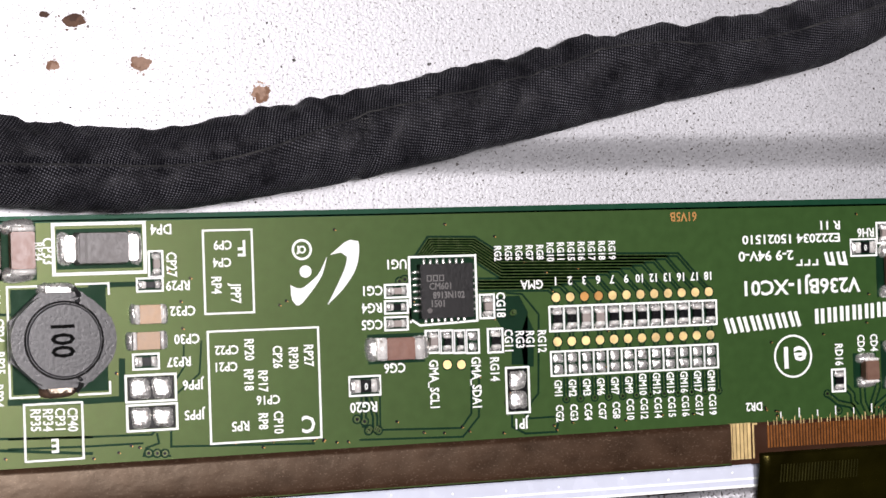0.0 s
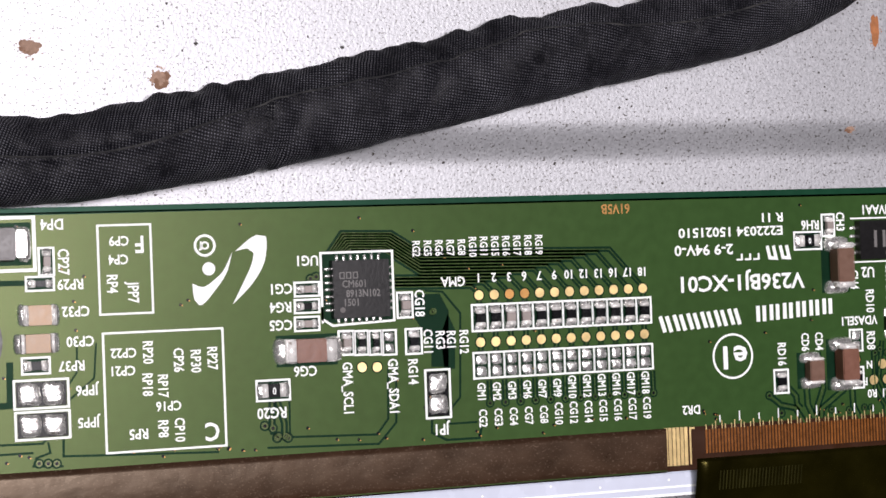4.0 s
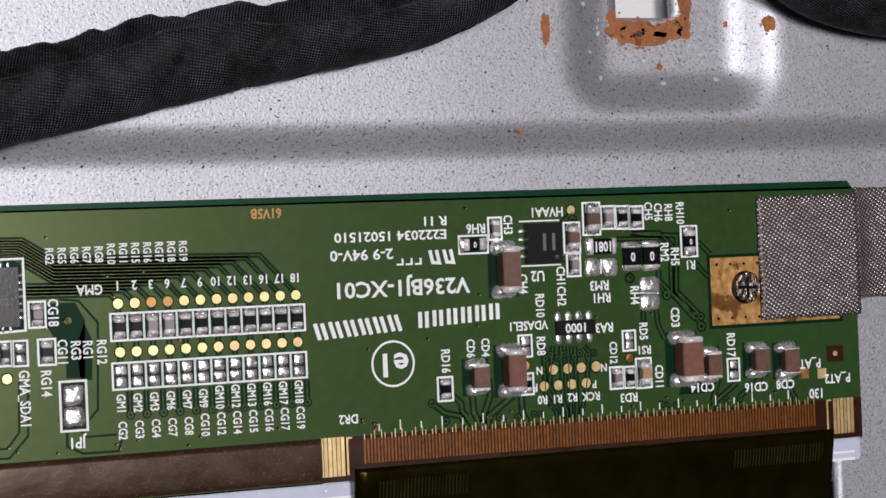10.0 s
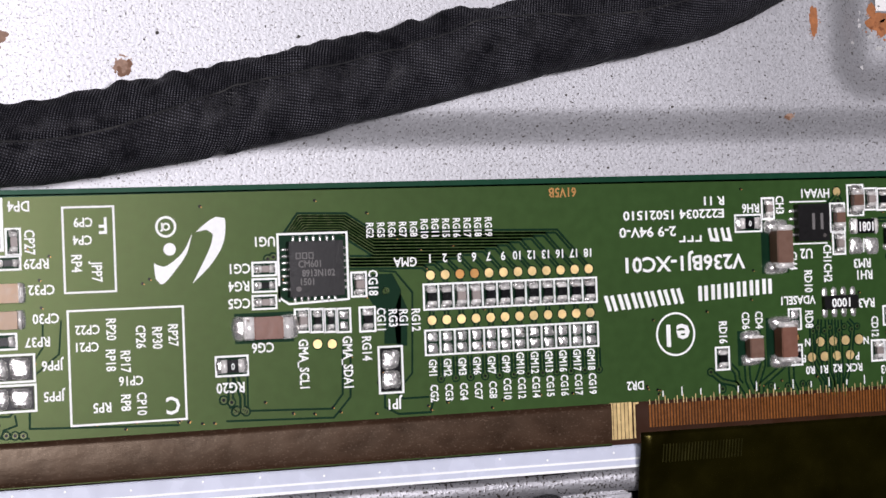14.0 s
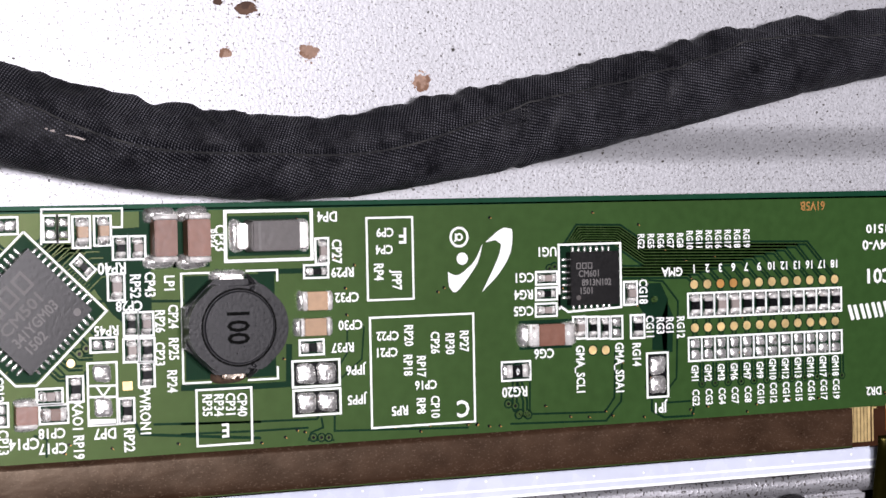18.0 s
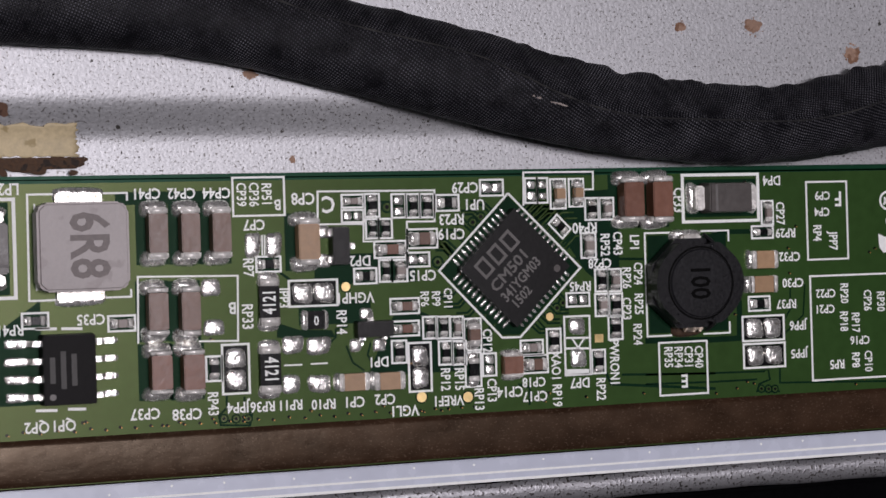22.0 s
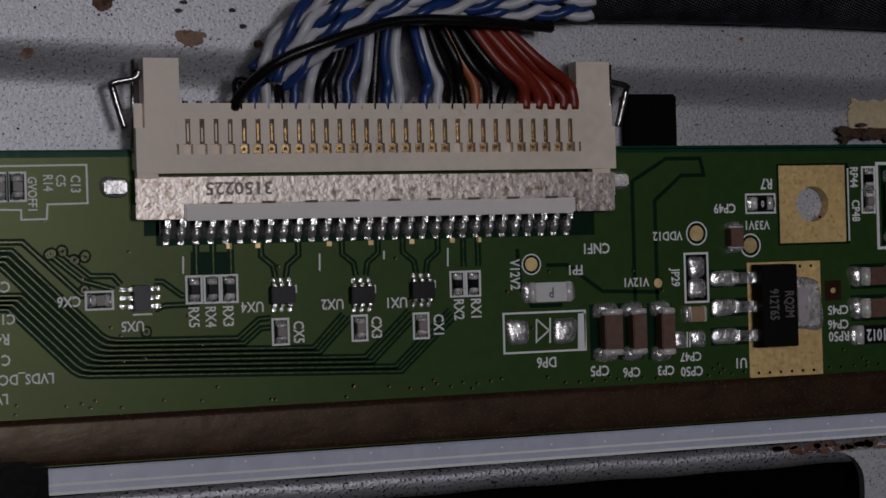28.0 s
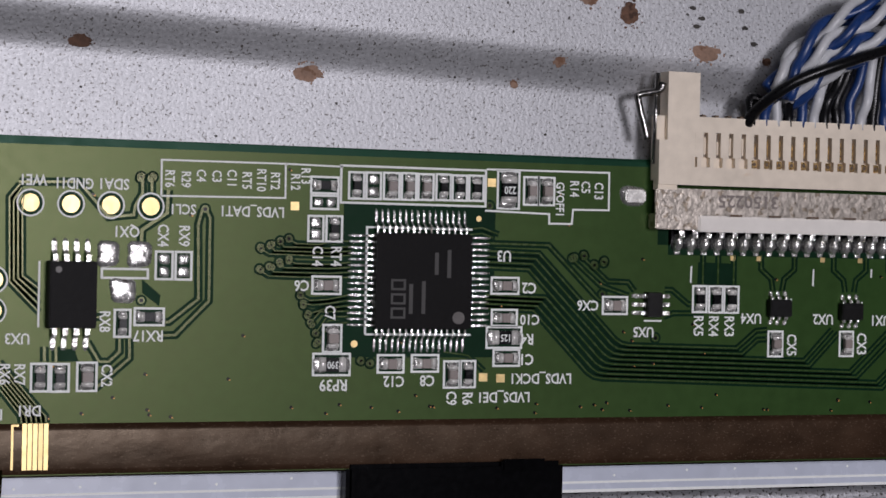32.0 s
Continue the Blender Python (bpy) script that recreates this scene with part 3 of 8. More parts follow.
LOOKS = {
    "res": ("resistor_black", "chip_resistor", "tiny black chip resistor with tinned ends", "resistor"),
    "brown": ("ceramic_brown", "chip_capacitor", "brown ceramic chip capacitor with tinned ends", "capacitor"),
    "red": ("ceramic_red", "chip_capacitor", "reddish-brown ceramic chip capacitor with tinned ends", "capacitor"),
    "tan": ("ceramic_tan", "chip_capacitor", "tan ceramic chip capacitor with tinned ends", "capacitor"),
    "grey": ("ceramic_grey", "chip_capacitor", "small greyish ceramic chip capacitor with tinned ends", "capacitor"),
    "fuse": ("fuse_white", "chip_fuse", "white chip fuse with tinned ends", "fuse"),
}


def chip(look_name, x, y, w, h, axis, tall=0.45, boxed=True, text="", ratio=0.38, turn=0.0):
    """A two-ended chip part: body, two tinned ends and the solder under them. With boxed, w and h are those of its printed outline."""
    mat, name, label, cat = LOOKS[look_name]
    if boxed:
        silk_box(x, y, w, h, turn=turn)
        field = cached(("bare_field", round(w, 2), round(h, 2)), lambda b: box(b, -w / 2 + 0.08, w / 2 - 0.08, -h / 2 + 0.08, h / 2 - 0.08, 0.0, 0.009))
        link("bare_field", field, "mask_dark", board, "", at(x, y, 0, turn))
    inset = 0.42 if boxed else 0.0
    if not boxed and tall >= 1.0:
        ratio = 0.68 if axis == "v" else 0.52
        clear = cached(("bare_field", "frame", round(w, 2), round(h, 2)), lambda b: box(b, -w / 2 - 0.32, w / 2 + 0.22, -h / 2 - 0.28, h / 2 + 0.28, 0.0, 0.0085))
        link("bare_field", clear, "mask_dark", board, "", at(x, y, 0, turn))
    long, wide = (h, w) if axis == "v" else (w, h)
    long, wide = round(max(long - inset, 0.5), 1), round(max(wide - inset * 1.1, 0.35), 2)
    ob = thing(name, x, y, 0, turn + (90 if axis == "v" else 0), label + (" marked " + text if text else ""), cat, "chip parts on the board")
    end = long * (1 - ratio) / 2 - (0.12 if long > 1.5 else 0.06)
    foot = 0.12 if long > 1.5 else 0.06
    key = (look_name, long, wide, tall, ratio, axis)
    pad = wide
    lean = -0.09 * wide if tall >= 1.0 and not boxed and axis == "v" else 0.0
    wide = round(wide * 0.80, 2) if lean else wide
    core = long / 2 - foot
    link("body", cached(("body",) + key, lambda b: box(b, -core + end * 0.9, core - end * 0.9, lean - wide / 2 + 0.02, lean + wide / 2 - 0.02, 0.06, tall - 0.015, 0.07 if tall >= 1.0 else 0.03)), mat, ob)
    term = cached(("terminal",) + key, lambda b: box(b, core - end, core, -wide / 2, wide / 2, 0.03, tall, min(0.09, end * 0.35, tall * 0.2)), True)

    def fillet(b):
        blob(b, core - end * 0.15, 0, end * 0.6 + foot + (0.2 if tall >= 1.0 else 0.0), pad / 2 + (0.12 if tall >= 1.0 else 0.07), min(tall * 0.55, 0.6), 0.0, int(long * 10 + wide * 7) % 5, 16, 4, 3.5)

    joint = cached(("solder_joint",) + key, fillet)
    for s in (0, 180):
        t = link("terminal", term, "end_cap", ob, "", at(0, lean, 0, s))
        link("solder_joint", joint, "solder", t, "", at(0, -lean if s == 0 else lean))
    if text:
        big = look_name == "res" and len(text) == 4
        words(text, 0, 0, wide * (0.62 if big else 0.5), (180 if axis == "h" else 0 if y > 6 else 180) if big else 180 if axis == "h" else 90, "grey_print" if look_name == "fuse" else "silk", ob, tall + 0.004, 0.85 if big else 0.9, "marking")
    return ob


def jumper(x, y, w, h, axis):
    """A boxed solder jumper: two large tinned pads side by side."""
    silk_box(x, y, w, h, line=0.16)
    b = bmesh.new()
    box(b, -w / 2 + 0.12, w / 2 - 0.12, -h / 2 + 0.12, h / 2 - 0.12, 0, 0.009)
    part("bare_field", b, "resistor_black", board, "", at(x, y))
    for s in (-1, 1):
        if axis == "h":
            solder_pad(x + s * w * 0.22, y, w * 0.37, h * 0.70, 0.3)
        else:
            solder_pad(x, y + s * h * 0.22, w * 0.66, h * 0.37, 0.3)


def gull_pin(b, length, width, z_top):
    """One bent lead, pointing along +x from the body's side at x = 0."""
    prof = [(0, z_top), (length * 0.35, z_top), (length * 0.55, 0.07), (length, 0.06)]
    th = min(0.15, width * 0.5)
    up = [(x, z + th / 2) for x, z in prof]
    dn = [(x, z - th / 2) for x, z in prof]
    rows = []
    for (xu, zu), (xd, zd) in zip(up, dn):
        rows.append([b.verts.new(c) for c in ((xu, -width / 2, zu), (xu, width / 2, zu), (xd, width / 2, zd), (xd, -width / 2, zd))])
    for p, q in zip(rows, rows[1:]):
        for j in range(4):
            b.faces.new((p[j], p[(j + 1) % 4], q[(j + 1) % 4], q[j]))
    b.faces.new(rows[0][::-1])
    b.faces.new(rows[-1])
    bmesh.ops.recalc_face_normals(b, faces=b.faces)


def leaded_chip(name, x, y, w, h, tall, sides, pin_len, pin_w, label, category="chip", turn=0.0, dot=None, mat="chip_black", corner=0.0):
    """A moulded package with bent leads; sides maps r, l, t, b to the places of the leads along that side."""
    ob = thing(name, x, y, 0, turn, label, category)
    b = bmesh.new()
    if corner:
        prism(b, [(sx * (w / 2 - corner) + corner * math.cos(a), sy * (h / 2 - corner) + corner * math.sin(a)) for sx, sy, a0 in ((1, 1, 0), (-1, 1, 90), (-1, -1, 180), (1, -1, 270)) for a in [radians(a0 + 22.5 * i) for i in range(5)]], 0.1, tall)
    else:
        box(b, -w / 2, w / 2, -h / 2, h / 2, 0.1, tall, 0.06, 0.05)
    part("body", b, mat, ob)
    pin = cached(("pin", pin_len, pin_w, tall), lambda q: gull_pin(q, pin_len, pin_w, tall * 0.45))
    joint = cached(("solder_joint", pin_len, pin_w, "g"), lambda q: blob(q, pin_len * 0.82, 0, pin_len * 0.34, pin_w * 0.62, 0.13, 0.0, 2, 12, 3, 3))
    for side, places in sides.items():
        for p in places:
            m = {"r": at(w / 2 - 0.03, p), "l": at(-w / 2 + 0.03, p, 0, 180), "t": at(p, h / 2 - 0.03, 0, 90), "b": at(p, -h / 2 + 0.03, 0, -90)}[side]
            o = link("pin", pin, "tin", ob, "", m)
            link("solder_joint", joint, "solder", o)
    if dot:
        b = bmesh.new()
        disc(b, dot[0], dot[1], dot[2], tall - 0.02, tall + 0.004, 18)
        part("index_dot", b, "diode_grey", ob)
    return ob


def flat_chip(name, x, y, w, h, tall, sides, label, turn=0.0, pad=(0.5, 0.22), dot=None):
    """A leadless package: solder lands peep out round its sides, inside a printed outline."""
    ob = thing(name, x, y, 0, turn, label, "chip")
    b = bmesh.new()
    box(b, -w / 2, w / 2, -h / 2, h / 2, 0.03, tall, 0.03)
    part("body", b, "chip_black", ob)
    land = cached(("solder_land", *pad), lambda q: blob(q, 0, 0, pad[0] / 2, pad[1] / 2, 0.11, 0.0, 1, 12, 3, 3))
    for side, places in sides.items():
        for p in places:
            m = {"r": at(w / 2 + pad[0] * 0.25, p), "l": at(-w / 2 - pad[0] * 0.25, p), "t": at(p, h / 2 + pad[0] * 0.25, 0, 90), "b": at(p, -h / 2 - pad[0] * 0.25, 0, 90)}[side]
            link("solder_land", land, "solder", ob, "", m)
    if dot:
        b = bmesh.new()
        disc(b, dot[0], dot[1], dot[2], tall - 0.02, tall + 0.004, 18)
        part("index_dot", b, "diode_grey", ob)
    return ob


def spread(n, pitch):
    return [round((i - (n - 1) / 2) * pitch, 4) for i in range(n)]


# ---- small parts, printing, pads and tracks, stretch by stretch along the board ----


chip("res", -75.13, 15.46, 1.11, 1.81, "v", 0.36)
chip("grey", -75.17, 13.62, 1.11, 1.8, "v", 0.5)
words("RP44", -76.44, 15.58, 0.68, -90)
words("CP48", -76.34, 12.9, 0.68, -90)
words("LP2", -71.14, 17.38, 0.81, 180)
words("DP5", -72.73, 9.24, 0.81, 180)
words("CP41", -62.1, 16.9, 0.75, 180)
words("CP42", -59.72, 16.88, 0.75, 180)
words("CP44", -57.32, 16.86, 0.76, 180)
chip("brown", -61.75, 14.05, 1.63, 3.86, "v", 1.25, False, ratio=0.58)
chip("brown", -59.56, 14.02, 1.61, 3.88, "v", 1.25, False, ratio=0.58)
chip("brown", -57.44, 13.99, 1.63, 3.9, "v", 1.25, False, ratio=0.58)
silk_box(-54.4, 16.52, 3.6, 2.75)
words("RP51", -53.87, 16.66, 0.68, -90)
words("CP36", -54.76, 16.67, 0.68, -90)
words("CP39", -55.64, 16.68, 0.67, -90)
words("B", -53.08, 15.93, 0.76, 180)
words("CP7", -54.76, 14.52, 0.76, 180)
solder_pad(-54.92, 13.04, 1.01, 1.6)
solder_pad(-53.44, 13.02, 1.02, 1.61)
silk_line(0.1, (-54.23, 13.75), (-54.26, 12.27))
silk_line(0.1, (-54.06, 13.75), (-54.09, 12.27))
words("RP7", -55.29, 11.45, 0.72, -90)
chip("res", -53.85, 11.63, 1.7, 1.1, "h", 0.36)
chip("tan", -51.36, 13.17, 1.93, 3.62, "v", 1.1, False, ratio=0.58)
words("CP8", -51.27, 16.34, 0.85, 180)
words("DP2", -47.29, 11.7, 0.77, 180)
silk_line(0.14, (-50.28, 14.41), (-50.22, 16.8), (-41.67, 16.73), (-41.72, 14.42), (-43.78, 14.45), (-43.84, 11.63))
silk_line(0.12, (-50.28, 14.41), (-46.97, 14.36), (-47.0, 13.07), (-46.21, 13.06))
words("C", -49.47, 15.9, 1.2, 180)
chip("grey", -47.72, 16.05, 1.57, 0.94, "h", 0.5)
empty_pair(-47.74, 14.95, 1.57, 0.9, "h")
chip("res", -46.32, 15.71, 1.06, 1.68, "v", 0.36)
chip("res", -46.34, 13.99, 0.92, 1.42, "v", 0.36)
chip("res", -45.39, 13.98, 0.97, 1.42, "v", 0.36)
empty_pair(-44.36, 15.63, 1.02, 1.73, "v")
chip("res", -43.31, 15.61, 0.98, 1.74, "v", 0.36)
chip("res", -42.26, 15.6, 1.03, 1.74, "v", 0.36)
chip("res", -40.74, 15.78, 1.72, 1.18, "h", 0.36)
words("RP23", -40.45, 14.58, 0.79, 180)
words("CP19", -40.48, 13.49, 0.79, 180)
chip("brown", -42.69, 13.17, 2.24, 1.39, "h", 0.7)
chip("red", -45.07, 12.44, 2.3, 1.21, "h", 0.7)
empty_pair(-43.02, 11.62, 1.65, 1.04, "h")
words("CP15", -42.71, 10.48, 0.78, 180)
chip("res", -45.44, 10.87, 0.93, 1.6, "v", 0.36)
chip("grey", -44.42, 10.85, 1.11, 1.6, "v", 0.5)
chip("res", -46.94, 10.54, 1.62, 1.12, "h", 0.36)
empty_pair(-37.35, 16.85, 1.75, 1.19, "h")
words("CP29", -39.36, 16.93, 0.79, 180)
words("UP1", -38.7, 15.65, 0.79, 180)
test_dot(-48.38, 9.8, 0.34, "gold")
words("VGHP1", -47.74, 9.01, 0.77, 180)
jumper(-50.73, 9.43, 3.45, 1.87, "h")
words("JPP3", -52.88, 9.15, 0.72, -90)
silk_line(0.13, (-34.93, 15.43), (-34.87, 17.96), (-29.41, 17.93), (-29.44, 16.58), (-30.2, 16.59))
empty_pair(-34.3, 16.58, 0.93, 1.86, "v")
empty_pair(-33.43, 16.57, 0.8, 1.87, "v")
chip("tan", -32.22, 16.29, 1.18, 2.23, "v", 0.7)
chip("tan", -30.78, 16.35, 1.14, 2.1, "v", 0.7)
chip("res", -29.58, 15.08, 1.05, 1.66, "v", 0.36)
chip("grey", -28.41, 15.07, 1.1, 1.66, "v", 0.5)
chip("red", -26.92, 15.73, 2.02, 3.74, "v", 1.4, False, ratio=0.58)
chip("red", -24.6, 15.7, 2.05, 3.76, "v", 1.4, False, ratio=0.58)
words("CP33", -22.59, 15.61, 0.77, -90)
words("RP34", -23.23, 15.62, 0.55, -90)
chip("grey", -29.93, 12.29, 1.14, 1.88, "v", 0.5)
words("RP40", -30.18, 13.68, 0.81, 180)
words("RP52", -28.64, 12.31, 0.72, -90)
words("CP43", -27.63, 12.38, 0.72, -90)
words("LP1", -26.28, 12.4, 0.72, -90)
words("CP28", -29.06, 10.93, 0.72, 180)
chip("res", -28.97, 9.58, 1.0, 1.7, "v", 0.36)
chip("grey", -27.94, 9.56, 1.06, 1.71, "v", 0.5)
chip("grey", -28.99, 7.7, 1.05, 1.7, "v", 0.5)
chip("res", -27.89, 7.67, 1.06, 1.71, "v", 0.36)
chip("res", -27.96, 5.89, 1.1, 1.75, "v", 0.36)
words("RP45", -30.67, 9.22, 0.71, 180)
empty_pair(-30.88, 8.18, 1.8, 1.03, "h")
words("RP26", -26.98, 9.71, 0.68, -90)
words("CP23", -27.04, 7.33, 0.68, -90)
words("CP24", -26.05, 10.01, 0.68, -90)
words("RP25", -26.06, 7.66, 0.68, -90)
words("RP24", -26.22, 5.32, 0.68, -90)
words("PWRON1", -28.15, 3.23, 0.72, -90)
gold_square(-29.29, 5.15, 0.67, 0.63, "gold")
chip("res", -32.87, 5.12, 1.08, 1.82, "v", 0.36)
test_dot(-33.13, 6.97, 0.31, "gold")
chip("grey", -34.6, 4.7, 1.72, 1.1, "h", 0.5)
chip("brown", -34.35, 3.43, 1.91, 1.33, "h", 0.7)
words("XAO1", -32.79, 3.19, 0.71, -90)
words("RP19", -32.75, 0.97, 0.71, -90)
words("CP18", -34.5, 2.11, 0.71, 180)
words("CP17", -34.44, 1.04, 0.75, 180)
words("DP7", -30.89, 1.86, 0.76, 180)
words("RP22", -29.29, 1.26, 0.72, -90)
chip("res", -29.39, 3.37, 1.05, 1.79, "v", 0.36)
silk_box(-22.53, 2.51, 3.93, 4.09)
words("RP35", -23.78, 3.42, 0.68, -90)
words("RP34", -22.95, 3.39, 0.68, -90)
words("CP31", -22.12, 3.36, 0.68, -90)
words("CP40", -21.28, 3.33, 0.68, -90)
words("E", -22.46, 1.55, 1.0, 180)
silk_box(-31.02, 4.68, 1.99, 4.46)
solder_pad(-31.03, 6.15, 1.13, 1.16)
solder_pad(-30.99, 3.7, 1.14, 1.25)
silk_line(0.16, (-31.9, 5.29), (-30.1, 5.23))
silk_line(0.16, (-31.92, 4.49), (-30.12, 4.42))
silk_line(0.13, (-31.43, 5.23), (-30.97, 4.5), (-30.48, 5.2))
silk_line(0.4, (-31.96, 2.71), (-30.16, 2.64))
words("CP35", -66.03, 8.19, 0.74, 180)
chip("grey", -63.99, 7.8, 1.78, 1.07, "h", 0.5)
chip("brown", -61.88, 8.56, 1.67, 3.73, "v", 1.25, False, ratio=0.58)
chip("brown", -59.69, 8.5, 1.65, 3.75, "v", 1.25, False, ratio=0.58)
solder_pad(-57.92, 10.08, 1.17, 1.17)
solder_pad(-57.77, 7.23, 1.25, 1.09)
silk_line(0.13, (-62.93, 6.32), (-62.83, 11.03), (-56.02, 10.87), (-56.12, 6.21), (-58.83, 6.3))
words("B", -56.44, 8.61, 0.84, 180)
words("RP33", -55.45, 7.91, 0.76, -90)
chip("res", -53.95, 8.92, 1.45, 3.7, "v", 0.5, False, "4121", 0.58)
chip("res", -54.01, 4.05, 1.5, 3.7, "v", 0.5, False, "4121", 0.58)
chip("red", -61.77, 4.27, 1.76, 3.44, "v", 1.25, False, ratio=0.58)
chip("red", -59.61, 4.19, 1.82, 3.45, "v", 1.25, False, ratio=0.58)
words("CP37", -62.58, 1.39, 0.78, 180)
words("CP38", -59.76, 1.21, 0.79, 180)
chip("res", -57.83, 4.3, 1.08, 1.76, "v", 0.36)
words("RP43", -58.0, 1.8, 0.71, -90)
jumper(-56.33, 4.2, 1.85, 3.52, "v")
words("JPP4", -56.26, 1.47, 0.75, 180)
words("RP36", -54.53, 1.43, 0.72, 180)
words("RP11", -52.58, 1.43, 0.72, 180)
solder_pad(-52.31, 5.74, 1.37, 1.19)
solder_pad(-52.5, 2.91, 1.2, 1.19)
silk_line(0.12, (-52.94, 4.28), (-51.66, 4.27))
solder_pad(-50.47, 5.59, 1.55, 1.19)
silk_line(0.12, (-51.06, 4.29), (-49.85, 4.29))
solder_pad(-50.48, 2.82, 1.47, 1.19)
words("RP10", -50.21, 1.36, 0.72, 180)
chip("tan", -48.14, 2.85, 2.36, 1.28, "h", 0.8, False, ratio=0.58)
chip("tan", -45.57, 2.79, 2.43, 1.29, "h", 0.8, False, ratio=0.58)
words("CP1", -48.0, 1.39, 0.77, 180)
words("CP2", -45.76, 1.46, 0.77, 180)
chip("res", -50.69, 7.47, 1.81, 1.36, "h", 0.45, False, "0", 0.62)
words("DP1", -46.14, 4.23, 0.73, 180)
words("RP14", -48.79, 7.24, 0.73, -90)
chip("brown", -44.12, 8.22, 2.09, 1.12, "h", 0.7)
chip("red", -44.16, 6.56, 2.09, 1.08, "h", 0.7)
chip("res", -42.31, 6.54, 0.99, 1.61, "v", 0.36)
chip("res", -41.29, 6.51, 0.95, 1.61, "v", 0.36)
chip("grey", -40.3, 6.47, 0.95, 1.61, "v", 0.5)
chip("brown", -39.11, 5.89, 1.28, 2.36, "v", 0.7)
chip("res", -44.62, 4.86, 1.07, 1.64, "v", 0.36)
jumper(-43.11, 3.66, 1.65, 3.59, "v")
chip("res", -41.18, 4.61, 0.99, 1.74, "v", 0.36)
chip("res", -40.14, 4.57, 1.0, 1.75, "v", 0.36)
words("CP12", -38.03, 5.37, 0.7, -90)
chip("res", -39.13, 3.26, 1.18, 2.54, "v", 0.36)
empty_pair(-37.89, 3.57, 1.01, 1.67, "v")
words("RP12", -41.27, 2.65, 0.7, -90)
words("RP15", -40.23, 2.61, 0.7, -90)
words("VREF1", -41.08, 1.08, 0.74, 180)
words("VGL1", -44.36, 0.53, 0.78, 180)
test_dot(-43.05, 1.43, 0.39, "gold")
test_dot(-39.58, 1.23, 0.39, "gold")
words("RP13", -38.77, 1.02, 0.7, -90)
words("CP13", -37.79, 1.63, 0.7, -90)
chip("red", -36.28, 3.48, 1.48, 2.07, "v", 0.8, False, ratio=0.58)
words("CP14", -36.37, 1.48, 0.79, 180)
words("RP6", -42.66, 8.7, 0.61, -90)
words("RP9", -41.81, 8.68, 0.61, -90)
words("CP11", -40.91, 8.65, 0.61, -90)
words("RP41", -71.29, 7.66, 0.73, 180)
chip("res", -69.66, 8.22, 1.69, 1.06, "h", 0.36)
chip("brown", -74.9, 7.62, 3.4, 1.44, "h", 1.15, False, ratio=0.58)
chip("brown", -74.94, 5.09, 3.4, 1.52, "h", 1.15, False, ratio=0.58)
chip("res", -75.04, 2.95, 3.6, 1.5, "h", 0.5, False, "1012", 0.58)
words("CP45", -78.14, 5.06, 0.71, 180)
words("CP46", -78.16, 3.91, 0.71, 180)
words("RP50", -78.11, 2.95, 0.75, 180)
gold_square(-78.53, 6.58, 1.43, 1.59, "finger_film")
words("QP2", -69.74, 0.87, 0.77, 180)
words("QP1", -68.0, 0.91, 0.77, 180)
silk_line(0.2, (-69.69, 7.65), (-68.27, 7.61))
silk_line(0.2, (-67.99, 7.6), (-66.6, 7.55))
silk_line(0.2, (-69.79, 2.01), (-68.38, 1.95))
silk_line(0.2, (-67.7, 2.0), (-66.51, 1.94))


chip("res", -84.6, 13.61, 2.45, 1.45, "h", 0.36, text="0")
words("R7", -84.04, 15.18, 0.81, 180)
chip("brown", -87.1, 11.01, 1.11, 2.21, "v", 0.9, False, ratio=0.58)
words("CP49", -87.64, 13.32, 0.72, 180)
test_dot(-90.04, 11.4, 0.6, "gold", True)
test_dot(-85.55, 10.36, 0.6, "gold", True)
words("VDD12", -92.45, 11.29, 0.67, 180)
words("V33V1", -84.97, 11.96, 0.69, 180)
jumper(-90.16, 7.98, 1.89, 3.75, "v")
words("JP29", -91.93, 8.03, 0.67, -90)
words("V12V1", -95.13, 7.83, 0.67, 180)
test_dot(-93.32, 7.67, 0.36, "gold")
chip("brown", -95.56, 4.09, 1.4, 3.74, "v", 1.2, False, ratio=0.58)
chip("brown", -93.26, 4.0, 1.42, 3.76, "v", 1.2, False, ratio=0.58)
chip("tan", -90.42, 5.19, 1.74, 1.2, "h", 0.7, False, ratio=0.58)
solder_pad(-91.71, 3.25, 0.9, 1.19)
solder_pad(-90.2, 3.27, 1.06, 1.2)
silk_line(0.1, (-91.05, 3.82), (-91.08, 2.63))
silk_line(0.1, (-90.83, 3.81), (-90.86, 2.62))
words("CP47", -90.8, 1.94, 0.68, 180)
words("CP50", -90.75, 0.82, 0.72, 180)
words("CP3", -92.89, 0.99, 0.71, 180)
words("CP6", -95.67, 1.0, 0.71, 180)
words("U1", -86.65, 1.24, 0.77, 180)


chip("brown", -97.68, 4.12, 1.81, 3.66, "v", 1.2, False, ratio=0.58)
words("CP5", -98.22, 1.24, 0.77, 180)
chip("fuse", -102.09, 7.3, 3.61, 1.49, "h", 0.6, False, "P", 0.62)
words("FP1", -99.95, 8.92, 0.73, 180)
test_dot(-103.34, 9.41, 0.51, "gold", True)
words("V12V2", -104.67, 8.68, 0.72, -90)
silk_box(-102.44, 4.33, 6.33, 2.94)
solder_pad(-104.54, 4.4, 1.48, 1.69)
solder_pad(-100.89, 4.37, 1.6, 1.71)
silk_line(0.6, (-99.52, 5.6), (-99.6, 2.94))
silk_line(0.12, (-103.07, 5.31), (-103.12, 3.62), (-102.13, 4.42), (-103.07, 5.31))
silk_line(0.12, (-102.01, 5.36), (-102.07, 3.48))
words("DP6", -102.37, 2.09, 0.77, 180)
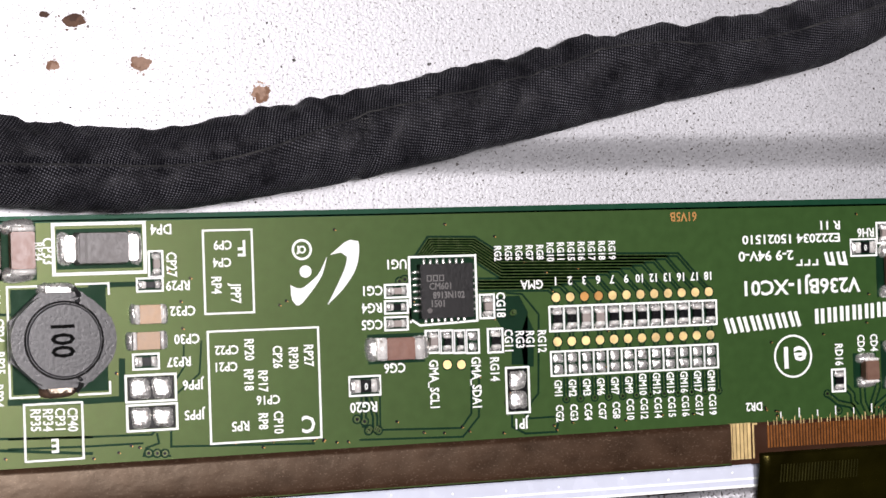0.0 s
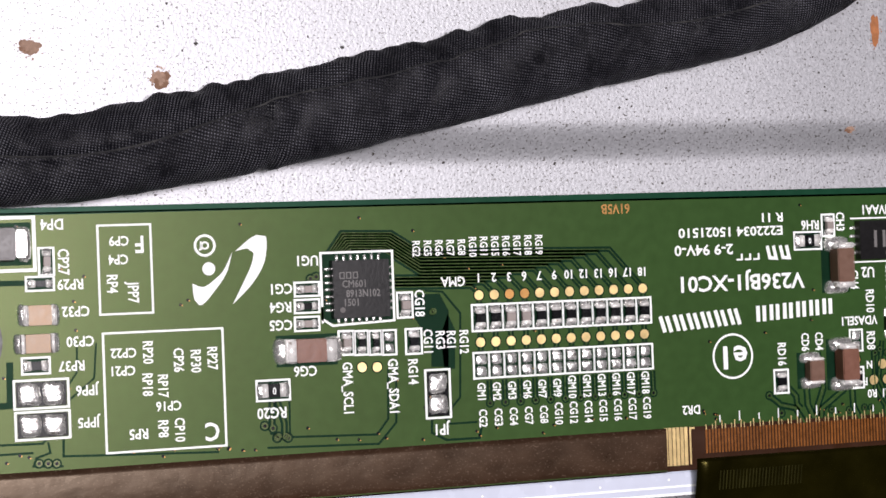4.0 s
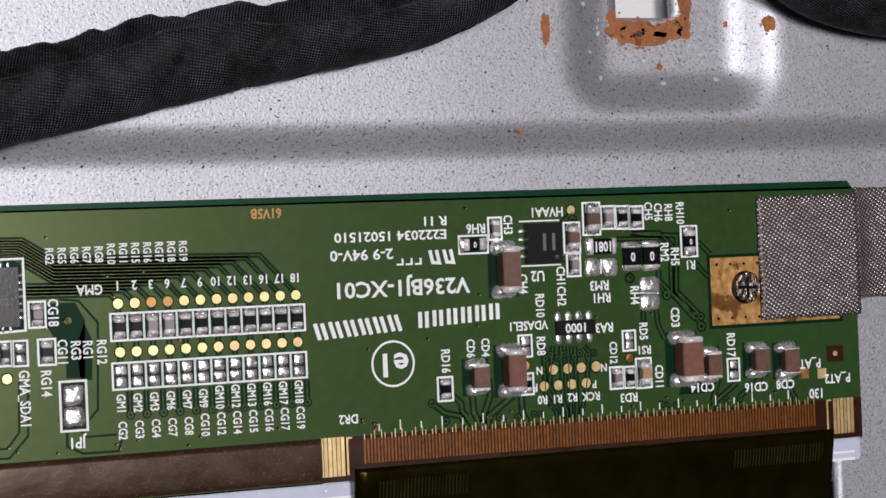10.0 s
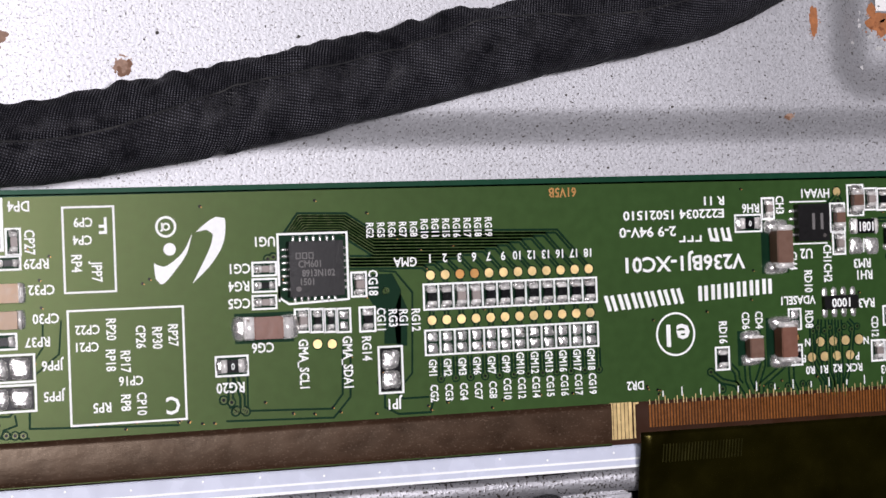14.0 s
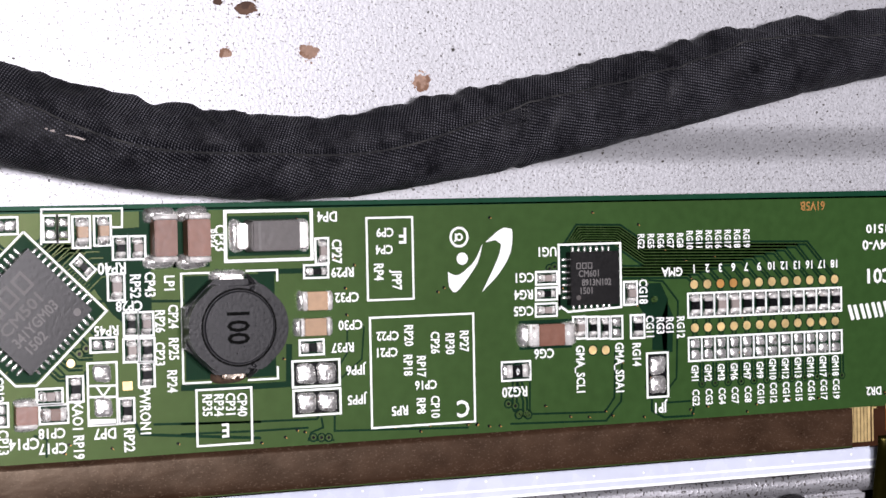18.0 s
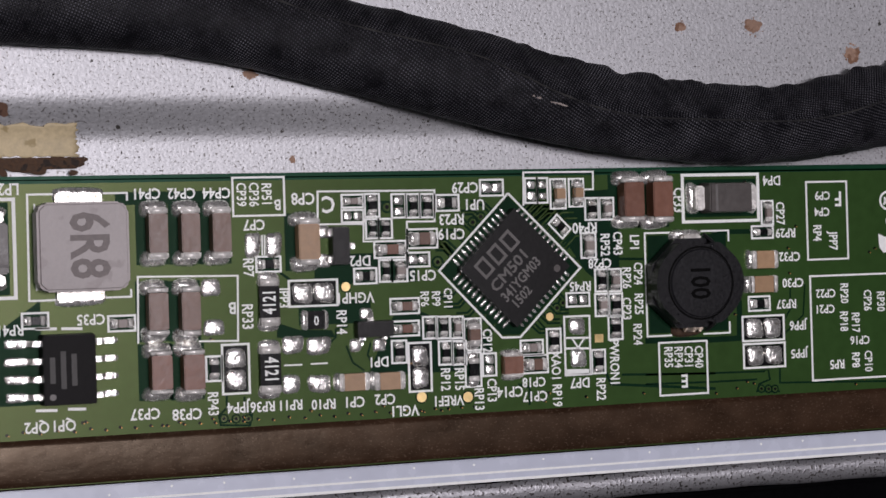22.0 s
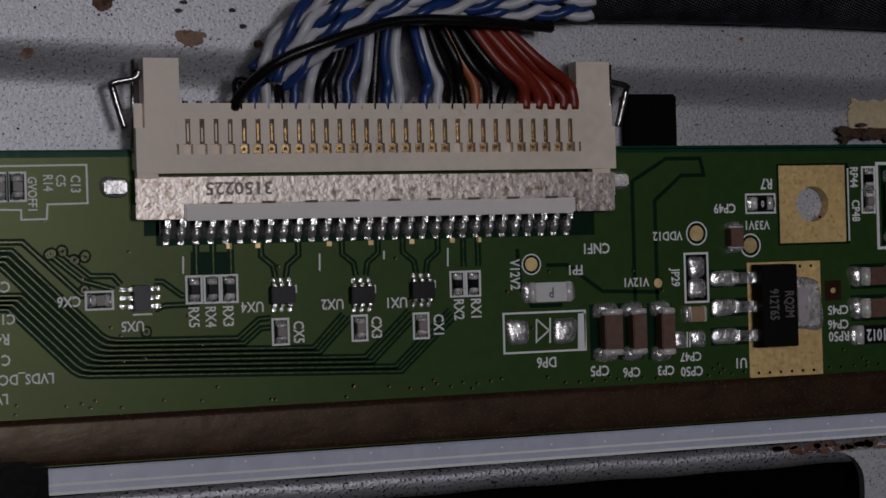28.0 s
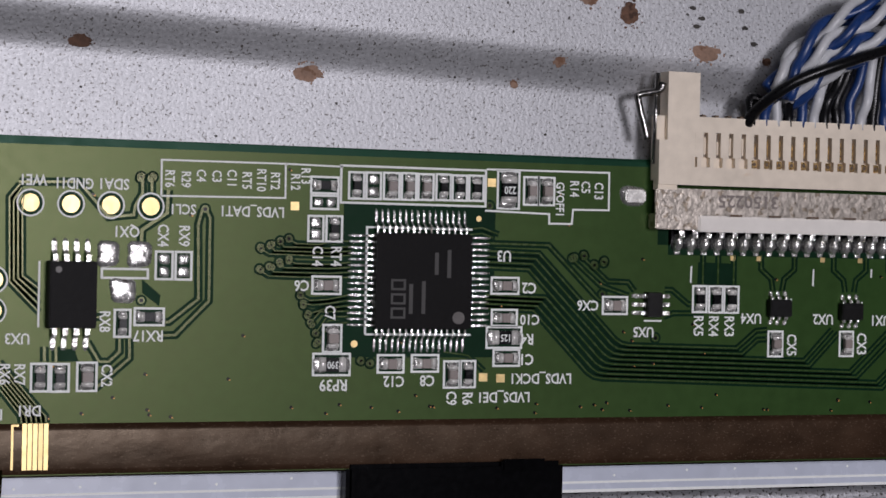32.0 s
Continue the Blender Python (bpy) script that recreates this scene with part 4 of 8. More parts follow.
words("CNF1", -98.25, 10.5, 0.78, 180)
chip("res", -127.76, 8.38, 1.03, 1.86, "v", 0.36)
chip("res", -126.54, 8.37, 1.03, 1.87, "v", 0.36)
chip("res", -125.36, 8.37, 1.08, 1.88, "v", 0.36)
words("RX5", -127.86, 6.46, 0.71, -90)
words("RX4", -126.72, 6.45, 0.71, -90)
words("RX3", -125.53, 6.44, 0.72, -90)
chip("res", -109.02, 8.13, 1.02, 1.8, "v", 0.36)
chip("res", -107.83, 8.13, 1.02, 1.8, "v", 0.36)
words("RX2", -108.99, 6.27, 0.75, -90)
words("RX1", -107.71, 6.26, 0.76, -90)
chip("grey", -134.06, 7.86, 1.76, 1.2, "h", 0.5)
words("CX6", -136.03, 7.88, 0.7, 180)
words("UX5", -131.93, 6.04, 0.7, 180)
words("UX4", -123.81, 7.06, 0.72, 180)
chip("grey", -121.9, 5.19, 1.1, 1.81, "v", 0.5)
words("CX5", -120.67, 5.11, 0.73, -90)
words("UX2", -118.18, 7.04, 0.73, 180)
chip("grey", -116.29, 5.21, 1.06, 1.8, "v", 0.5)
words("CX3", -115.11, 5.2, 0.74, -90)
words("UX1", -113.58, 6.99, 0.74, 180)
chip("grey", -111.8, 5.18, 1.09, 1.82, "v", 0.5)
words("CX1", -110.54, 5.17, 0.75, -90)
silk_line(0.12, (-128.44, 10.72), (-128.47, 9.53))
silk_line(0.12, (-119.01, 10.65), (-119.04, 9.43))
silk_line(0.12, (-114.38, 10.73), (-114.4, 10.11))
silk_line(0.12, (-109.67, 10.81), (-109.7, 9.47))


test_dot(-172.55, 13.99, 0.57, "gold", True)
test_dot(-170.14, 13.97, 0.57, "gold", True)
test_dot(-167.73, 13.96, 0.58, "gold", True)
test_dot(-165.3, 13.94, 0.58, "gold", True)
test_dot(-174.6, 9.09, 0.57, "gold", True)
test_dot(-174.65, 7.13, 0.57, "gold", True)
words("WE1", -172.42, 15.47, 0.69, 180)
words("GND11", -169.97, 15.32, 0.69, 180, squeeze=0.9)
words("SDA1", -167.6, 15.35, 0.69, 180)
words("SCL1", -163.32, 13.85, 0.66, 180)
words("LVDS_DAT1", -158.95, 13.81, 0.67, 180)
silk_line(0.12, (-164.67, 14.65), (-164.69, 16.98), (-156.86, 17.0), (-156.84, 14.74), (-164.67, 14.65))
words("RT6", -164.19, 15.78, 0.58, -90)
words("R29", -163.18, 15.76, 0.58, -90)
words("C4", -162.24, 16.04, 0.59, -90)
words("C3", -161.26, 16.02, 0.59, -90)
words("C11", -160.31, 15.92, 0.59, -90)
words("RT5", -159.35, 15.81, 0.59, -90)
words("RT10", -158.43, 15.87, 0.59, -90)
words("RT2", -157.54, 15.84, 0.59, -90)
silk_line(0.12, (-156.86, 17.0), (-153.1, 16.94))
words("R13", -155.57, 16.23, 0.6, -90)
words("R12", -156.23, 15.82, 0.6, -90)
chip("res", -154.29, 15.67, 1.77, 1.08, "h", 0.36)
empty_pair(-154.28, 14.53, 1.77, 0.88, "h")
gold_square(-156.21, 14.23, 0.54, 0.56, "gold")
empty_pair(-154.82, 12.77, 0.98, 1.67, "v")
chip("res", -153.62, 12.78, 1.02, 1.68, "v", 0.36)
words("C14", -154.71, 10.94, 0.68, -90)
words("RT4", -153.49, 10.95, 0.68, -90)
silk_box(-148.33, 15.79, 9.79, 2.47)
chip("res", -152.2, 15.72, 0.99, 1.76, "v", 0.36)
empty_pair(-151.06, 15.73, 0.96, 1.77, "v")
chip("grey", -149.86, 15.75, 1.04, 1.77, "v", 0.5)
chip("grey", -148.69, 15.76, 0.97, 1.78, "v", 0.5)
chip("grey", -147.54, 15.76, 1.02, 1.74, "v", 0.5)
chip("res", -146.34, 15.78, 0.98, 1.75, "v", 0.36)
chip("res", -145.23, 15.77, 0.99, 1.71, "v", 0.36)
chip("res", -144.08, 15.79, 0.99, 1.72, "v", 0.36)
silk_line(0.13, (-143.38, 17.11), (-134.66, 17.17), (-134.65, 14.54), (-137.23, 14.51), (-137.31, 13.51), (-138.92, 13.5), (-138.93, 14.16), (-143.45, 14.28))
gold_square(-143.01, 16.21, 0.58, 0.57, "gold")
chip("res", -141.84, 15.74, 1.5, 2.55, "v", 0.36, text="220")
chip("grey", -140.24, 15.72, 1.01, 1.9, "v", 0.5)
chip("grey", -139.15, 15.73, 1.1, 1.9, "v", 0.5)
words("GVOFF1", -138.21, 15.2, 0.58, -90)
words("R14", -137.19, 15.97, 0.62, -90)
words("C5", -136.38, 16.1, 0.62, -90)
words("C13", -135.43, 15.86, 0.63, -90)
test_dot(-143.86, 13.7, 0.2, "gold")
test_dot(-152.15, 5.11, 0.24, "gold")
chip("grey", -154.05, 9.01, 1.85, 1.15, "h", 0.5)
words("C6", -155.67, 9.0, 0.71, 180)
chip("grey", -141.95, 9.14, 1.88, 1.11, "h", 0.5)
words("C2", -140.25, 9.04, 0.74, 180)
chip("grey", -141.96, 6.93, 1.75, 1.11, "h", 0.5)
words("C10", -140.16, 6.85, 0.7, 180)
chip("res", -141.95, 5.58, 2.42, 1.43, "h", 0.36, text="125")
words("R4", -140.32, 5.5, 0.74, 180)
chip("grey", -141.76, 4.18, 1.79, 1.11, "h", 0.5)
words("C1", -140.35, 4.1, 0.74, 180)
chip("grey", -153.61, 5.47, 1.18, 1.79, "v", 0.5)
words("C7", -153.82, 7.2, 0.68, -90)
chip("res", -153.62, 3.73, 2.4, 1.43, "h", 0.36, text="390")
words("RP39", -153.47, 2.38, 0.76, 180)
chip("grey", -149.69, 3.77, 1.73, 1.17, "h", 0.5)
words("C12", -149.46, 2.62, 0.72, 180)
chip("grey", -147.37, 3.8, 1.79, 1.13, "h", 0.5)
words("C8", -147.2, 2.66, 0.73, 180)
chip("grey", -145.53, 3.04, 1.06, 1.79, "v", 0.5)
words("C9", -145.56, 1.42, 0.69, -90)
chip("res", -144.42, 3.06, 0.99, 1.79, "v", 0.36)
words("R6", -144.45, 1.39, 0.69, -90)
gold_square(-143.35, 2.84, 0.58, 0.57, "gold")
gold_square(-142.14, 2.77, 0.58, 0.57, "gold")
words("LVDS_DCK1", -139.3, 2.77, 0.7, 180)
words("LVDS_DE1", -141.89, 1.5, 0.7, 180)
words("U3", -142.06, 11.22, 0.74, 180)
via(-158.32, 11.33, 0.24)
via(-157.63, 11.65, 0.24)
via(-157.09, 11.85, 0.24)
via(-156.55, 12.05, 0.24)
via(-158.31, 9.95, 0.24)
via(-157.62, 10.15, 0.24)
via(-157.08, 10.35, 0.24)
via(-156.54, 10.58, 0.24)
via(-155.74, 8.36, 0.24)
via(-155.54, 7.65, 0.24)
via(-155.27, 6.97, 0.24)
via(-154.95, 6.37, 0.24)
via(-154.67, 5.78, 0.24)
via(-154.67, 5.1, 0.24)
via(-137.21, 11.1, 0.29)
via(-136.36, 11.27, 0.29)
via(-135.63, 10.69, 0.29)
via(-134.94, 10.86, 0.29)
via(-151.66, 3.94, 0.24)
via(-151.11, 3.77, 0.24)
via(-165.94, 15.83, 0.27)
via(-165.2, 15.84, 0.27)
via(-161.92, 13.86, 0.27)
words("UX3", -173.18, 5.41, 0.68, 180)
solder_pad(-167.85, 10.84, 1.25, 1.46)
solder_pad(-165.94, 10.84, 1.41, 1.47)
solder_pad(-166.91, 8.49, 1.4, 1.46)
silk_box(-166.81, 9.59, 2.8, 0.58)
words("QX1", -166.76, 12.31, 0.69, 180)
empty_pair(-164.41, 10.15, 1.04, 1.78, "v")
empty_pair(-163.21, 10.15, 0.98, 1.79, "v")
words("CX4", -164.54, 12.09, 0.66, -90)
words("RX9", -163.23, 12.09, 0.66, -90)
chip("res", -166.9, 6.39, 0.96, 1.73, "v", 0.36)
words("RX8", -168.0, 6.5, 0.65, -90)
chip("res", -165.27, 6.82, 1.78, 1.08, "h", 0.36)
words("RX17", -165.3, 5.62, 0.7, 180)
chip("res", -171.79, 2.92, 1.04, 1.75, "v", 0.36)
chip("res", -170.6, 2.9, 1.05, 1.75, "v", 0.36)
words("RX6", -173.91, 3.15, 0.64, -90)
words("RX7", -173.02, 3.13, 0.64, -90)
chip("grey", -168.99, 2.96, 1.16, 1.8, "v", 0.5)
words("CX2", -167.82, 3.04, 0.65, -90)
words("DR1", -172.39, 0.85, 0.68, 180)
words("130", -174.42, 0.63, 0.68, 180)


silk_box(-10.01, 13.73, 3.51, 6.22)
words("CP9", -10.37, 15.76, 0.67, 180)
words("CP4", -10.45, 14.46, 0.67, 180)
words("RP4", -10.94, 12.75, 0.71, -90)
words("JPP7", -9.57, 12.07, 0.71, -90)
words("F", -8.99, 15.51, 1.18, 180)
silk_box(-7.63, 5.12, 8.03, 8.35)
words("RP27", -4.4, 7.21, 0.68, -90)
words("RP30", -5.53, 7.06, 0.68, -90)
words("CP26", -6.69, 7.19, 0.67, -90)
words("RP20", -8.73, 7.84, 0.67, -90)
words("RP17", -7.8, 5.44, 0.67, -90)
words("RP18", -8.83, 5.58, 0.67, -90)
words("CP10", -6.77, 2.27, 0.67, -90)
words("RP8", -7.88, 2.42, 0.67, -90)
words("CP22", -10.32, 7.91, 0.67, 180)
words("CP21", -10.43, 6.66, 0.67, 180)
words("CP16", -7.43, 4.03, 0.67, 180)
words("RP5", -9.49, 2.18, 0.71, 180)
words("C", -4.54, 2.06, 1.27, 180)
chip("grey", -15.16, 14.46, 0.96, 1.87, "v", 0.5)
words("CP27", -14.09, 14.4, 0.71, -90)
chip("res", -15.62, 12.94, 1.79, 0.95, "h", 0.36)
words("RP29", -13.64, 12.85, 0.71, 180)
chip("tan", -15.78, 10.77, 2.42, 1.41, "h", 0.8, False, ratio=0.58)
words("CP32", -13.36, 10.96, 0.71, 180)
chip("tan", -15.97, 8.83, 2.62, 1.32, "h", 0.8, False, ratio=0.58)
words("CP30", -13.13, 8.87, 0.71, 180)
chip("res", -16.06, 7.29, 1.78, 1.11, "h", 0.36)
words("RP37", -13.73, 7.2, 0.7, 180)
jumper(-15.77, 5.33, 3.49, 1.94, "h")
words("JPP6", -12.81, 5.45, 0.71, 180)
jumper(-15.74, 3.17, 3.49, 1.89, "h")
words("JPP5", -12.78, 3.21, 0.7, 180)
words("DP4", -14.71, 17.05, 0.75, 180)
words("UG1", 2.42, 13.93, 0.73, 180)
chip("grey", 2.36, 11.83, 1.73, 0.99, "h", 0.5)
chip("res", 2.33, 10.6, 1.73, 0.95, "h", 0.36)
chip("grey", 2.29, 9.33, 1.72, 0.99, "h", 0.5)
words("CG1", 0.52, 11.96, 0.73, 180)
words("RG4", 0.48, 10.63, 0.73, 180)
words("CG5", 0.44, 9.35, 0.73, 180)
chip("red", 2.27, 7.42, 3.79, 1.72, "h", 1.1, False, ratio=0.58)
words("CG6", 2.06, 5.96, 0.73, 180)
chip("res", -0.25, 4.67, 2.3, 1.45, "h", 0.36, text="0")
words("RG20", -0.38, 3.09, 0.77, 180)
chip("grey", 5.02, 7.81, 1.05, 1.73, "v", 0.5)
chip("res", 6.11, 7.76, 0.96, 1.74, "v", 0.36)
chip("res", 7.12, 7.72, 0.88, 1.74, "v", 0.36)
empty_pair(8.13, 7.69, 0.97, 1.79, "v")
chip("grey", 9.35, 10.38, 1.11, 1.84, "v", 0.5)
words("CG18", 10.4, 10.47, 0.7, -90)
chip("res", 9.91, 7.68, 1.16, 1.84, "v", 0.36)
words("CG11", 10.93, 7.59, 0.66, -90)
words("RG3", 11.83, 7.68, 0.66, -90)
words("RG1", 12.64, 7.65, 0.66, -90)
words("RG12", 13.59, 7.47, 0.66, -90)
words("RG14", 9.75, 5.46, 0.7, -90)
test_dot(6.1, 5.98, 0.35, "gold")
test_dot(7.19, 5.93, 0.35, "gold")
words("GMA_SCL1", 5.0, 4.48, 0.69, -90)
words("GMA_SDA1", 8.29, 4.44, 0.7, -90)
jumper(11.56, 3.72, 1.79, 3.55, "v")
words("JP1", 11.7, 1.11, 0.79, 180)
words("GMA", 12.97, 12.0, 0.71, 180)
words("61V5B", 25.62, 17.07, 0.73, 180, "copper_print")
words("R 11", 38.3, 16.07, 0.7, 180, squeeze=1.3)
words("E222034 15021510", 34.9, 15.04, 0.72, 180, squeeze=1.33)
words("2-9 94V-0", 32.6, 13.69, 0.79, 180, squeeze=1.3)
words("V236BJ1-XC01", 35.57, 11.08, 1.2, 180, squeeze=1.22)
words("DR2", 31.11, 1.34, 0.68, 180)
via(-0.92, 2.15, 0.26)
via(-0.09, 1.24, 0.26)
via(0.67, 1.2, 0.26)
via(3.04, 12.7, 0.26)
via(11.32, 9.77, 0.22)
track(0.16, (-0.36, 3.95), (-0.41, 2.12))
track(0.16, (-0.01, 3.93), (0.45, 2.28), (0.42, 1.21))


chip("res", 41.29, 14.1, 2.28, 1.37, "h", 0.36, text="0")
words("RH6", 41.54, 15.37, 0.73, 180)
words("CH3", 44.07, 15.53, 0.69, -90)
chip("grey", 43.05, 15.27, 1.04, 1.72, "v", 0.5)
chip("brown", 43.61, 12.07, 1.83, 3.79, "v", 1.4, False, ratio=0.58)
words("CH4", 45.1, 10.87, 0.69, -90)
words("U2", 46.36, 11.46, 0.82, 180)
words("HVAA1", 47.29, 16.46, 0.74, 180)
test_dot(49.3, 16.52, 0.35, "gold")
words("CH1CH2", 48.2, 10.54, 0.7, -90)
chip("brown", 50.96, 15.76, 1.41, 2.54, "v", 0.7)
chip("grey", 52.33, 15.82, 1.14, 1.8, "v", 0.5)
chip("res", 53.55, 15.78, 1.1, 1.81, "v", 0.36)
chip("res", 54.72, 15.73, 1.16, 1.81, "v", 0.36)
words("CH5", 55.74, 16.21, 0.67, -90)
words("CH6", 56.57, 16.09, 0.67, -90)
words("RH8", 57.46, 16.06, 0.67, -90)
words("RH10", 58.45, 15.98, 0.67, -90)
chip("brown", 49.28, 14.34, 1.3, 2.36, "v", 0.7)
chip("grey", 49.34, 12.17, 1.08, 1.79, "v", 0.5)
chip("res", 51.67, 13.56, 2.37, 1.27, "h", 0.45, False, "1081", 0.62)
solder_pad(50.87, 11.9, 1.09, 1.32)
solder_pad(52.33, 11.88, 1.1, 1.32)
silk_line(0.1, (51.62, 12.53), (51.58, 11.34))
words("RM3", 51.4, 10.47, 0.75, 180)
words("RH1", 51.54, 9.49, 0.75, 180)
chip("res", 54.13, 12.64, 1.43, 2.12, "v", 0.45, False, "0", 0.62)
chip("res", 55.75, 12.63, 1.44, 2.18, "v", 0.45, False, "0", 0.62)
words("RM2", 57.0, 12.87, 0.71, -90)
words("RH5", 57.88, 12.47, 0.71, -90)
solder_pad(55.63, 10.26, 1.49, 1.24)
solder_pad(55.58, 8.88, 1.58, 1.07)
words("RH4", 54.3, 9.53, 0.71, -90)
silk_line(0.1, (54.77, 9.68), (56.4, 9.6))
chip("res", 59.18, 13.65, 1.37, 2.46, "v", 0.36, text="0")
words("R1", 59.22, 11.78, 0.72, 180)
words("RA3", 51.67, 7.11, 0.75, 180)
words("VDASEL1", 45.4, 7.61, 0.69, 180)
words("RD10", 46.4, 9.11, 0.69, -90)
empty_pair(45.11, 6.0, 1.06, 1.69, "v")
words("RD8", 46.35, 5.94, 0.7, -90)
test_dot(45.09, 4.46, 0.35, "gold_worn")
chip("res", 45.12, 3.02, 1.06, 1.65, "v", 0.36)
chip("res", 38.62, 3.08, 1.15, 1.83, "v", 0.36)
words("RD16", 38.7, 5.23, 0.68, -90)
chip("brown", 41.08, 3.82, 1.56, 2.31, "v", 1.0, False, ratio=0.58)
chip("red", 43.73, 4.18, 1.8, 3.5, "v", 1.4, False, ratio=0.58)
words("CD6", 40.71, 6.08, 0.64, -90)
words("CD4", 41.88, 6.09, 0.64, -90)
test_dot(47.34, 4.0, 0.39, "gold")
test_dot(48.5, 4.01, 0.39, "gold")
test_dot(49.63, 4.02, 0.39, "gold")
test_dot(50.86, 4.03, 0.4, "gold")
test_dot(46.52, 2.75, 0.39, "gold")
test_dot(47.69, 2.75, 0.39, "gold")
test_dot(48.81, 2.76, 0.39, "gold")
test_dot(49.99, 2.77, 0.4, "gold")
words("N", 46.18, 4.04, 0.61, 180)
words("N", 51.49, 3.94, 0.62, 180)
words("P", 45.81, 2.71, 0.61, 180)
words("P", 50.66, 2.67, 0.62, 180)
words("R0", 46.35, 1.72, 0.65, 180)
words("R1", 47.55, 1.71, 0.65, 180)
words("R2", 48.81, 1.75, 0.66, 180)
words("RCK", 50.35, 1.73, 0.66, 180)
empty_pair(53.71, 5.92, 1.06, 1.59, "v")
words("RD5", 54.92, 6.6, 0.67, -90)
words("RS1", 54.95, 5.13, 0.67, 180)
test_dot(53.72, 4.5, 0.35, "gold_worn")
words("CD12", 52.32, 5.04, 0.62, -90)
chip("grey", 52.55, 3.01, 1.1, 1.72, "v", 0.5)
chip("res", 53.68, 2.99, 0.97, 1.68, "v", 0.36)
chip("tan", 54.85, 3.25, 1.26, 2.36, "v", 0.7)
words("RD3", 53.5, 1.41, 0.71, 180)
words("CD11", 56.12, 2.87, 0.67, -90)
chip("red", 58.18, 4.19, 2.22, 3.81, "v", 1.6, False, ratio=0.58)
words("CD3", 57.68, 7.56, 0.72, -90)
chip("brown", 60.46, 3.56, 1.53, 2.44, "v", 1.0, False, ratio=0.58)
words("CD14", 59.86, 1.8, 0.72, 180)
empty_pair(62.63, 3.01, 1.02, 1.81, "v")
words("RD17", 62.45, 5.07, 0.72, -90)
chip("brown", 64.63, 3.7, 1.66, 2.37, "v", 1.0, False, ratio=0.58)
words("CD16", 64.59, 1.51, 0.73, 180)
chip("brown", 67.28, 3.48, 1.68, 2.48, "v", 1.0, False, ratio=0.58)
words("CD8", 67.2, 1.55, 0.73, 180)
words("P_AT1", 69.31, 3.11, 0.74, 180)
words("P_AT2", 71.98, 1.73, 0.74, 180)
gold_square(68.97, 2.3, 0.8, 0.83, "gold_worn")
gold_square(70.58, 2.19, 0.81, 0.83, "gold")
gold_square(71.85, 3.78, 1.52, 1.39, "finger_film")
words("130", 70.01, 0.61, 0.79, 180)
via(59.95, 7.52, 0.27)
via(54.04, 10.96, 0.27)
via(37.58, 2.02, 0.25)
via(38.54, 0.59, 0.26)
via(41.94, 3.64, 0.21)
via(42.81, 0.59, 0.22)
via(44.3, 0.48, 0.22)
via(45.63, 0.59, 0.22)
via(46.21, 0.55, 0.22)
via(46.71, 4.92, 0.22)
via(47.16, 5.19, 0.22)
via(47.73, 4.89, 0.22)
via(48.24, 5.17, 0.22)
via(49.08, 4.89, 0.22)
via(49.54, 5.17, 0.22)
via(50.21, 4.91, 0.22)
via(50.72, 5.14, 0.22)
via(61.88, 0.57, 0.23)
via(63.09, 0.61, 0.23)
via(56.26, 0.62, 0.22)
via(56.68, 0.5, 0.22)
via(57.57, 0.48, 0.22)
track(0.16, (54.19, 14.54), (55.34, 14.36), (58.14, 14.16), (57.95, 9.69), (59.77, 7.8))
track(0.16, (56.48, 11.46), (56.44, 10.66), (58.15, 8.79), (59.42, 7.37))
gap(0.3, (59.78, 13.87), (60.93, 12.7))
gap(0.3, (59.47, 12.09), (60.38, 10.92), (61.09, 10.8))
track(0.2, (37.58, 2.02), (38.52, 1.23), (39.71, 0.92), (40.51, -0.34))
track(0.2, (39.22, 2.54), (39.83, 1.86), (39.89, 1.21), (40.22, 0.84))
track(0.25, (40.73, 2.65), (40.79, 1.14), (41.27, 0.03))
track(0.25, (42.07, 3.63), (42.15, 2.33), (41.66, 1.07), (41.48, 0.01))
track(0.25, (43.98, 2.19), (41.95, 0.71), (41.91, -0.03))
track(0.25, (44.64, 2.15), (44.67, 0.84), (45.2, -0.29))
track(0.12, (46.57, 5.93), (46.63, 2.0), (47.46, 0.63), (47.41, -0.46))
track(0.12, (47.37, 5.88), (46.97, 2.85), (47.92, 0.81), (47.86, -0.5))
track(0.12, (48.0, 5.84), (48.03, 1.46), (48.36, 0.56), (48.31, -0.53))
track(0.12, (48.58, 5.8), (48.62, 1.42), (48.67, -0.56))
track(0.12, (49.16, 5.76), (49.16, 1.38), (49.07, -0.6))
track(0.12, (49.93, 5.72), (50.36, 5.25), (49.9, 1.76), (49.48, 0.47), (49.43, -0.62))
track(0.2, (67.07, 2.11), (68.0, 0.43), (67.96, -0.49))
track(0.2, (65.11, 2.25), (63.1, 0.79))
track(0.2, (62.9, 1.95), (60.91, 0.5), (60.15, -0.57))
track(0.2, (61.22, 2.2), (60.67, 0.52))


gap(0.16, (-25.63, 2.14), (-20.37, 2.0), (-15.8, 1.9), (-15.5, 2.23))
gap(0.16, (-25.65, 1.42), (-20.16, 1.3), (-16.41, 1.3))
gap(0.16, (-14.44, 2.11), (-14.47, 0.93), (-4.13, 0.51))
gap(0.13, (-13.98, 5.86), (-13.41, 6.73), (-13.36, 8.52), (-13.64, 8.9))
gap(0.13, (-14.01, 4.77), (-12.31, 6.22), (-12.1, 8.66))
gap(0.15, (-15.44, 1.98), (-15.32, 1.23), (-16.22, 0.94), (-16.43, 0.37), (-14.49, 0.24))
gap(0.38, (-19.88, 13.05), (-16.47, 13.02), (-16.2, 13.36))
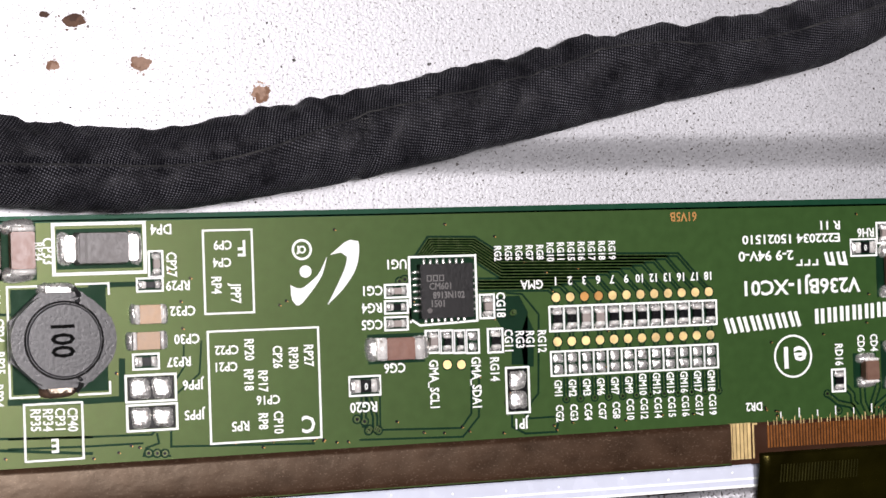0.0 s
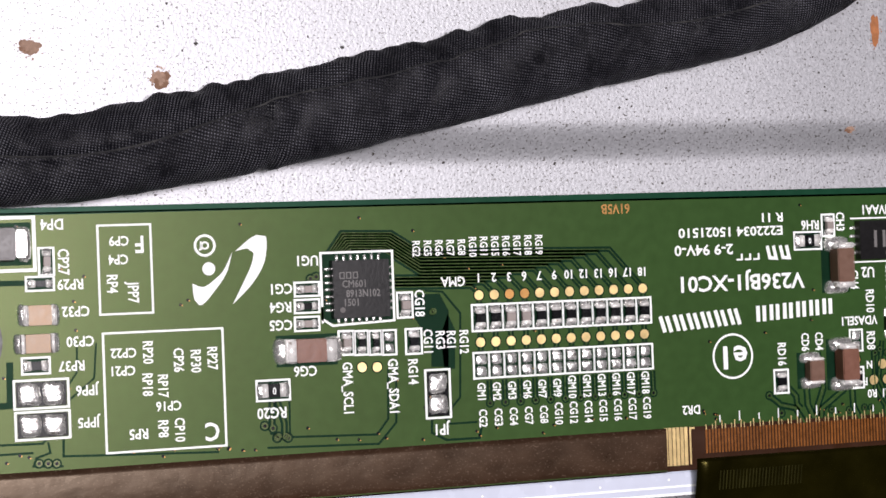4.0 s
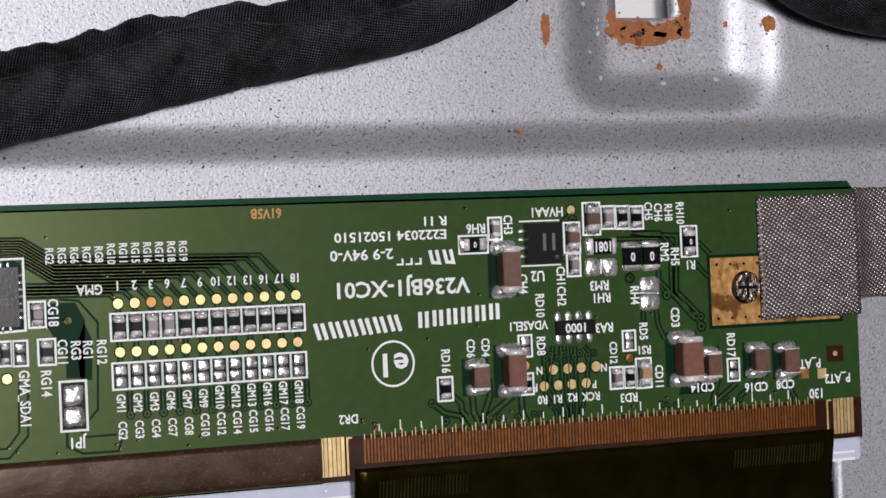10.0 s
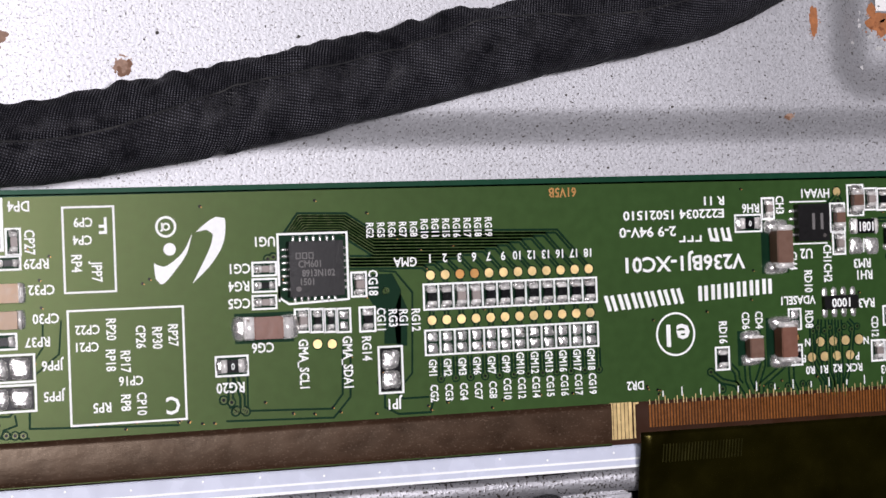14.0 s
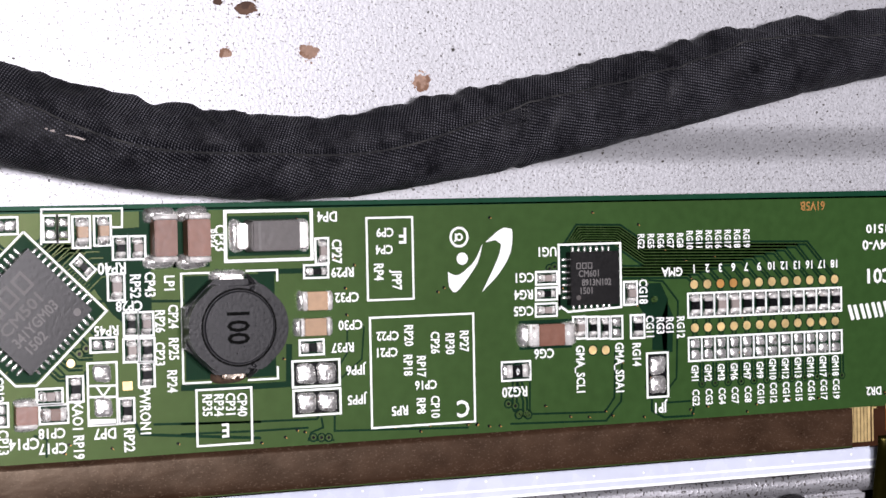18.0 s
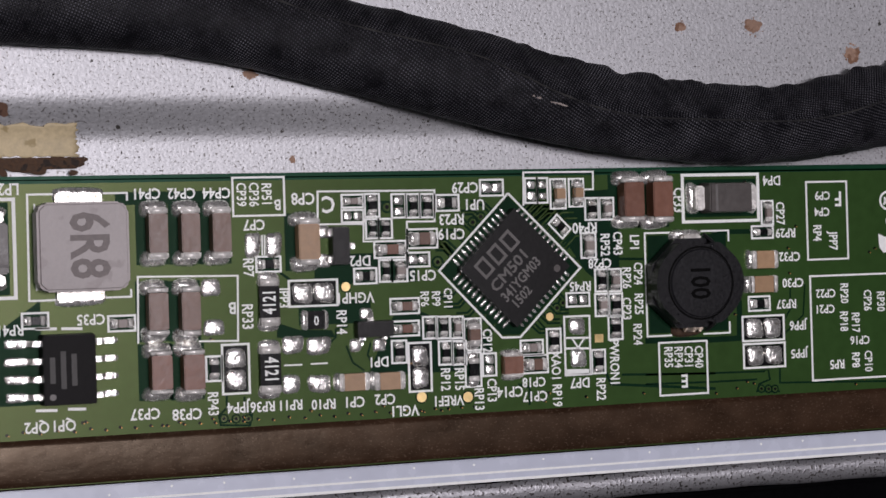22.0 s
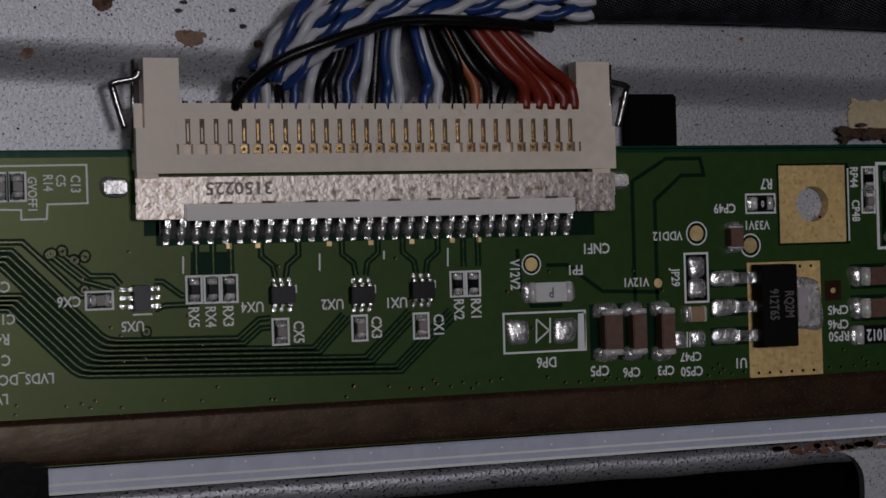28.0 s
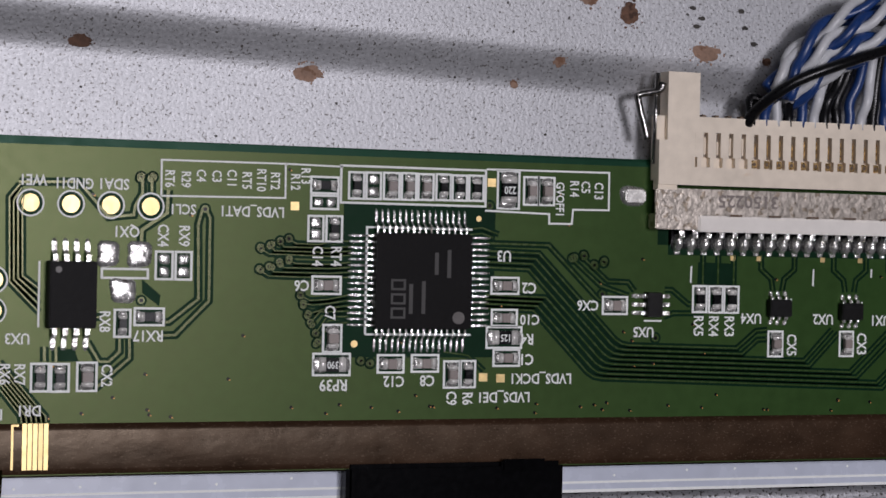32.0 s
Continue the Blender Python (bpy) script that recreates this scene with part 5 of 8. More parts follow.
gap(0.45, (-17.72, 7.61), (-17.79, 4.63), (-20.08, 4.61), (-25.58, 4.78))
via(-16.07, 0.54, 0.24)
via(-15.48, 0.5, 0.24)
via(-14.93, 0.46, 0.24)
track(0.08, (8.67, 11.72), (14.31, 11.56), (14.7, 11.17))
track(0.08, (8.68, 11.96), (15.26, 11.78), (15.83, 11.17))
track(0.08, (8.69, 12.2), (16.22, 11.98), (16.95, 11.18))
track(0.08, (8.7, 12.45), (17.18, 12.2), (18.09, 11.18))
track(0.08, (5.21, 14.31), (5.67, 14.49), (7.94, 14.42), (10.57, 12.62), (18.15, 12.44), (19.23, 11.18))
track(0.08, (5.03, 14.31), (5.56, 14.68), (8.03, 14.61), (10.58, 12.86), (19.12, 12.66), (20.38, 11.18))
track(0.08, (4.84, 14.32), (5.47, 14.88), (8.12, 14.8), (10.59, 13.11), (20.09, 12.87), (21.54, 11.18))
track(0.08, (4.66, 14.32), (5.37, 15.07), (8.2, 14.98), (10.59, 13.35), (21.07, 13.09), (22.7, 11.18))
track(0.08, (4.47, 14.33), (5.27, 15.25), (8.29, 15.17), (10.6, 13.6), (22.06, 13.3), (23.86, 11.18))
track(0.08, (4.29, 14.33), (5.17, 15.45), (8.38, 15.36), (10.61, 13.84), (23.04, 13.52), (25.03, 11.18))
track(0.08, (4.11, 14.34), (5.07, 15.64), (8.46, 15.54), (10.61, 14.08), (24.04, 13.75), (26.21, 11.18))
track(0.08, (3.93, 14.35), (4.97, 15.83), (8.55, 15.73), (10.61, 14.33), (25.03, 13.97), (27.39, 11.18))
gap(0.16, (10.87, 11.37), (12.16, 11.24), (13.43, 9.6), (13.2, 3.37), (12.43, 2.49))
gap(0.18, (11.06, 2.05), (11.02, 0.86), (12.08, 0.27), (14.53, 0.25), (14.72, 1.04))
gap(0.16, (11.92, 2.0), (12.45, 1.44), (14.44, 1.45))
gap(0.16, (-0.47, 4.13), (-0.5, 1.57), (0.77, 1.24), (7.02, 1.01), (7.85, 2.1), (7.98, 5.76))
gap(0.16, (-0.79, 0.57), (7.13, 0.32), (8.43, 1.81), (8.58, 6.12))
gap(0.14, (0.86, 4.06), (0.82, 1.23))
via(-0.36, 1.95, 0.25)
via(0.0, 1.34, 0.25)
via(0.52, 1.31, 0.25)
via(11.43, 9.82, 0.26)
via(2.64, 12.57, 0.25)
bare((8.87, 11.11), (11.94, 11.12), (12.57, 9.82), (12.42, 5.67), (11.14, 5.73), (11.2, 7.31), (9.94, 9.56), (9.08, 9.6))


track(0.1, (-158.37, 11.36), (-157.81, 11.02), (-153.91, 10.93), (-152.5, 11.03))
track(0.1, (-157.76, 11.54), (-157.44, 11.24), (-153.9, 11.19), (-152.5, 11.32))
track(0.1, (-157.12, 11.83), (-156.85, 11.51), (-153.9, 11.48), (-152.49, 11.63))
track(0.1, (-156.54, 12.03), (-156.08, 11.75), (-154.59, 11.71), (-153.65, 12.0), (-152.49, 11.97))
track(0.1, (-158.4, 9.97), (-157.84, 9.57), (-153.93, 9.49), (-152.53, 9.56))
track(0.1, (-157.78, 10.14), (-157.47, 9.84), (-153.93, 9.8), (-152.53, 9.9))
track(0.1, (-157.14, 10.45), (-156.8, 10.13), (-153.69, 10.13), (-152.52, 10.24))
track(0.1, (-156.52, 10.67), (-156.11, 10.42), (-153.68, 10.42), (-152.51, 10.57))
track(0.1, (-155.74, 8.31), (-155.12, 7.99), (-153.96, 8.07), (-152.56, 8.38))
track(0.1, (-155.54, 7.77), (-154.89, 7.68), (-153.97, 7.78), (-152.56, 8.02))
track(0.1, (-155.21, 7.09), (-153.97, 7.48), (-152.57, 7.66))
track(0.1, (-155.05, 6.53), (-154.44, 7.23), (-152.58, 7.3))
track(0.1, (-154.7, 5.83), (-153.98, 6.92), (-152.58, 6.92))
track(0.1, (-154.55, 5.22), (-153.76, 6.39), (-152.59, 6.53))
via(-158.37, 11.43, 0.27)
via(-157.76, 11.58, 0.27)
via(-157.11, 11.88, 0.27)
via(-156.54, 12.05, 0.27)
via(-158.4, 10.01, 0.27)
via(-157.78, 10.18, 0.27)
via(-157.14, 10.5, 0.27)
via(-156.52, 10.71, 0.27)
via(-155.74, 8.31, 0.27)
via(-155.54, 7.77, 0.27)
via(-155.21, 7.09, 0.27)
via(-155.05, 6.53, 0.27)
via(-154.7, 5.83, 0.27)
via(-154.55, 5.22, 0.27)
via(-151.7, 4.01, 0.28)
via(-151.04, 3.81, 0.28)
via(-165.96, 15.76, 0.27)
via(-165.31, 15.75, 0.27)
track(0.14, (-143.25, 12.04), (-138.91, 11.99), (-135.23, 8.24), (-134.82, 8.22))
track(0.12, (-137.06, 10.95), (-135.15, 9.25), (-133.04, 8.56))
track(0.12, (-136.3, 11.07), (-134.6, 9.55), (-133.12, 9.51), (-132.62, 8.9))
track(0.12, (-130.4, 9.02), (-129.85, 9.0), (-128.61, 8.01), (-127.99, 7.99))
track(0.12, (-130.44, 7.08), (-129.74, 7.35), (-127.44, 7.37))
track(0.1, (-146.11, 4.59), (-144.44, 4.34), (-143.3, 3.29))
track(0.1, (-144.53, 12.98), (-143.62, 13.09), (-142.45, 12.67))
track(0.1, (-144.53, 12.59), (-143.63, 12.7), (-142.85, 12.42))
via(-137.05, 11.17, 0.29)
via(-136.38, 11.34, 0.29)
via(-135.58, 10.65, 0.29)
via(-134.9, 10.95, 0.29)
via(-131.03, 5.59, 0.29)
via(-143.12, 14.62, 0.28)
via(-135.0, 8.63, 0.29)
bare((-127.92, 11.03), (-125.01, 10.95), (-125.05, 9.26), (-127.96, 9.35))


track(0.12, (54.36, 14.53), (56.65, 14.44), (58.02, 13.08), (57.88, 9.71), (60.04, 6.72))
track(0.12, (53.05, 14.07), (56.45, 13.98), (57.54, 12.84), (57.52, 9.57), (59.53, 7.59))
track(0.15, (49.4, 16.34), (48.61, 15.61), (48.41, 14.0))
track(0.12, (56.23, 10.83), (57.07, 9.41))
track(0.15, (55.04, 8.3), (55.0, 7.19))
track(0.15, (56.12, 8.24), (56.24, 7.04), (56.76, 5.87))
track(0.14, (59.99, 13.57), (60.98, 12.54))
track(0.14, (59.65, 11.89), (60.63, 10.8), (61.05, 10.78))
via(59.99, 6.72, 0.32)
via(59.53, 7.59, 0.31)
via(53.99, 10.91, 0.31)
via(57.07, 9.39, 0.31)
via(49.37, 15.73, 0.31)


gap(0.15, (-57.02, 2.38), (-57.01, 1.47), (-57.58, 0.94), (-57.48, 0.24), (-55.45, 0.1), (-55.29, 0.9), (-55.81, 1.39), (-55.78, 2.18))
gap(0.14, (-49.59, 5.77), (-49.21, 6.14), (-49.19, 6.72), (-48.3, 6.9))
gap(0.14, (-48.46, 5.48), (-48.02, 4.23), (-47.2, 3.61))
gap(0.14, (-46.68, 5.66), (-46.93, 4.75), (-46.48, 3.8))
gap(0.2, (-53.05, 11.0), (-52.38, 10.47))
via(-57.25, 0.7, 0.24)
via(-56.41, 0.64, 0.24)
via(-55.56, 0.58, 0.24)
via(-41.57, 11.38, 0.33)
via(-45.22, 15.57, 0.32)
bare((-53.35, 7.38), (-51.8, 6.8), (-49.48, 6.68), (-49.21, 6.14), (-53.39, 6.29))
gap(0.22, (-28.94, 2.78), (-28.42, 1.58), (-19.92, 0.76))
gap(0.18, (-27.56, 2.26), (-19.88, 1.96))
gap(0.2, (-31.42, 11.32), (-26.29, 11.14), (-25.05, 11.09))
gap(0.14, (-34.2, 6.92), (-33.47, 6.05), (-33.49, 5.45))
gap(0.14, (-32.19, 6.35), (-32.1, 5.26))
gap(0.16, (-34.89, 0.37), (-34.85, 1.68), (-35.74, 1.98))
track(0.09, (-35.16, 15.55), (-34.42, 16.2), (-32.95, 16.16))
track(0.09, (-40.14, 11.45), (-41.03, 12.37), (-41.71, 12.39))
track(0.09, (-34.84, 15.21), (-34.08, 15.86), (-32.72, 15.82))
track(0.09, (-40.41, 11.78), (-41.25, 12.7), (-41.7, 12.72))
track(0.09, (-34.52, 14.87), (-33.74, 15.51), (-32.5, 15.48))
track(0.09, (-40.67, 12.12), (-41.47, 13.04), (-41.69, 13.05))
track(0.09, (-34.2, 14.52), (-33.39, 15.17), (-32.26, 15.14))
track(0.09, (-40.94, 12.46), (-41.68, 13.37), (-41.68, 13.37))
track(0.09, (-33.87, 14.18), (-33.04, 14.83), (-32.03, 14.8))
track(0.09, (-41.2, 12.8), (-41.9, 13.71), (-41.67, 13.7))
via(-32.55, 7.61, 0.29)
via(-32.06, 7.98, 0.29)
via(-38.85, 14.28, 0.29)
via(-38.23, 14.68, 0.29)


track(0.12, (-143.26, 11.52), (-139.58, 11.42), (-134.0, 5.49), (-133.52, 5.18), (-132.92, 5.07), (-124.86, 4.87), (-123.4, 6.13), (-122.53, 6.21))
track(0.12, (-143.27, 11.12), (-139.8, 11.03), (-134.28, 5.16), (-133.8, 4.84), (-133.2, 4.74), (-124.44, 4.47), (-123.27, 5.49), (-122.46, 5.52))
track(0.12, (-143.27, 10.76), (-140.05, 10.67), (-134.56, 4.82), (-134.08, 4.51), (-133.48, 4.4), (-119.6, 3.97), (-117.44, 6.29))
track(0.12, (-143.28, 10.39), (-140.29, 10.3), (-134.84, 4.49), (-134.36, 4.17), (-133.76, 4.07), (-119.18, 3.6), (-116.9, 6.01))
track(0.12, (-143.32, 8.51), (-139.04, 8.37), (-135.12, 4.15), (-134.64, 3.84), (-134.04, 3.73), (-115.92, 3.13), (-112.64, 6.37))
track(0.12, (-143.32, 8.2), (-139.33, 8.06), (-135.4, 3.82), (-134.92, 3.51), (-134.32, 3.4), (-115.4, 2.75), (-112.09, 6.0))
track(0.12, (-143.33, 7.89), (-139.63, 7.76), (-135.68, 3.49), (-135.2, 3.17), (-134.6, 3.06), (-113.76, 2.33), (-109.63, 6.26))
track(0.12, (-143.34, 7.57), (-139.93, 7.45), (-135.96, 3.15), (-135.47, 2.84), (-134.88, 2.73), (-113.33, 1.95), (-109.07, 5.98))


track(0.2, (-162.11, 13.81), (-162.34, 12.84), (-162.24, 8.0), (-164.03, 6.49), (-164.48, 6.49))
track(0.2, (-161.84, 13.82), (-161.6, 13.29), (-161.58, 7.88), (-163.64, 5.64), (-164.5, 5.63))
track(0.25, (-164.24, 15.03), (-164.29, 13.53), (-165.82, 12.43), (-165.84, 11.47))
track(0.2, (-168.99, 5.19), (-168.27, 3.93), (-167.67, 3.93), (-167.04, 4.56), (-167.05, 5.41))
track(0.2, (-168.43, 2.24), (-166.42, 4.14), (-166.45, 5.41))
track(0.2, (-168.92, 6.77), (-168.12, 6.78))
track(0.2, (-165.84, 15.72), (-165.82, 14.77), (-166.25, 14.01), (-166.34, 13.37), (-167.85, 13.18), (-169.69, 15.39), (-173.23, 15.27))
track(0.2, (-165.27, 15.74), (-165.25, 14.79))
track(0.2, (-171.56, 4.87), (-171.54, 3.93))
track(0.2, (-170.87, 4.87), (-170.85, 3.93))
track(0.13, (-173.18, 15.13), (-173.79, 14.32), (-173.69, 8.96), (-171.93, 7.06))
track(0.13, (-173.1, 14.88), (-173.54, 14.08), (-173.44, 9.09), (-171.94, 7.56))
track(0.13, (-173.02, 14.63), (-173.28, 13.83), (-173.19, 9.21), (-171.95, 8.06))
track(0.13, (-172.94, 14.39), (-173.02, 13.59), (-172.93, 9.34), (-171.96, 8.56))
track(0.12, (-174.13, 2.17), (-172.88, 0.49), (-172.81, 0.06))
track(0.12, (-174.14, 2.52), (-172.58, 0.49), (-172.51, 0.05))
track(0.12, (-174.14, 2.87), (-172.29, 0.49), (-172.22, 0.05))
track(0.12, (-174.15, 3.22), (-172.0, 0.49), (-171.93, 0.05))
track(0.12, (-174.16, 3.58), (-171.7, 0.48), (-171.64, 0.04))
track(0.12, (-174.17, 3.93), (-171.41, 0.48), (-171.34, 0.04))
bare((-170.82, 4.66), (-169.76, 4.77), (-169.5, 3.93), (-170.61, 3.93))
bare((-165.75, 9.24), (-164.59, 8.23), (-164.66, 7.51), (-165.73, 8.35))
via(-165.89, 15.89, 0.22)
via(-165.21, 15.92, 0.22)
via(-165.78, 7.87, 0.25)


# white line painting the bright reflection left of the power inductor
silk_line(0.1, (-69.5, 16.3), (-69.5, 10.3))


# ---- the gamma resistor field: twelve columns of test points, resistors and empty pads ----
GM = "1 2 3 6 7 9 10 12 13 16 17 18".split()
CG = "2 3 4 7 8 10 12 14 15 16 17 19".split()
RG = "2 5 6 7 8 10 11 15 16 17 18 19".split()
for k in range(12):
    x = 14.87 + 1.154 * k
    words(GM[k], x, 12.2, 0.66, 180)
    test_dot(x, 10.87, 0.36, "copper_print" if k in (2, 3) else "gold")
    track(0.1, (x, 10.5), (x, 10.15))
    track(0.1, (x, 8.2), (x, 7.7))
    chip("grey" if k in (2, 3) else "res", x, 9.18, 1.15, 1.95, "v", 0.36)
    test_dot(x, 7.36, 0.36, "gold")
    track(0.1, (x, 7.0), (x, 6.6))
    empty_pair(x, 5.63, 1.15, 1.9, "v")
    words("GM" + GM[k], x - 0.1, 3.65, 0.6, -90)
    words("CG" + CG[k], x - 0.05, 1.7, 0.6, -90)
    via(x + 0.55, 2.8, 0.24)
    track(0.1, (x + 0.55, 3.05), (x + 0.55, 4.5))
    words("RG" + RG[k], 10.3 + 0.838 * k, 14.5, 0.56, -90)
# ---- printed marks ----
# maker's name as plain slanted bars, and its swoosh
for k in range(13):
    if k == 6:
        continue
    x, y = 29.3 + 1.12 * k, 8.02 + 0.068 * k
    lean = 0.35 if k < 6 else 0.0
    for dx in (-0.26, 0.26):
        b = bmesh.new()
        strokes(b, [(x + dx + lean * 0.5, y - 0.62), (x + dx - lean * 0.5, y + 0.62)], 0.3, 0.012, 0.047)
        part("printed_bar", b, "silk", board)
b = bmesh.new()
ring(b, 0, 0, 0.62, 0.80, 0.012, 0.047, 30)
ring(b, 0.02, 0.0, 0.17, 0.30, 0.012, 0.047, 20)
strokes(b, [(-0.28, 0.3), (-0.28, -0.25), (-0.42, -0.3)], 0.13, 0.012, 0.047)
part("printed_mark", b, "silk", board, "", at(-4.62, 15.22))
b = bmesh.new()
disc(b, 0, 0, 0.47, 0.012, 0.047, 24)
part("printed_mark", b, "silk", board, "", at(-4.40, 13.55))


def crescent(pts_out, pts_in):
    b = bmesh.new()
    a, c = smooth_line([Vector((*p, 0)) for p in pts_out], 0.2), smooth_line([Vector((*p, 0)) for p in pts_in], 0.2)
    n = 16
    pick = lambda l, i: l[min(int(i * (len(l) - 1) / n), len(l) - 1)]
    lo = [b.verts.new((pick(a, i).x, pick(a, i).y, 0.047)) for i in range(n + 1)]
    hi = [b.verts.new((pick(c, i).x, pick(c, i).y, 0.047)) for i in range(n + 1)]
    for i in range(n):
        b.faces.new((lo[i], lo[i + 1], hi[i + 1], hi[i]))
    bmesh.ops.recalc_face_normals(b, faces=b.faces)
    if b.faces[:][0].normal.z < 0:
        bmesh.ops.reverse_faces(b, faces=b.faces[:])
    part("printed_mark", b, "silk", board)


crescent([(-5.55, 12.55), (-5.45, 11.4), (-4.95, 11.0), (-4.1, 11.9), (-3.2, 13.2), (-2.75, 14.7)], [(-5.55, 12.55), (-5.0, 12.3), (-4.6, 12.35), (-4.0, 12.8), (-3.4, 13.4), (-2.75, 14.7)])
crescent([(-2.55, 14.75), (-1.3, 15.75), (-0.4, 15.75), (-0.55, 13.9), (-1.5, 12.3), (-2.85, 10.95)], [(-2.55, 14.75), (-1.7, 14.9), (-1.3, 14.6), (-1.45, 13.8), (-1.9, 12.8), (-2.85, 10.95)])
b = bmesh.new()
ring(b, 0, 0, 1.62, 1.78, 0.012, 0.047, 48)
part("printed_mark", b, "silk", board, "", at(34.66, 5.28))
words("e1", 34.66, 5.28, 1.75, 180, squeeze=1.25)
# safety mark: two plain slanted shapes
for dx, w in ((0.75, 0.62), (-0.35, 0.62)):
    b = bmesh.new()
    strokes(b, [(dx - w / 2, 0.5), (dx - w / 2 + 0.2, -0.45), (dx + w / 2 + 0.1, -0.5), (dx + w / 2 - 0.1, 0.5)], 0.26, 0.012, 0.047)
    part("printed_mark", b, "silk", board, "", at(38.5, 13.3))
for dx in (-1.5, -2.2, -2.9):
    b = bmesh.new()
    strokes(b, [(dx, 0.35), (dx, -0.1), (dx - 0.45, -0.1)], 0.15, 0.012, 0.047)
    part("printed_mark", b, "silk", board, "", at(38.6, 12.9))
for k in range(22):
    silk_line(0.09, (33.4 + 1.62 * k, 0.25), (33.4 + 1.62 * k, 0.25 + (0.75 if k % 2 else 0.5)))

# ---- differential bus from the timing chip to the connector filters ----
for x in (-121.8, -116.1, -111.7):
    for s in (-1, 1):
        track(0.13, (x + 0.35 * s, 9.0), (x + 0.5 * s, 9.9), (x + 1.3 * s, 10.6), (x + 1.3 * s, 11.6))
for x in (-127.55, -126.4, -125.2, -108.5, -107.4):
    track(0.13, (x, 9.4), (x, 11.6))
gap(0.3, (-95.2, 6.2), (-95.2, 15.5), (-92.4, 17.2), (-89.6, 17.2), (-89.3, 15.9), (-91.2, 15.9), (-93.4, 14.0), (-93.4, 6.2))
gap(0.3, (-104.4, 10.6), (-104.2, 7.6), (-103.4, 6.3), (-101.0, 6.3))
gap(0.3, (-102.2, 9.3), (-100.6, 9.3), (-97.8, 7.2), (-93.2, 7.0))
gap(0.25, (-48.6, 15.9), (-45.0, 15.9))
bare((-131.0, 16.0), (-128.4, 16.0), (-128.4, 12.2), (-131.0, 12.2))
bare((-64.2, 17.0), (-56.4, 17.0), (-56.4, 16.1), (-64.2, 16.1))
bare((-72.4, 7.3), (-69.3, 9.6), (-69.3, 2.4), (-72.4, 2.4))
bare((-50.6, 12.2), (-43.2, 12.2), (-43.2, 10.0), (-50.6, 10.0))
bare((-51.8, 8.8), (-46.6, 8.8), (-46.6, 7.1), (-51.8, 7.1))
bare((-44.5, 8.5), (-37.8, 5.4), (-37.5, 3.2), (-47.0, 3.2))
bare((-34.0, 16.2), (-27.5, 16.6), (-27.5, 8.0), (-30.2, 10.3))
bare((57.8, 1.3), (60.8, 1.3), (60.2, 2.6), (59.2, 3.4), (58.2, 2.5))
bare((11.9, 8.0), (12.5, 9.6), (13.0, 8.4), (12.9, 5.5), (12.1, 5.5))

# short fans of tracks leaving the power chip's four sides
for k in range(9):
    o = -2.0 + 0.5 * k
    c, s = math.cos(radians(45)), math.sin(radians(45))
    for sx, sy, reach in ((1, 1, 1.3 + 0.14 * k), (1, -1, 1.0), (-1, 1, 1.1), (-1, -1, 0.9)):
        bx, by = -35.98 + 3.9 * c * sx - o * c * sy, 10.78 + 3.9 * s * sy + o * s * sx
        if k % 2 == 0 or sx == sy == 1:
            track(0.11, (bx, by), (bx + reach * c * sx, by + reach * s * sy), (bx + reach * c * sx + 0.9 * sx, by + reach * s * sy))
def pinhole(x, y):
    """A tented via: a dark dimple, its edge glint painted as a copper disc."""
    ob = link("pinhole", cached(("pinhole", 1), lambda q: disc(q, 0, 0, 0.115, 0.0, 0.013, 10)), "resistor_black", board, "", at(x, y))
    link("glint", cached(("glint", 1), lambda q: disc(q, 0.10, -0.06, 0.05, 0.0, 0.026, 8)), "copper_print", ob)


for k in range(60):
    pinhole(-101.0 + 1.05 * k + 0.1 * math.sin(k * 7.1), 0.48 + 0.08 * math.sin(k * 3.3))
# scattered over the copper fields
rnd = random.Random(21)
for k in range(230):
    pinhole(rnd.uniform(-172, 70), rnd.choice((rnd.uniform(0.3, 1.2), rnd.uniform(1, 17))))

# ---- gold fingers and bonded films ----
strip = cached(("gold_finger", 1), lambda b: box(b, -0.075, 0.075, -1.85, 0, 0.0, 0.03))
for k in range(144):
    link("gold_finger", strip, "finger_gold", board, "", at(32.25 + 0.262 * k, -0.28, 0.015))
    if k % 3 != 1:
        link("gold_lead", cached(("gold_lead", k % 2), lambda b, k=k: box(b, -0.035, 0.035, -0.3, 0.2 + 0.25 * (k % 2), 0.0, 0.022)), "gold", board, "", at(32.25 + 0.262 * k, -0.1, 0.012))
broad = cached(("gold_finger", 2), lambda b: box(b, -0.13, 0.13, -2.95, 0, 0.0, 0.03))
for x0, n in ((28.98, 6), (71.6, 6), (-172.65, 5)):
    for k in range(n):
        link("gold_finger", broad, "copper_print" if x0 > 60 else "gold", board, "", at(x0 + 0.32 * k, 0.02, 0.14 if x0 < 0 else 0.02))
for x in (30.95, 70.95, -173.35):
    link("gold_finger", cached(("gold_finger", 3), lambda b: strokes(b, [(-0.02, -2.9), (-0.02, -0.1), (0.35, -0.1)], 0.14, 0.0, 0.03)), "gold", board, "", at(x, 0.0, 0.14 if x < 0 else 0.02))


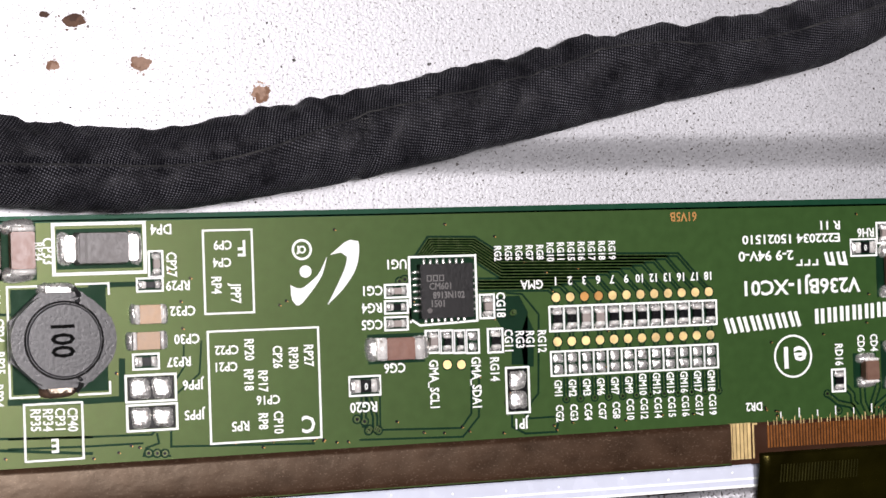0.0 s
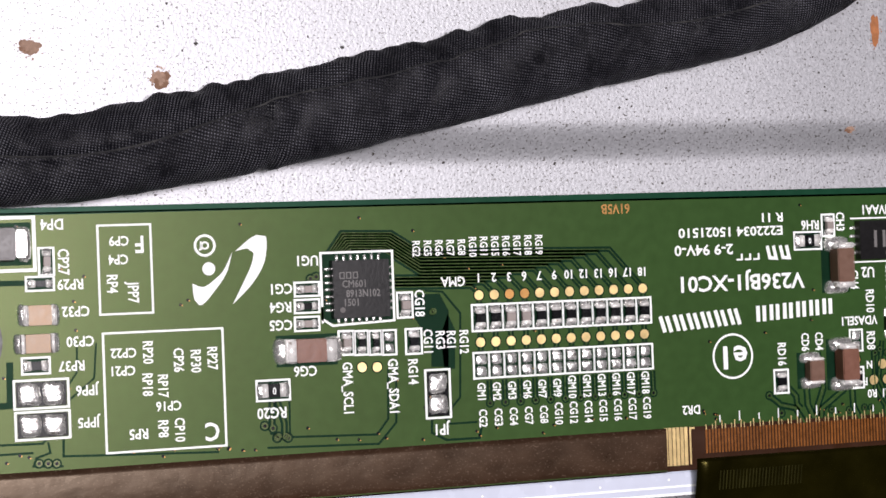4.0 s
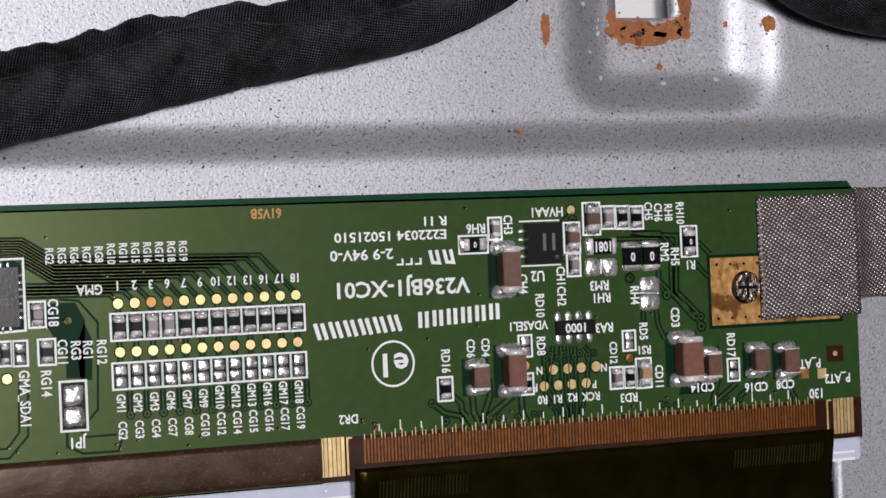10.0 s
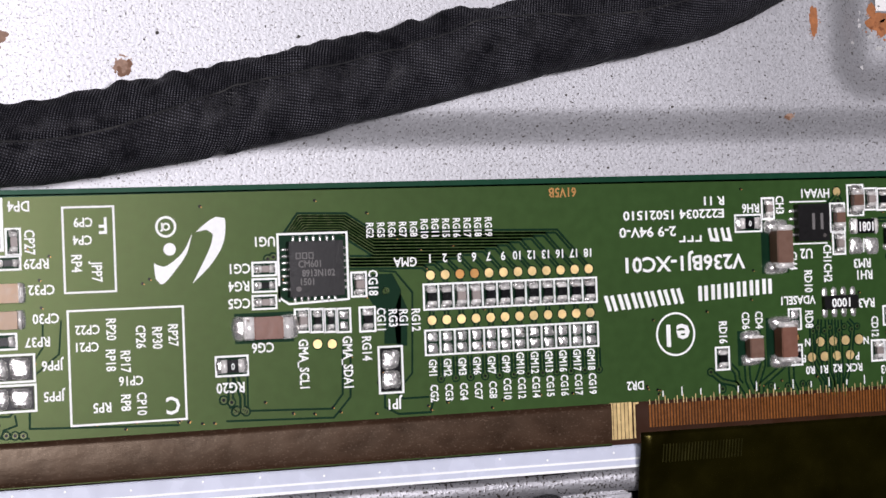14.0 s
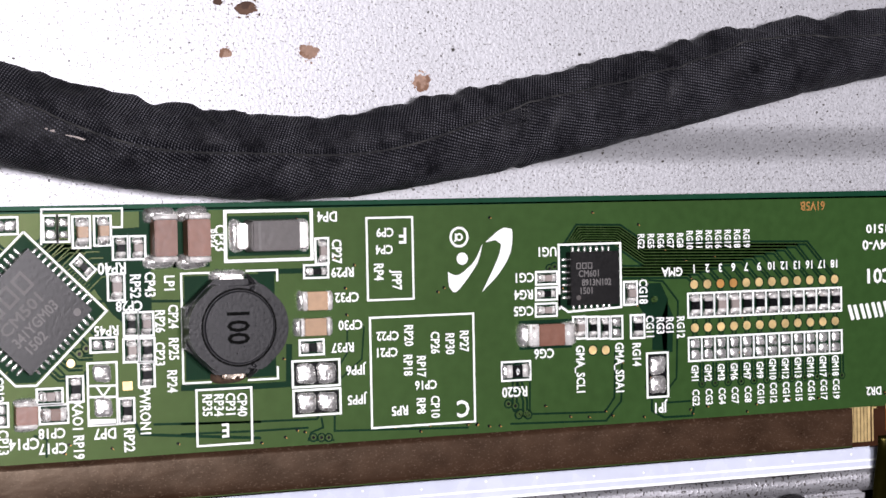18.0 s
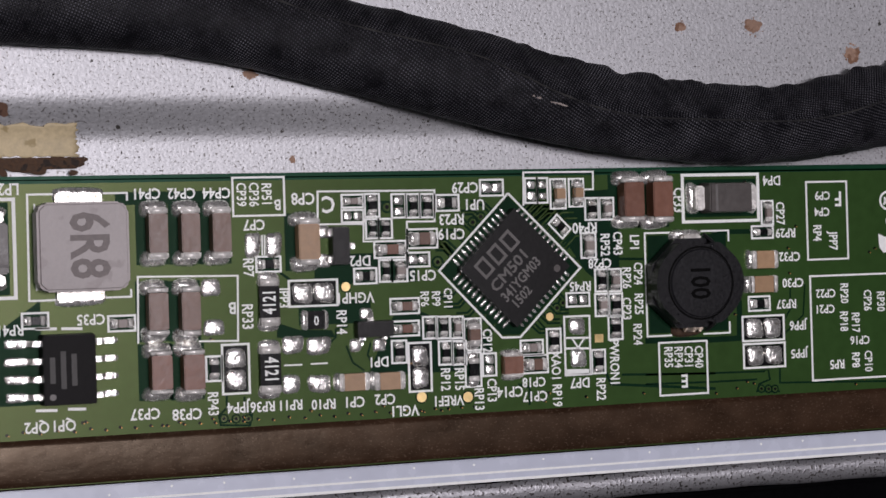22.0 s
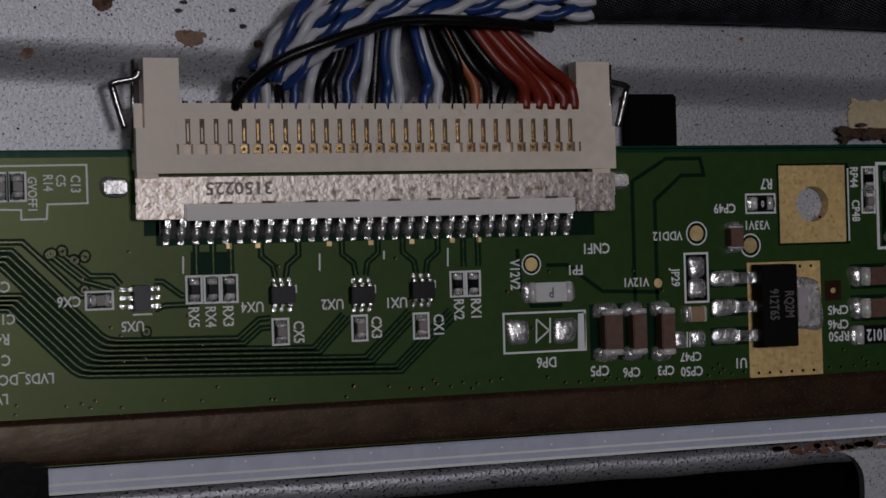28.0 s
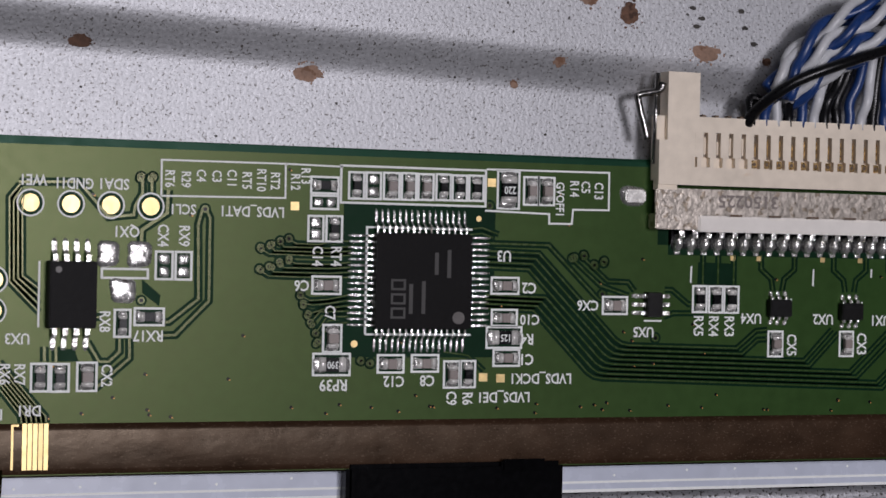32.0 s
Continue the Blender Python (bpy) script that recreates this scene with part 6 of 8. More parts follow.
def film(name, x0, x1, mat, label):
    prof = [(-2.5, 0.055), (-2.9, 0.075), (-3.4, 0.07), (-3.8, 0.0), (-5.4, -0.35), (-8, -0.75), (-14, -1.0)]
    b = bmesh.new()
    n = 40
    rows = []
    for i in range(n + 1):
        x = x0 + (x1 - x0) * i / n
        rows.append([b.verts.new((x, y, z + 0.10 * math.sin(x * 0.55) * min(1, max(0, (-y - 3.8) / 3)))) for y, z in prof])
    for i in range(n):
        for j in range(len(prof) - 1):
            b.faces.new((rows[i][j], rows[i][j + 1], rows[i + 1][j + 1], rows[i + 1][j])).smooth = True
    ob = part(name, b, mat)
    ob.modifiers.new("thickness", "SOLIDIFY").thickness = 0.00006
    return tagged(ob, label, "flex film")


olive = film("flex_film", 31.4, 71.4, "film_olive", "dark olive translucent flex film bonded below the board's gold fingers")
film("flex_film", -190, -173.9, "film_olive", "dark olive flex film bonded at the board's far end")
line = cached(("film_track", 1), lambda b: box(b, -0.05, 0.05, -1.55, 0, 0.0, 0.02))
for x0, n in ((33.3, 26), (62.5, 30)):
    for k in range(n):
        link("film_track", line, "film_line", olive, "", pose((x0 + 0.27 * k) * MM, -3.55 * MM, 0.075 * MM, 12, 0, 0))

# ---- large parts on the board ----
# plated mounting pads with a hole
b = bmesh.new()
n = 48
outer = []
for i in range(n):
    a = math.tau * i / n
    ca, sa = math.cos(a), math.sin(a)
    k = 1 / max(abs(ca), abs(sa))
    outer.append((b.verts.new((2.88 * k * ca, 3.05 * k * sa, 0.03)), b.verts.new((1.4 * ca, 1.4 * sa, 0.03)), b.verts.new((1.4 * ca, 1.4 * sa, -0.95))))
for i in range(n):
    p, q = outer[i], outer[(i + 1) % n]
    b.faces.new((p[0], q[0], q[1], p[1]))
    b.faces.new((p[1], q[1], q[2], p[2]))
bmesh.ops.recalc_face_normals(b, faces=b.faces)
pad = part("mounting_pad", b, "gold_pad", board, "square gold mounting pad with a round hole", at(-80.1, 13.5))
b = bmesh.new()
strokes(b, [(-2.95, -3.12), (2.95, -3.12), (2.95, 3.12), (-2.95, 3.12)], 0.2, 0.0, 0.012, True)
part("track_gap", b, "mask_dark", pad)
b = bmesh.new()
disc(b, 0, 0, 1.9, -1.2, -0.92, 32, 1.7)
tagged(part("mounting_boss", b, "steel", m=at(-80.1, 13.5)), "speckled steel boss of the plate under the mounting hole", "boss")
gap(0.25, (-77.0, 16.7), (-77.0, 10.2))
silk_line(0.12, (-76.95, 16.3), (-76.95, 10.5))
b = bmesh.new()
box(b, -5.75, 5.75, -2.75, 2.75, 0, 0.03)
worn = part("ground_pad", b, "gold_worn", board, "tarnished gold ground pad", at(66.7, 9.45))
b = bmesh.new()
strokes(b, [(-5.9, -2.9), (5.9, -2.9), (5.9, 2.9), (-5.9, 2.9)], 0.25, 0.0, 0.012, True)
part("track_gap", b, "mask_dark", worn)
for k in range(9):
    for s in (-1, 1):
        link("dimple", cached(("dimple", 0.12), lambda q: disc(q, 0, 0, 0.12, 0, 0.036, 10)), "resistor_black", worn, "", at(-5.2 + 1.2 * k, 2.2 * s))
b = bmesh.new()
disc(b, 0, 0, 1.36, 0.0, 0.32, 32, 1.15)
head = thing("screw", 64.0, 9.7, 0.03, 0, "tarnished screw head under the shielding cloth", "screw")
part("head", b, "screw_dark", head)
b = bmesh.new()
box(b, -0.9, 0.9, -0.13, 0.13, 0.3, 0.335)
box(b, -0.13, 0.13, -0.9, 0.9, 0.3, 0.337)
part("slot", b, "resistor_black", head)

# power regulator on its gold field
b = bmesh.new()
box(b, -3.15, 3.15, -4.55, 4.55, 0, 0.03)
field = part("heat_pad", b, "gold_pad", board, "plain gold heat-sink field", at(-82.75, 4.45))
for k in range(6):
    for y in (-4.1, 4.15):
        if y < 0 or k > 2:
            link("dimple", cached(("dimple", 0.12), lambda q: disc(q, 0, 0, 0.12, 0, 0.036, 10)), "resistor_black", field, "", at(-2.4 + 0.95 * k, y))
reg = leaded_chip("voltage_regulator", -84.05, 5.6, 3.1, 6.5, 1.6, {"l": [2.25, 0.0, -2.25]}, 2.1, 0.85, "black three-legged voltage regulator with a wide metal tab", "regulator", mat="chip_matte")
b = bmesh.new()
box(b, 1.5, 4.1, -1.7, 1.6, 0.06, 0.5, 0.1)
part("tab", b, "tin_smooth", reg)
# raised tab centre; a brown-grey reflection is put into its colour
b = bmesh.new()
box(b, 2.05, 3.0, -1.4, 1.35, 0.5, 0.62, 0.06)
part("tab_ridge", b, "ferrite_grey", reg)
b = bmesh.new()
blob(b, 3.0, 0, 1.5, 2.05, 0.12, 0.03, 4, 24, 4, 6)
part("solder_joint", b, "solder", reg)
words("RQ2M", 0.75, 0.1, 0.75, -90, "chip_print", reg, 1.605, 0.9, "marking")
words("912T65", -0.55, 0.1, 0.75, -90, "chip_print", reg, 1.605, 0.9, "marking")
for y in (7.85, 5.6, 3.35):
    bare((-89.1, y + 0.7), (-85.9, y + 0.7), (-85.9, y - 0.7), (-89.1, y - 0.7))
    solder_pad(-87.9, y, 1.9, 1.15, 0.22)

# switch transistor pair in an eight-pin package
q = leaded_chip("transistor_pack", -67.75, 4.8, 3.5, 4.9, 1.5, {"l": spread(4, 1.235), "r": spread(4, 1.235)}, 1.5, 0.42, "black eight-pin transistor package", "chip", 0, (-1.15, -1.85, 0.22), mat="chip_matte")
for k in spread(4, 1.235):
    solder_pad(-71.0, 4.8 + k, 1.3, 0.6, 0.2)
for i, w in enumerate((2.2, 2.6, 1.8)):
    b = bmesh.new()
    box(b, 0.1 - 0.7 * i, 0.45 - 0.7 * i, -w / 2, w / 2, 1.5, 1.506)
    part("marking", b, "chip_print_faint", q)

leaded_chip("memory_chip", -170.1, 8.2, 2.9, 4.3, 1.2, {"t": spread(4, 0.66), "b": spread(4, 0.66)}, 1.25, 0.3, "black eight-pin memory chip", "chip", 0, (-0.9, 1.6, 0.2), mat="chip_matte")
silk_line(0.12, (-171.95, 10.3), (-171.95, 6.1))


def maker_bars(parent, x, y, s, turn, z, mat="chip_print"):
    """The chip maker's name as three plain blocks."""
    for k in range(3):
        b = bmesh.new()
        strokes(b, [(-0.3 * s, -0.42 * s), (0.3 * s, -0.42 * s), (0.3 * s, 0.42 * s), (-0.3 * s, 0.42 * s)], 0.15 * s, 0, 0.006, True)
        c, d = math.cos(radians(turn)), math.sin(radians(turn))
        part("marking", b, mat, parent, "", at(x + (k - 1) * 0.95 * s * c, y + (k - 1) * 0.95 * s * d, z, turn))


bare((-153.0, 14.6), (-142.7, 14.6), (-142.7, 4.2), (-153.0, 4.2))
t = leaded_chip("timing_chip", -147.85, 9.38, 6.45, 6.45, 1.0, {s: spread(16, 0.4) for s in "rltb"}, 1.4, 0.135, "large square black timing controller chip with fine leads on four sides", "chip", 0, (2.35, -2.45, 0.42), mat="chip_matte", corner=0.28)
maker_bars(t, -1.75, -1.2, 1.0, 90, 1.002, "chip_print_faint")
for i, (w, y0) in enumerate(((2.0, -1.2), (2.2, -1.1), (1.5, 1.2), (1.9, 1.2))):
    b = bmesh.new()
    box(b, -0.9 + 0.85 * i - 0.13, -0.9 + 0.85 * i + 0.13, y0 - w / 2, y0 + w / 2, 1.0, 1.006)
    part("marking", b, "chip_print_faint", t)
silk_line(0.14, (-151.45, 5.75), (-151.45, 12.95), (-144.3, 12.95))
silk_line(0.14, (-151.45, 5.75), (-144.3, 5.75))

silk_line(0.16, (-36.1, 16.4), (-30.62, 10.62), (-35.45, 5.52), (-36.85, 5.55), (-41.5, 10.72), (-36.1, 16.4))
b = bmesh.new()
prism(b, [(-41.3, 10.72), (-36.85, 5.75), (-35.5, 5.72), (-30.8, 10.62), (-36.1, 16.2)], 0, 0.009)
part("bare_field", b, "mask_dark", board)
p = flat_chip("power_chip", -35.98, 10.78, 6.35, 6.35, 0.85, {s: spread(12, 0.47) for s in "rltb"}, "large square black power controller chip set diagonally in a white outline", 45, (0.75, 0.26), dot=(2.3, -2.5, 0.28))
maker_bars(p, -0.25, 1.75, 1.45, 0, 0.852)
words("CM501", -0.45, 0.2, 0.86, 0, "chip_print", p, 0.855, 1.35, "marking")
words("341YGM03", -0.35, -0.9, 0.78, 0, "chip_print", p, 0.855, 1.0, "marking")
words("1502", -1.3, -1.85, 0.74, 0, "chip_print", p, 0.855, 1.1, "marking")

silk_line(0.16, (3.4, 9.3), (3.4, 14.4), (8.55, 14.4), (8.55, 9.3), (4.1, 9.1), (3.4, 9.6), (3.4, 10.5))
b = bmesh.new()
box(b, 3.5, 8.45, 9.3, 14.3, 0, 0.009)
part("bare_field", b, "mask_dark", board)
g = flat_chip("gamma_chip", 6.05, 11.72, 4.05, 4.2, 0.75, {s: spread(7, 0.5) for s in "rltb"}, "square black gamma reference chip in a white outline", 0, (0.55, 0.24), dot=(-1.4, -1.5, 0.2))
maker_bars(g, -0.9, 1.0, 0.5, 0, 0.752)
words("CM601", -0.5, 0.35, 0.52, 0, "chip_print", g, 0.755, 1.0, "marking")
words("8913N102", 0.1, -0.35, 0.52, 0, "chip_print", g, 0.755, 0.95, "marking")
words("1501", -0.75, -1.0, 0.52, 0, "chip_print", g, 0.755, 1.0, "marking")

u = flat_chip("amplifier_chip", 46.75, 14.0, 2.8, 3.1, 0.8, {"l": spread(4, 0.66), "r": spread(4, 0.66)}, "small black amplifier chip between white printed lines", 0, (0.6, 0.3), dot=(0.9, -1.1, 0.16))
silk_line(0.12, (45.0, 15.75), (48.3, 15.75))
silk_line(0.12, (45.0, 12.25), (48.3, 12.25))
for i in range(2):
    b = bmesh.new()
    box(b, 0.55 - 0.75 * i, 0.8 - 0.75 * i, -0.6, 0.75, 0.8, 0.806)
    part("marking", b, "chip_print", u)

ra = flat_chip("resistor_array", 49.15, 7.25, 3.1, 1.15, 0.5, {"t": spread(4, 0.86), "b": spread(4, 0.86)}, "black resistor array with eight soldered ends marked 1000", 0, (0.9, 0.55))
words("1000", 0, 0, 0.72, 180, "silk", ra, 0.505, 1.1, "marking")


def small_transistor(x, y, w, h, tall, pins, label, turn=0):
    return leaded_chip("small_transistor", x, y, w, h, tall, pins, 0.6, 0.42, label, "transistor", turn)


small_transistor(-48.9, 12.8, 1.3, 2.8, 1.0, {"l": [0.95, -0.95], "r": [0.0]}, "small black three-legged diode package")
solder_pad(-50.0, 13.85, 1.0, 0.9, 0.3)
solder_pad(-50.0, 11.75, 1.0, 0.9, 0.3)
small_transistor(-46.55, 6.65, 2.7, 1.25, 0.9, {"t": [-0.25], "b": [-0.9, 0.75]}, "small black three-legged diode package")
solder_pad(-46.95, 7.75, 0.9, 0.8, 0.3)
solder_pad(-47.8, 5.5, 0.8, 0.9, 0.3)
solder_pad(-46.1, 5.45, 0.8, 0.9, 0.3)
for x, y in ((-121.8, 7.8), (-116.15, 7.6), (-111.75, 7.78)):
    leaded_chip("filter_chip", x, y, 1.75, 1.3, 0.7, {"t": spread(3, 0.55), "b": spread(3, 0.55)}, 0.55, 0.24, "tiny black six-legged line filter chip", "chip")
    silk_line(0.12, (x + 1.05, y + 0.7), (x + 1.05, y + 0.1))
leaded_chip("filter_chip", -131.4, 7.95, 1.2, 1.8, 0.75, {"l": spread(3, 0.6), "r": spread(3, 0.6)}, 0.75, 0.28, "tiny black six-legged line filter chip", "chip")
silk_line(0.12, (-131.9, 6.8), (-130.6, 6.8))

# rectifier diodes in printed frames
for name, x, y, turn, w, h in (("rectifier_diode", -19.05, 15.72, 0, 6.3, 3.65), ("rectifier_diode", -72.6, 13.25, 90, 6.8, 3.5)):
    if turn:
        silk_box(x, y, h, w, None, 0.24)
    else:
        silk_box(x, y, w, h, None, 0.24)
    d = thing(name, x, y, 0, turn, "dark grey rectifier diode with wide tinned ends", "diode")
    b = bmesh.new()
    box(b, -w / 2 + 0.2, w / 2 - 0.2, -h / 2 + 0.35, h / 2 - 0.35, 0, 0.009)
    part("bare_field", b, "mask_dark", d)
    b = bmesh.new()
    box(b, -1.85, 1.85, -1.2, 1.2, 0.15, 1.75, 0.1, 0.12)
    part("body", b, "diode_grey", d)
    b = bmesh.new()
    box(b, -1.3, -1.1, -1.06, 1.06, 1.74, 1.756)
    part("polarity_band", b, "chip_print", d)
    for s in (0, 180):
        b = bmesh.new()
        box(b, 1.8, 2.55, -0.95, 0.95, 0.1, 1.05, 0.12)
        lead = part("terminal", b, "end_cap", d, "", pose(0, 0, 0, 0, 0, s))
        b = bmesh.new()
        blob(b, 2.4, 0, 0.55, 1.25, 0.5, 0, 3, 16, 4, 4)
        part("solder_joint", b, "solder", lead)

# black drum inductor
silk_line(0.14, (-20.8, 13.15), (-18.5, 13.15), (-18.5, 12.3))
silk_line(0.14, (-23.2, 13.1), (-25.4, 13.1), (-25.4, 5.1), (-23.4, 5.1))
silk_line(0.14, (-20.8, 5.1), (-18.6, 5.1), (-18.6, 6.0))
bare((-25.2, 12.9), (-18.7, 12.9), (-18.7, 5.3), (-25.2, 5.3))
ind = thing("drum_inductor", -22.0, 9.15, 0, 0, "round black drum inductor marked 100 on an octagonal base", "inductor")
b = bmesh.new()
prism(b, [(3.75 * math.cos(a), 3.75 * math.sin(a)) for a in [math.tau * (i + 0.5) / 8 for i in range(8)]], 0.25, 1.2)
part("base", b, "ferrite_grey_dark", ind)
b = bmesh.new()
lobes = []
for i in range(96):
    a = math.tau * i / 96
    r = 3.55 - 0.55 * math.exp(-(((abs(math.sin(a)) - 1.0) / 0.07) ** 2)) - 0.12 * abs(math.sin(2 * a)) ** 8
    lobes.append((r * math.cos(a), r * math.sin(a)))
prism(b, lobes, 1.1, 2.2)
part("shell", b, "ferrite_grey_dark", ind)
# groove round the core: its shade painted as a flat black ring
b = bmesh.new()
ring(b, 0, 0, 2.72, 2.86, 2.19, 2.215, 64)
part("rim_groove", b, "foam_black", ind)
b = bmesh.new()
disc(b, 0, 0, 2.66, 2.1, 2.3, 64)
disc(b, 0, 0, 2.66, 2.3, 2.38, 64, 2.56)
part("core", b, "ferrite_grey_dark", ind, "black ferrite core")
words("100", -0.2, 0.1, 1.55, -90, "foam_black", ind, 2.387, 1.0, "marking")
for s in (1, -1):
    b = bmesh.new()
    box(b, -0.95, 0.75, min(s * 3.0, s * 3.8), max(s * 3.0, s * 3.8), 0.05, 1.15, 0.15)
    clip = part("terminal", b, "tin_smooth" if s > 0 else "screw_dark", ind)
    b = bmesh.new()
    blob(b, -0.2, s * 3.7, 1.3, 0.5, 0.6, 0, 5, 20, 4, 3)
    part("solder_joint", b, "solder" if s > 0 else "glue_brown", clip, "" if s > 0 else "brown burnt flux on the joint")
    b = bmesh.new()
    tube(b, smooth_line([Vector((1.0, s * 3.75, 0.9)), Vector((1.2, s * 3.1, 1.9)), Vector((0.9, s * 2.7, 2.25))], 0.2), lambda i, t: (0.14, 0.14), 8)
    part("winding_end", b, "ferrite_black", clip)

# square moulded power inductor
silk_line(0.14, (-66.9, 16.95), (-69.95, 16.95), (-70.0, 9.6), (-66.9, 9.6))
silk_line(0.14, (-65.0, 16.95), (-63.4, 16.95), (-63.4, 16.4))
silk_line(0.14, (-65.0, 9.65), (-63.3, 9.65), (-63.3, 10.2))
ind = thing("power_inductor", -66.7, 13.25, 0, 0, "square grey moulded power inductor marked 6R8", "inductor")
b = bmesh.new()
prism(b, [(sx * (3.0 - c), sy * (3.08 - d)) for sx, sy, c, d in ((-1, -1, 0.5, 0), (1, -1, 0.5, 0), (1, -1, 0, 0.5), (1, 1, 0, 0.5), (1, 1, 0.5, 0), (-1, 1, 0.5, 0), (-1, 1, 0, 0.5), (-1, -1, 0, 0.5))], 0.15, 1.95)
bmesh.ops.bevel(b, geom=b.edges[:], offset=0.2, segments=3, affect="EDGES", clamp_overlap=True)
part("body", b, "ferrite_grey", ind)
words("6R8", 0.25, 0.1, 2.5, -90, "grey_print", ind, 1.955, 1.0, "marking")
for s in (1, -1):
    b = bmesh.new()
    box(b, -1.55, 1.55, min(s * 2.9, s * 3.75), max(s * 2.9, s * 3.75), 0.03, 0.55, 0.1)
    lead = part("terminal", b, "tin_smooth", ind)
    b = bmesh.new()
    blob(b, 0, s * 3.65, 1.75, 0.5, 0.4, 0, 6, 18, 4, 4)
    part("solder_joint", b, "solder", lead)

# the one resistor set askew beside the power chip
chip("res", -32.15, 13.8, 1.6, 1.0, "h", 0.36, turn=-45)

# ---- the signal connector: socket on the board, plug, wires ----
sock = thing("connector_socket", -114.2, 14.7, 0, 0, "thirty-pin signal socket with a steel shield", "connector")
b = bmesh.new()
box(b, -15.6, 15.6, -1.35, 1.25, 0.05, 1.0)
part("insulator", b, "socket_white", sock, "white plastic insulator")
b = bmesh.new()
box(b, -17.3, 17.3, -0.35, 1.5, 1.0, 1.32, 0.08)
box(b, -17.3, -14.15, -1.4, -0.3, 0.1, 1.30, 0.08)
box(b, 14.25, 17.25, -1.4, -0.3, 0.1, 1.30, 0.08)
part("shield", b, "shield_steel", sock, "scuffed steel shield stamped with a number")
for k in range(9):
    b = bmesh.new()
    box(b, -0.45, 0.45, -0.46, -0.3, 1.28, 1.345)
    part("shield_notch", b, "slot_shade", sock, "", at(-11.3 + 2.95 * k, 0.06))
b = bmesh.new()
box(b, -14.05, 14.15, -1.52, -0.4, 0.7, 1.22, 0.1)
part("front_bar", b, "socket_white", sock, "white plastic front bar")
words("3150225", -10.4, 0.72, 0.88, 180, "ceramic_grey", sock, 1.325, 1.3, "marking")
bare((-130.2, 13.4), (-98.3, 13.4), (-98.3, 11.5), (-130.2, 11.5))
# black strip paints burnt flux and the shade between the pins
b = bmesh.new()
box(b, -15.5, 14.4, -2.75, -1.2, 0.0, 0.02)
part("flux_residue", b, "resistor_black", sock, "dark strip for burnt flux and shade between the soldered pins")
pin = cached(("contact_pin", 1), lambda q: gull_pin(q, 1.85, 0.4, 0.75))
drop = cached(("solder_joint", "c"), lambda q: blob(q, 1.05, 0, 0.68, 0.33, 0.62, 0.0, 3, 14, 4, 2.2))
for k in range(30):
    o = link("contact_pin", pin, "tin", sock, "", at(-15.1 + k * 0.9995, -1.3, 0, -90))
    link("solder_joint", drop, "solder", o)
for x in (-18.4, 18.05):
    b = bmesh.new()
    box(b, x - 0.75, x + 0.75, 0.45, 1.35, 0.02, 0.55, 0.12)
    tab = part("anchor_tab", b, "end_cap", sock)
    b = bmesh.new()
    blob(b, x, 0.9, 0.95, 0.75, 0.35, 0, 2, 16, 4, 3)
    part("solder_joint", b, "solder", tab)
for k in (4, 6, 11, 14, 17, 20, 22):
    gold_square(-129.3 + k, 11.35, 0.35, 0.35, "gold")

PX0, PXP = -127.9, 0.951
plug = thing("connector_plug", -114.1, 16.7, 0, 0, "ivory plastic cable plug with long ears and open contact slots", "connector")
b = bmesh.new()


def slab(x0, x1, y0, y1, z0, z1):
    box(b, x0 + 114.1, x1 + 114.1, y0 - 16.7, y1 - 16.7, z0, z1)


slab(-131.35, -96.8, 16.75, 21.3, 0.25, 1.05)
slab(-131.35, -96.8, 16.45, 17.75, 1.05, 1.5)
slab(-128.69, -99.53, 20.2, 21.3, 1.05, 1.5)
slab(-131.35, -128.69, 17.75, 19.6, 1.05, 1.5)
slab(-99.53, -96.8, 17.75, 19.6, 1.05, 1.5)
slab(-130.75, -128.69, 19.6, 24.4, 1.05, 1.5)
slab(-128.69, -128.4, 21.3, 24.4, 1.05, 1.5)
slab(-130.75, -128.4, 21.3, 24.4, 0.25, 1.05)
slab(-99.53, -97.15, 19.6, 24.45, 1.05, 1.5)
slab(-99.75, -99.53, 21.3, 24.45, 1.05, 1.5)
slab(-99.75, -97.15, 21.3, 24.45, 0.25, 1.05)
slab(-131.3, -129.9, 16.1, 16.75, 0.6, 1.34)
slab(-98.6, -97.2, 16.1, 16.75, 0.6, 1.34)
for k in range(31):
    x = PX0 + PXP * (k - 0.5)
    slab(x - 0.31, x + 0.31, 18.45, 20.2, 1.05, 1.5)
    slab(x - 0.15, x + 0.15, 17.75, 18.45, 1.05, 1.5)
part("housing", b, "plug_ivory", plug)
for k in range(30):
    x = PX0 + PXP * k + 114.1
    # dark floor colour paints the shade inside each slot
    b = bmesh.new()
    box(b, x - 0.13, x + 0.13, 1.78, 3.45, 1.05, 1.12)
    part("slot_floor", b, "slot_shade", plug)
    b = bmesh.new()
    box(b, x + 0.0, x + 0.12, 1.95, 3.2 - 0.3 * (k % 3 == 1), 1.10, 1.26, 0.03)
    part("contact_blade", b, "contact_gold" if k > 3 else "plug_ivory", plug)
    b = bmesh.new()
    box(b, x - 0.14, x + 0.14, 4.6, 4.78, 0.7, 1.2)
    part("wire_notch", b, "slot_shade", plug)
    if k >= 4 and k not in (20, 24):
        b = bmesh.new()
        box(b, x - 0.24, x + 0.24, 1.12, 1.68, 1.05, 1.3, 0.06)
        c = part("contact", b, "contact_gold", plug)
        b = bmesh.new()
        disc(b, x, 1.4, 0.13, 1.29, 1.31, 10)
        part("contact_dimple", b, "slot_shade", c)
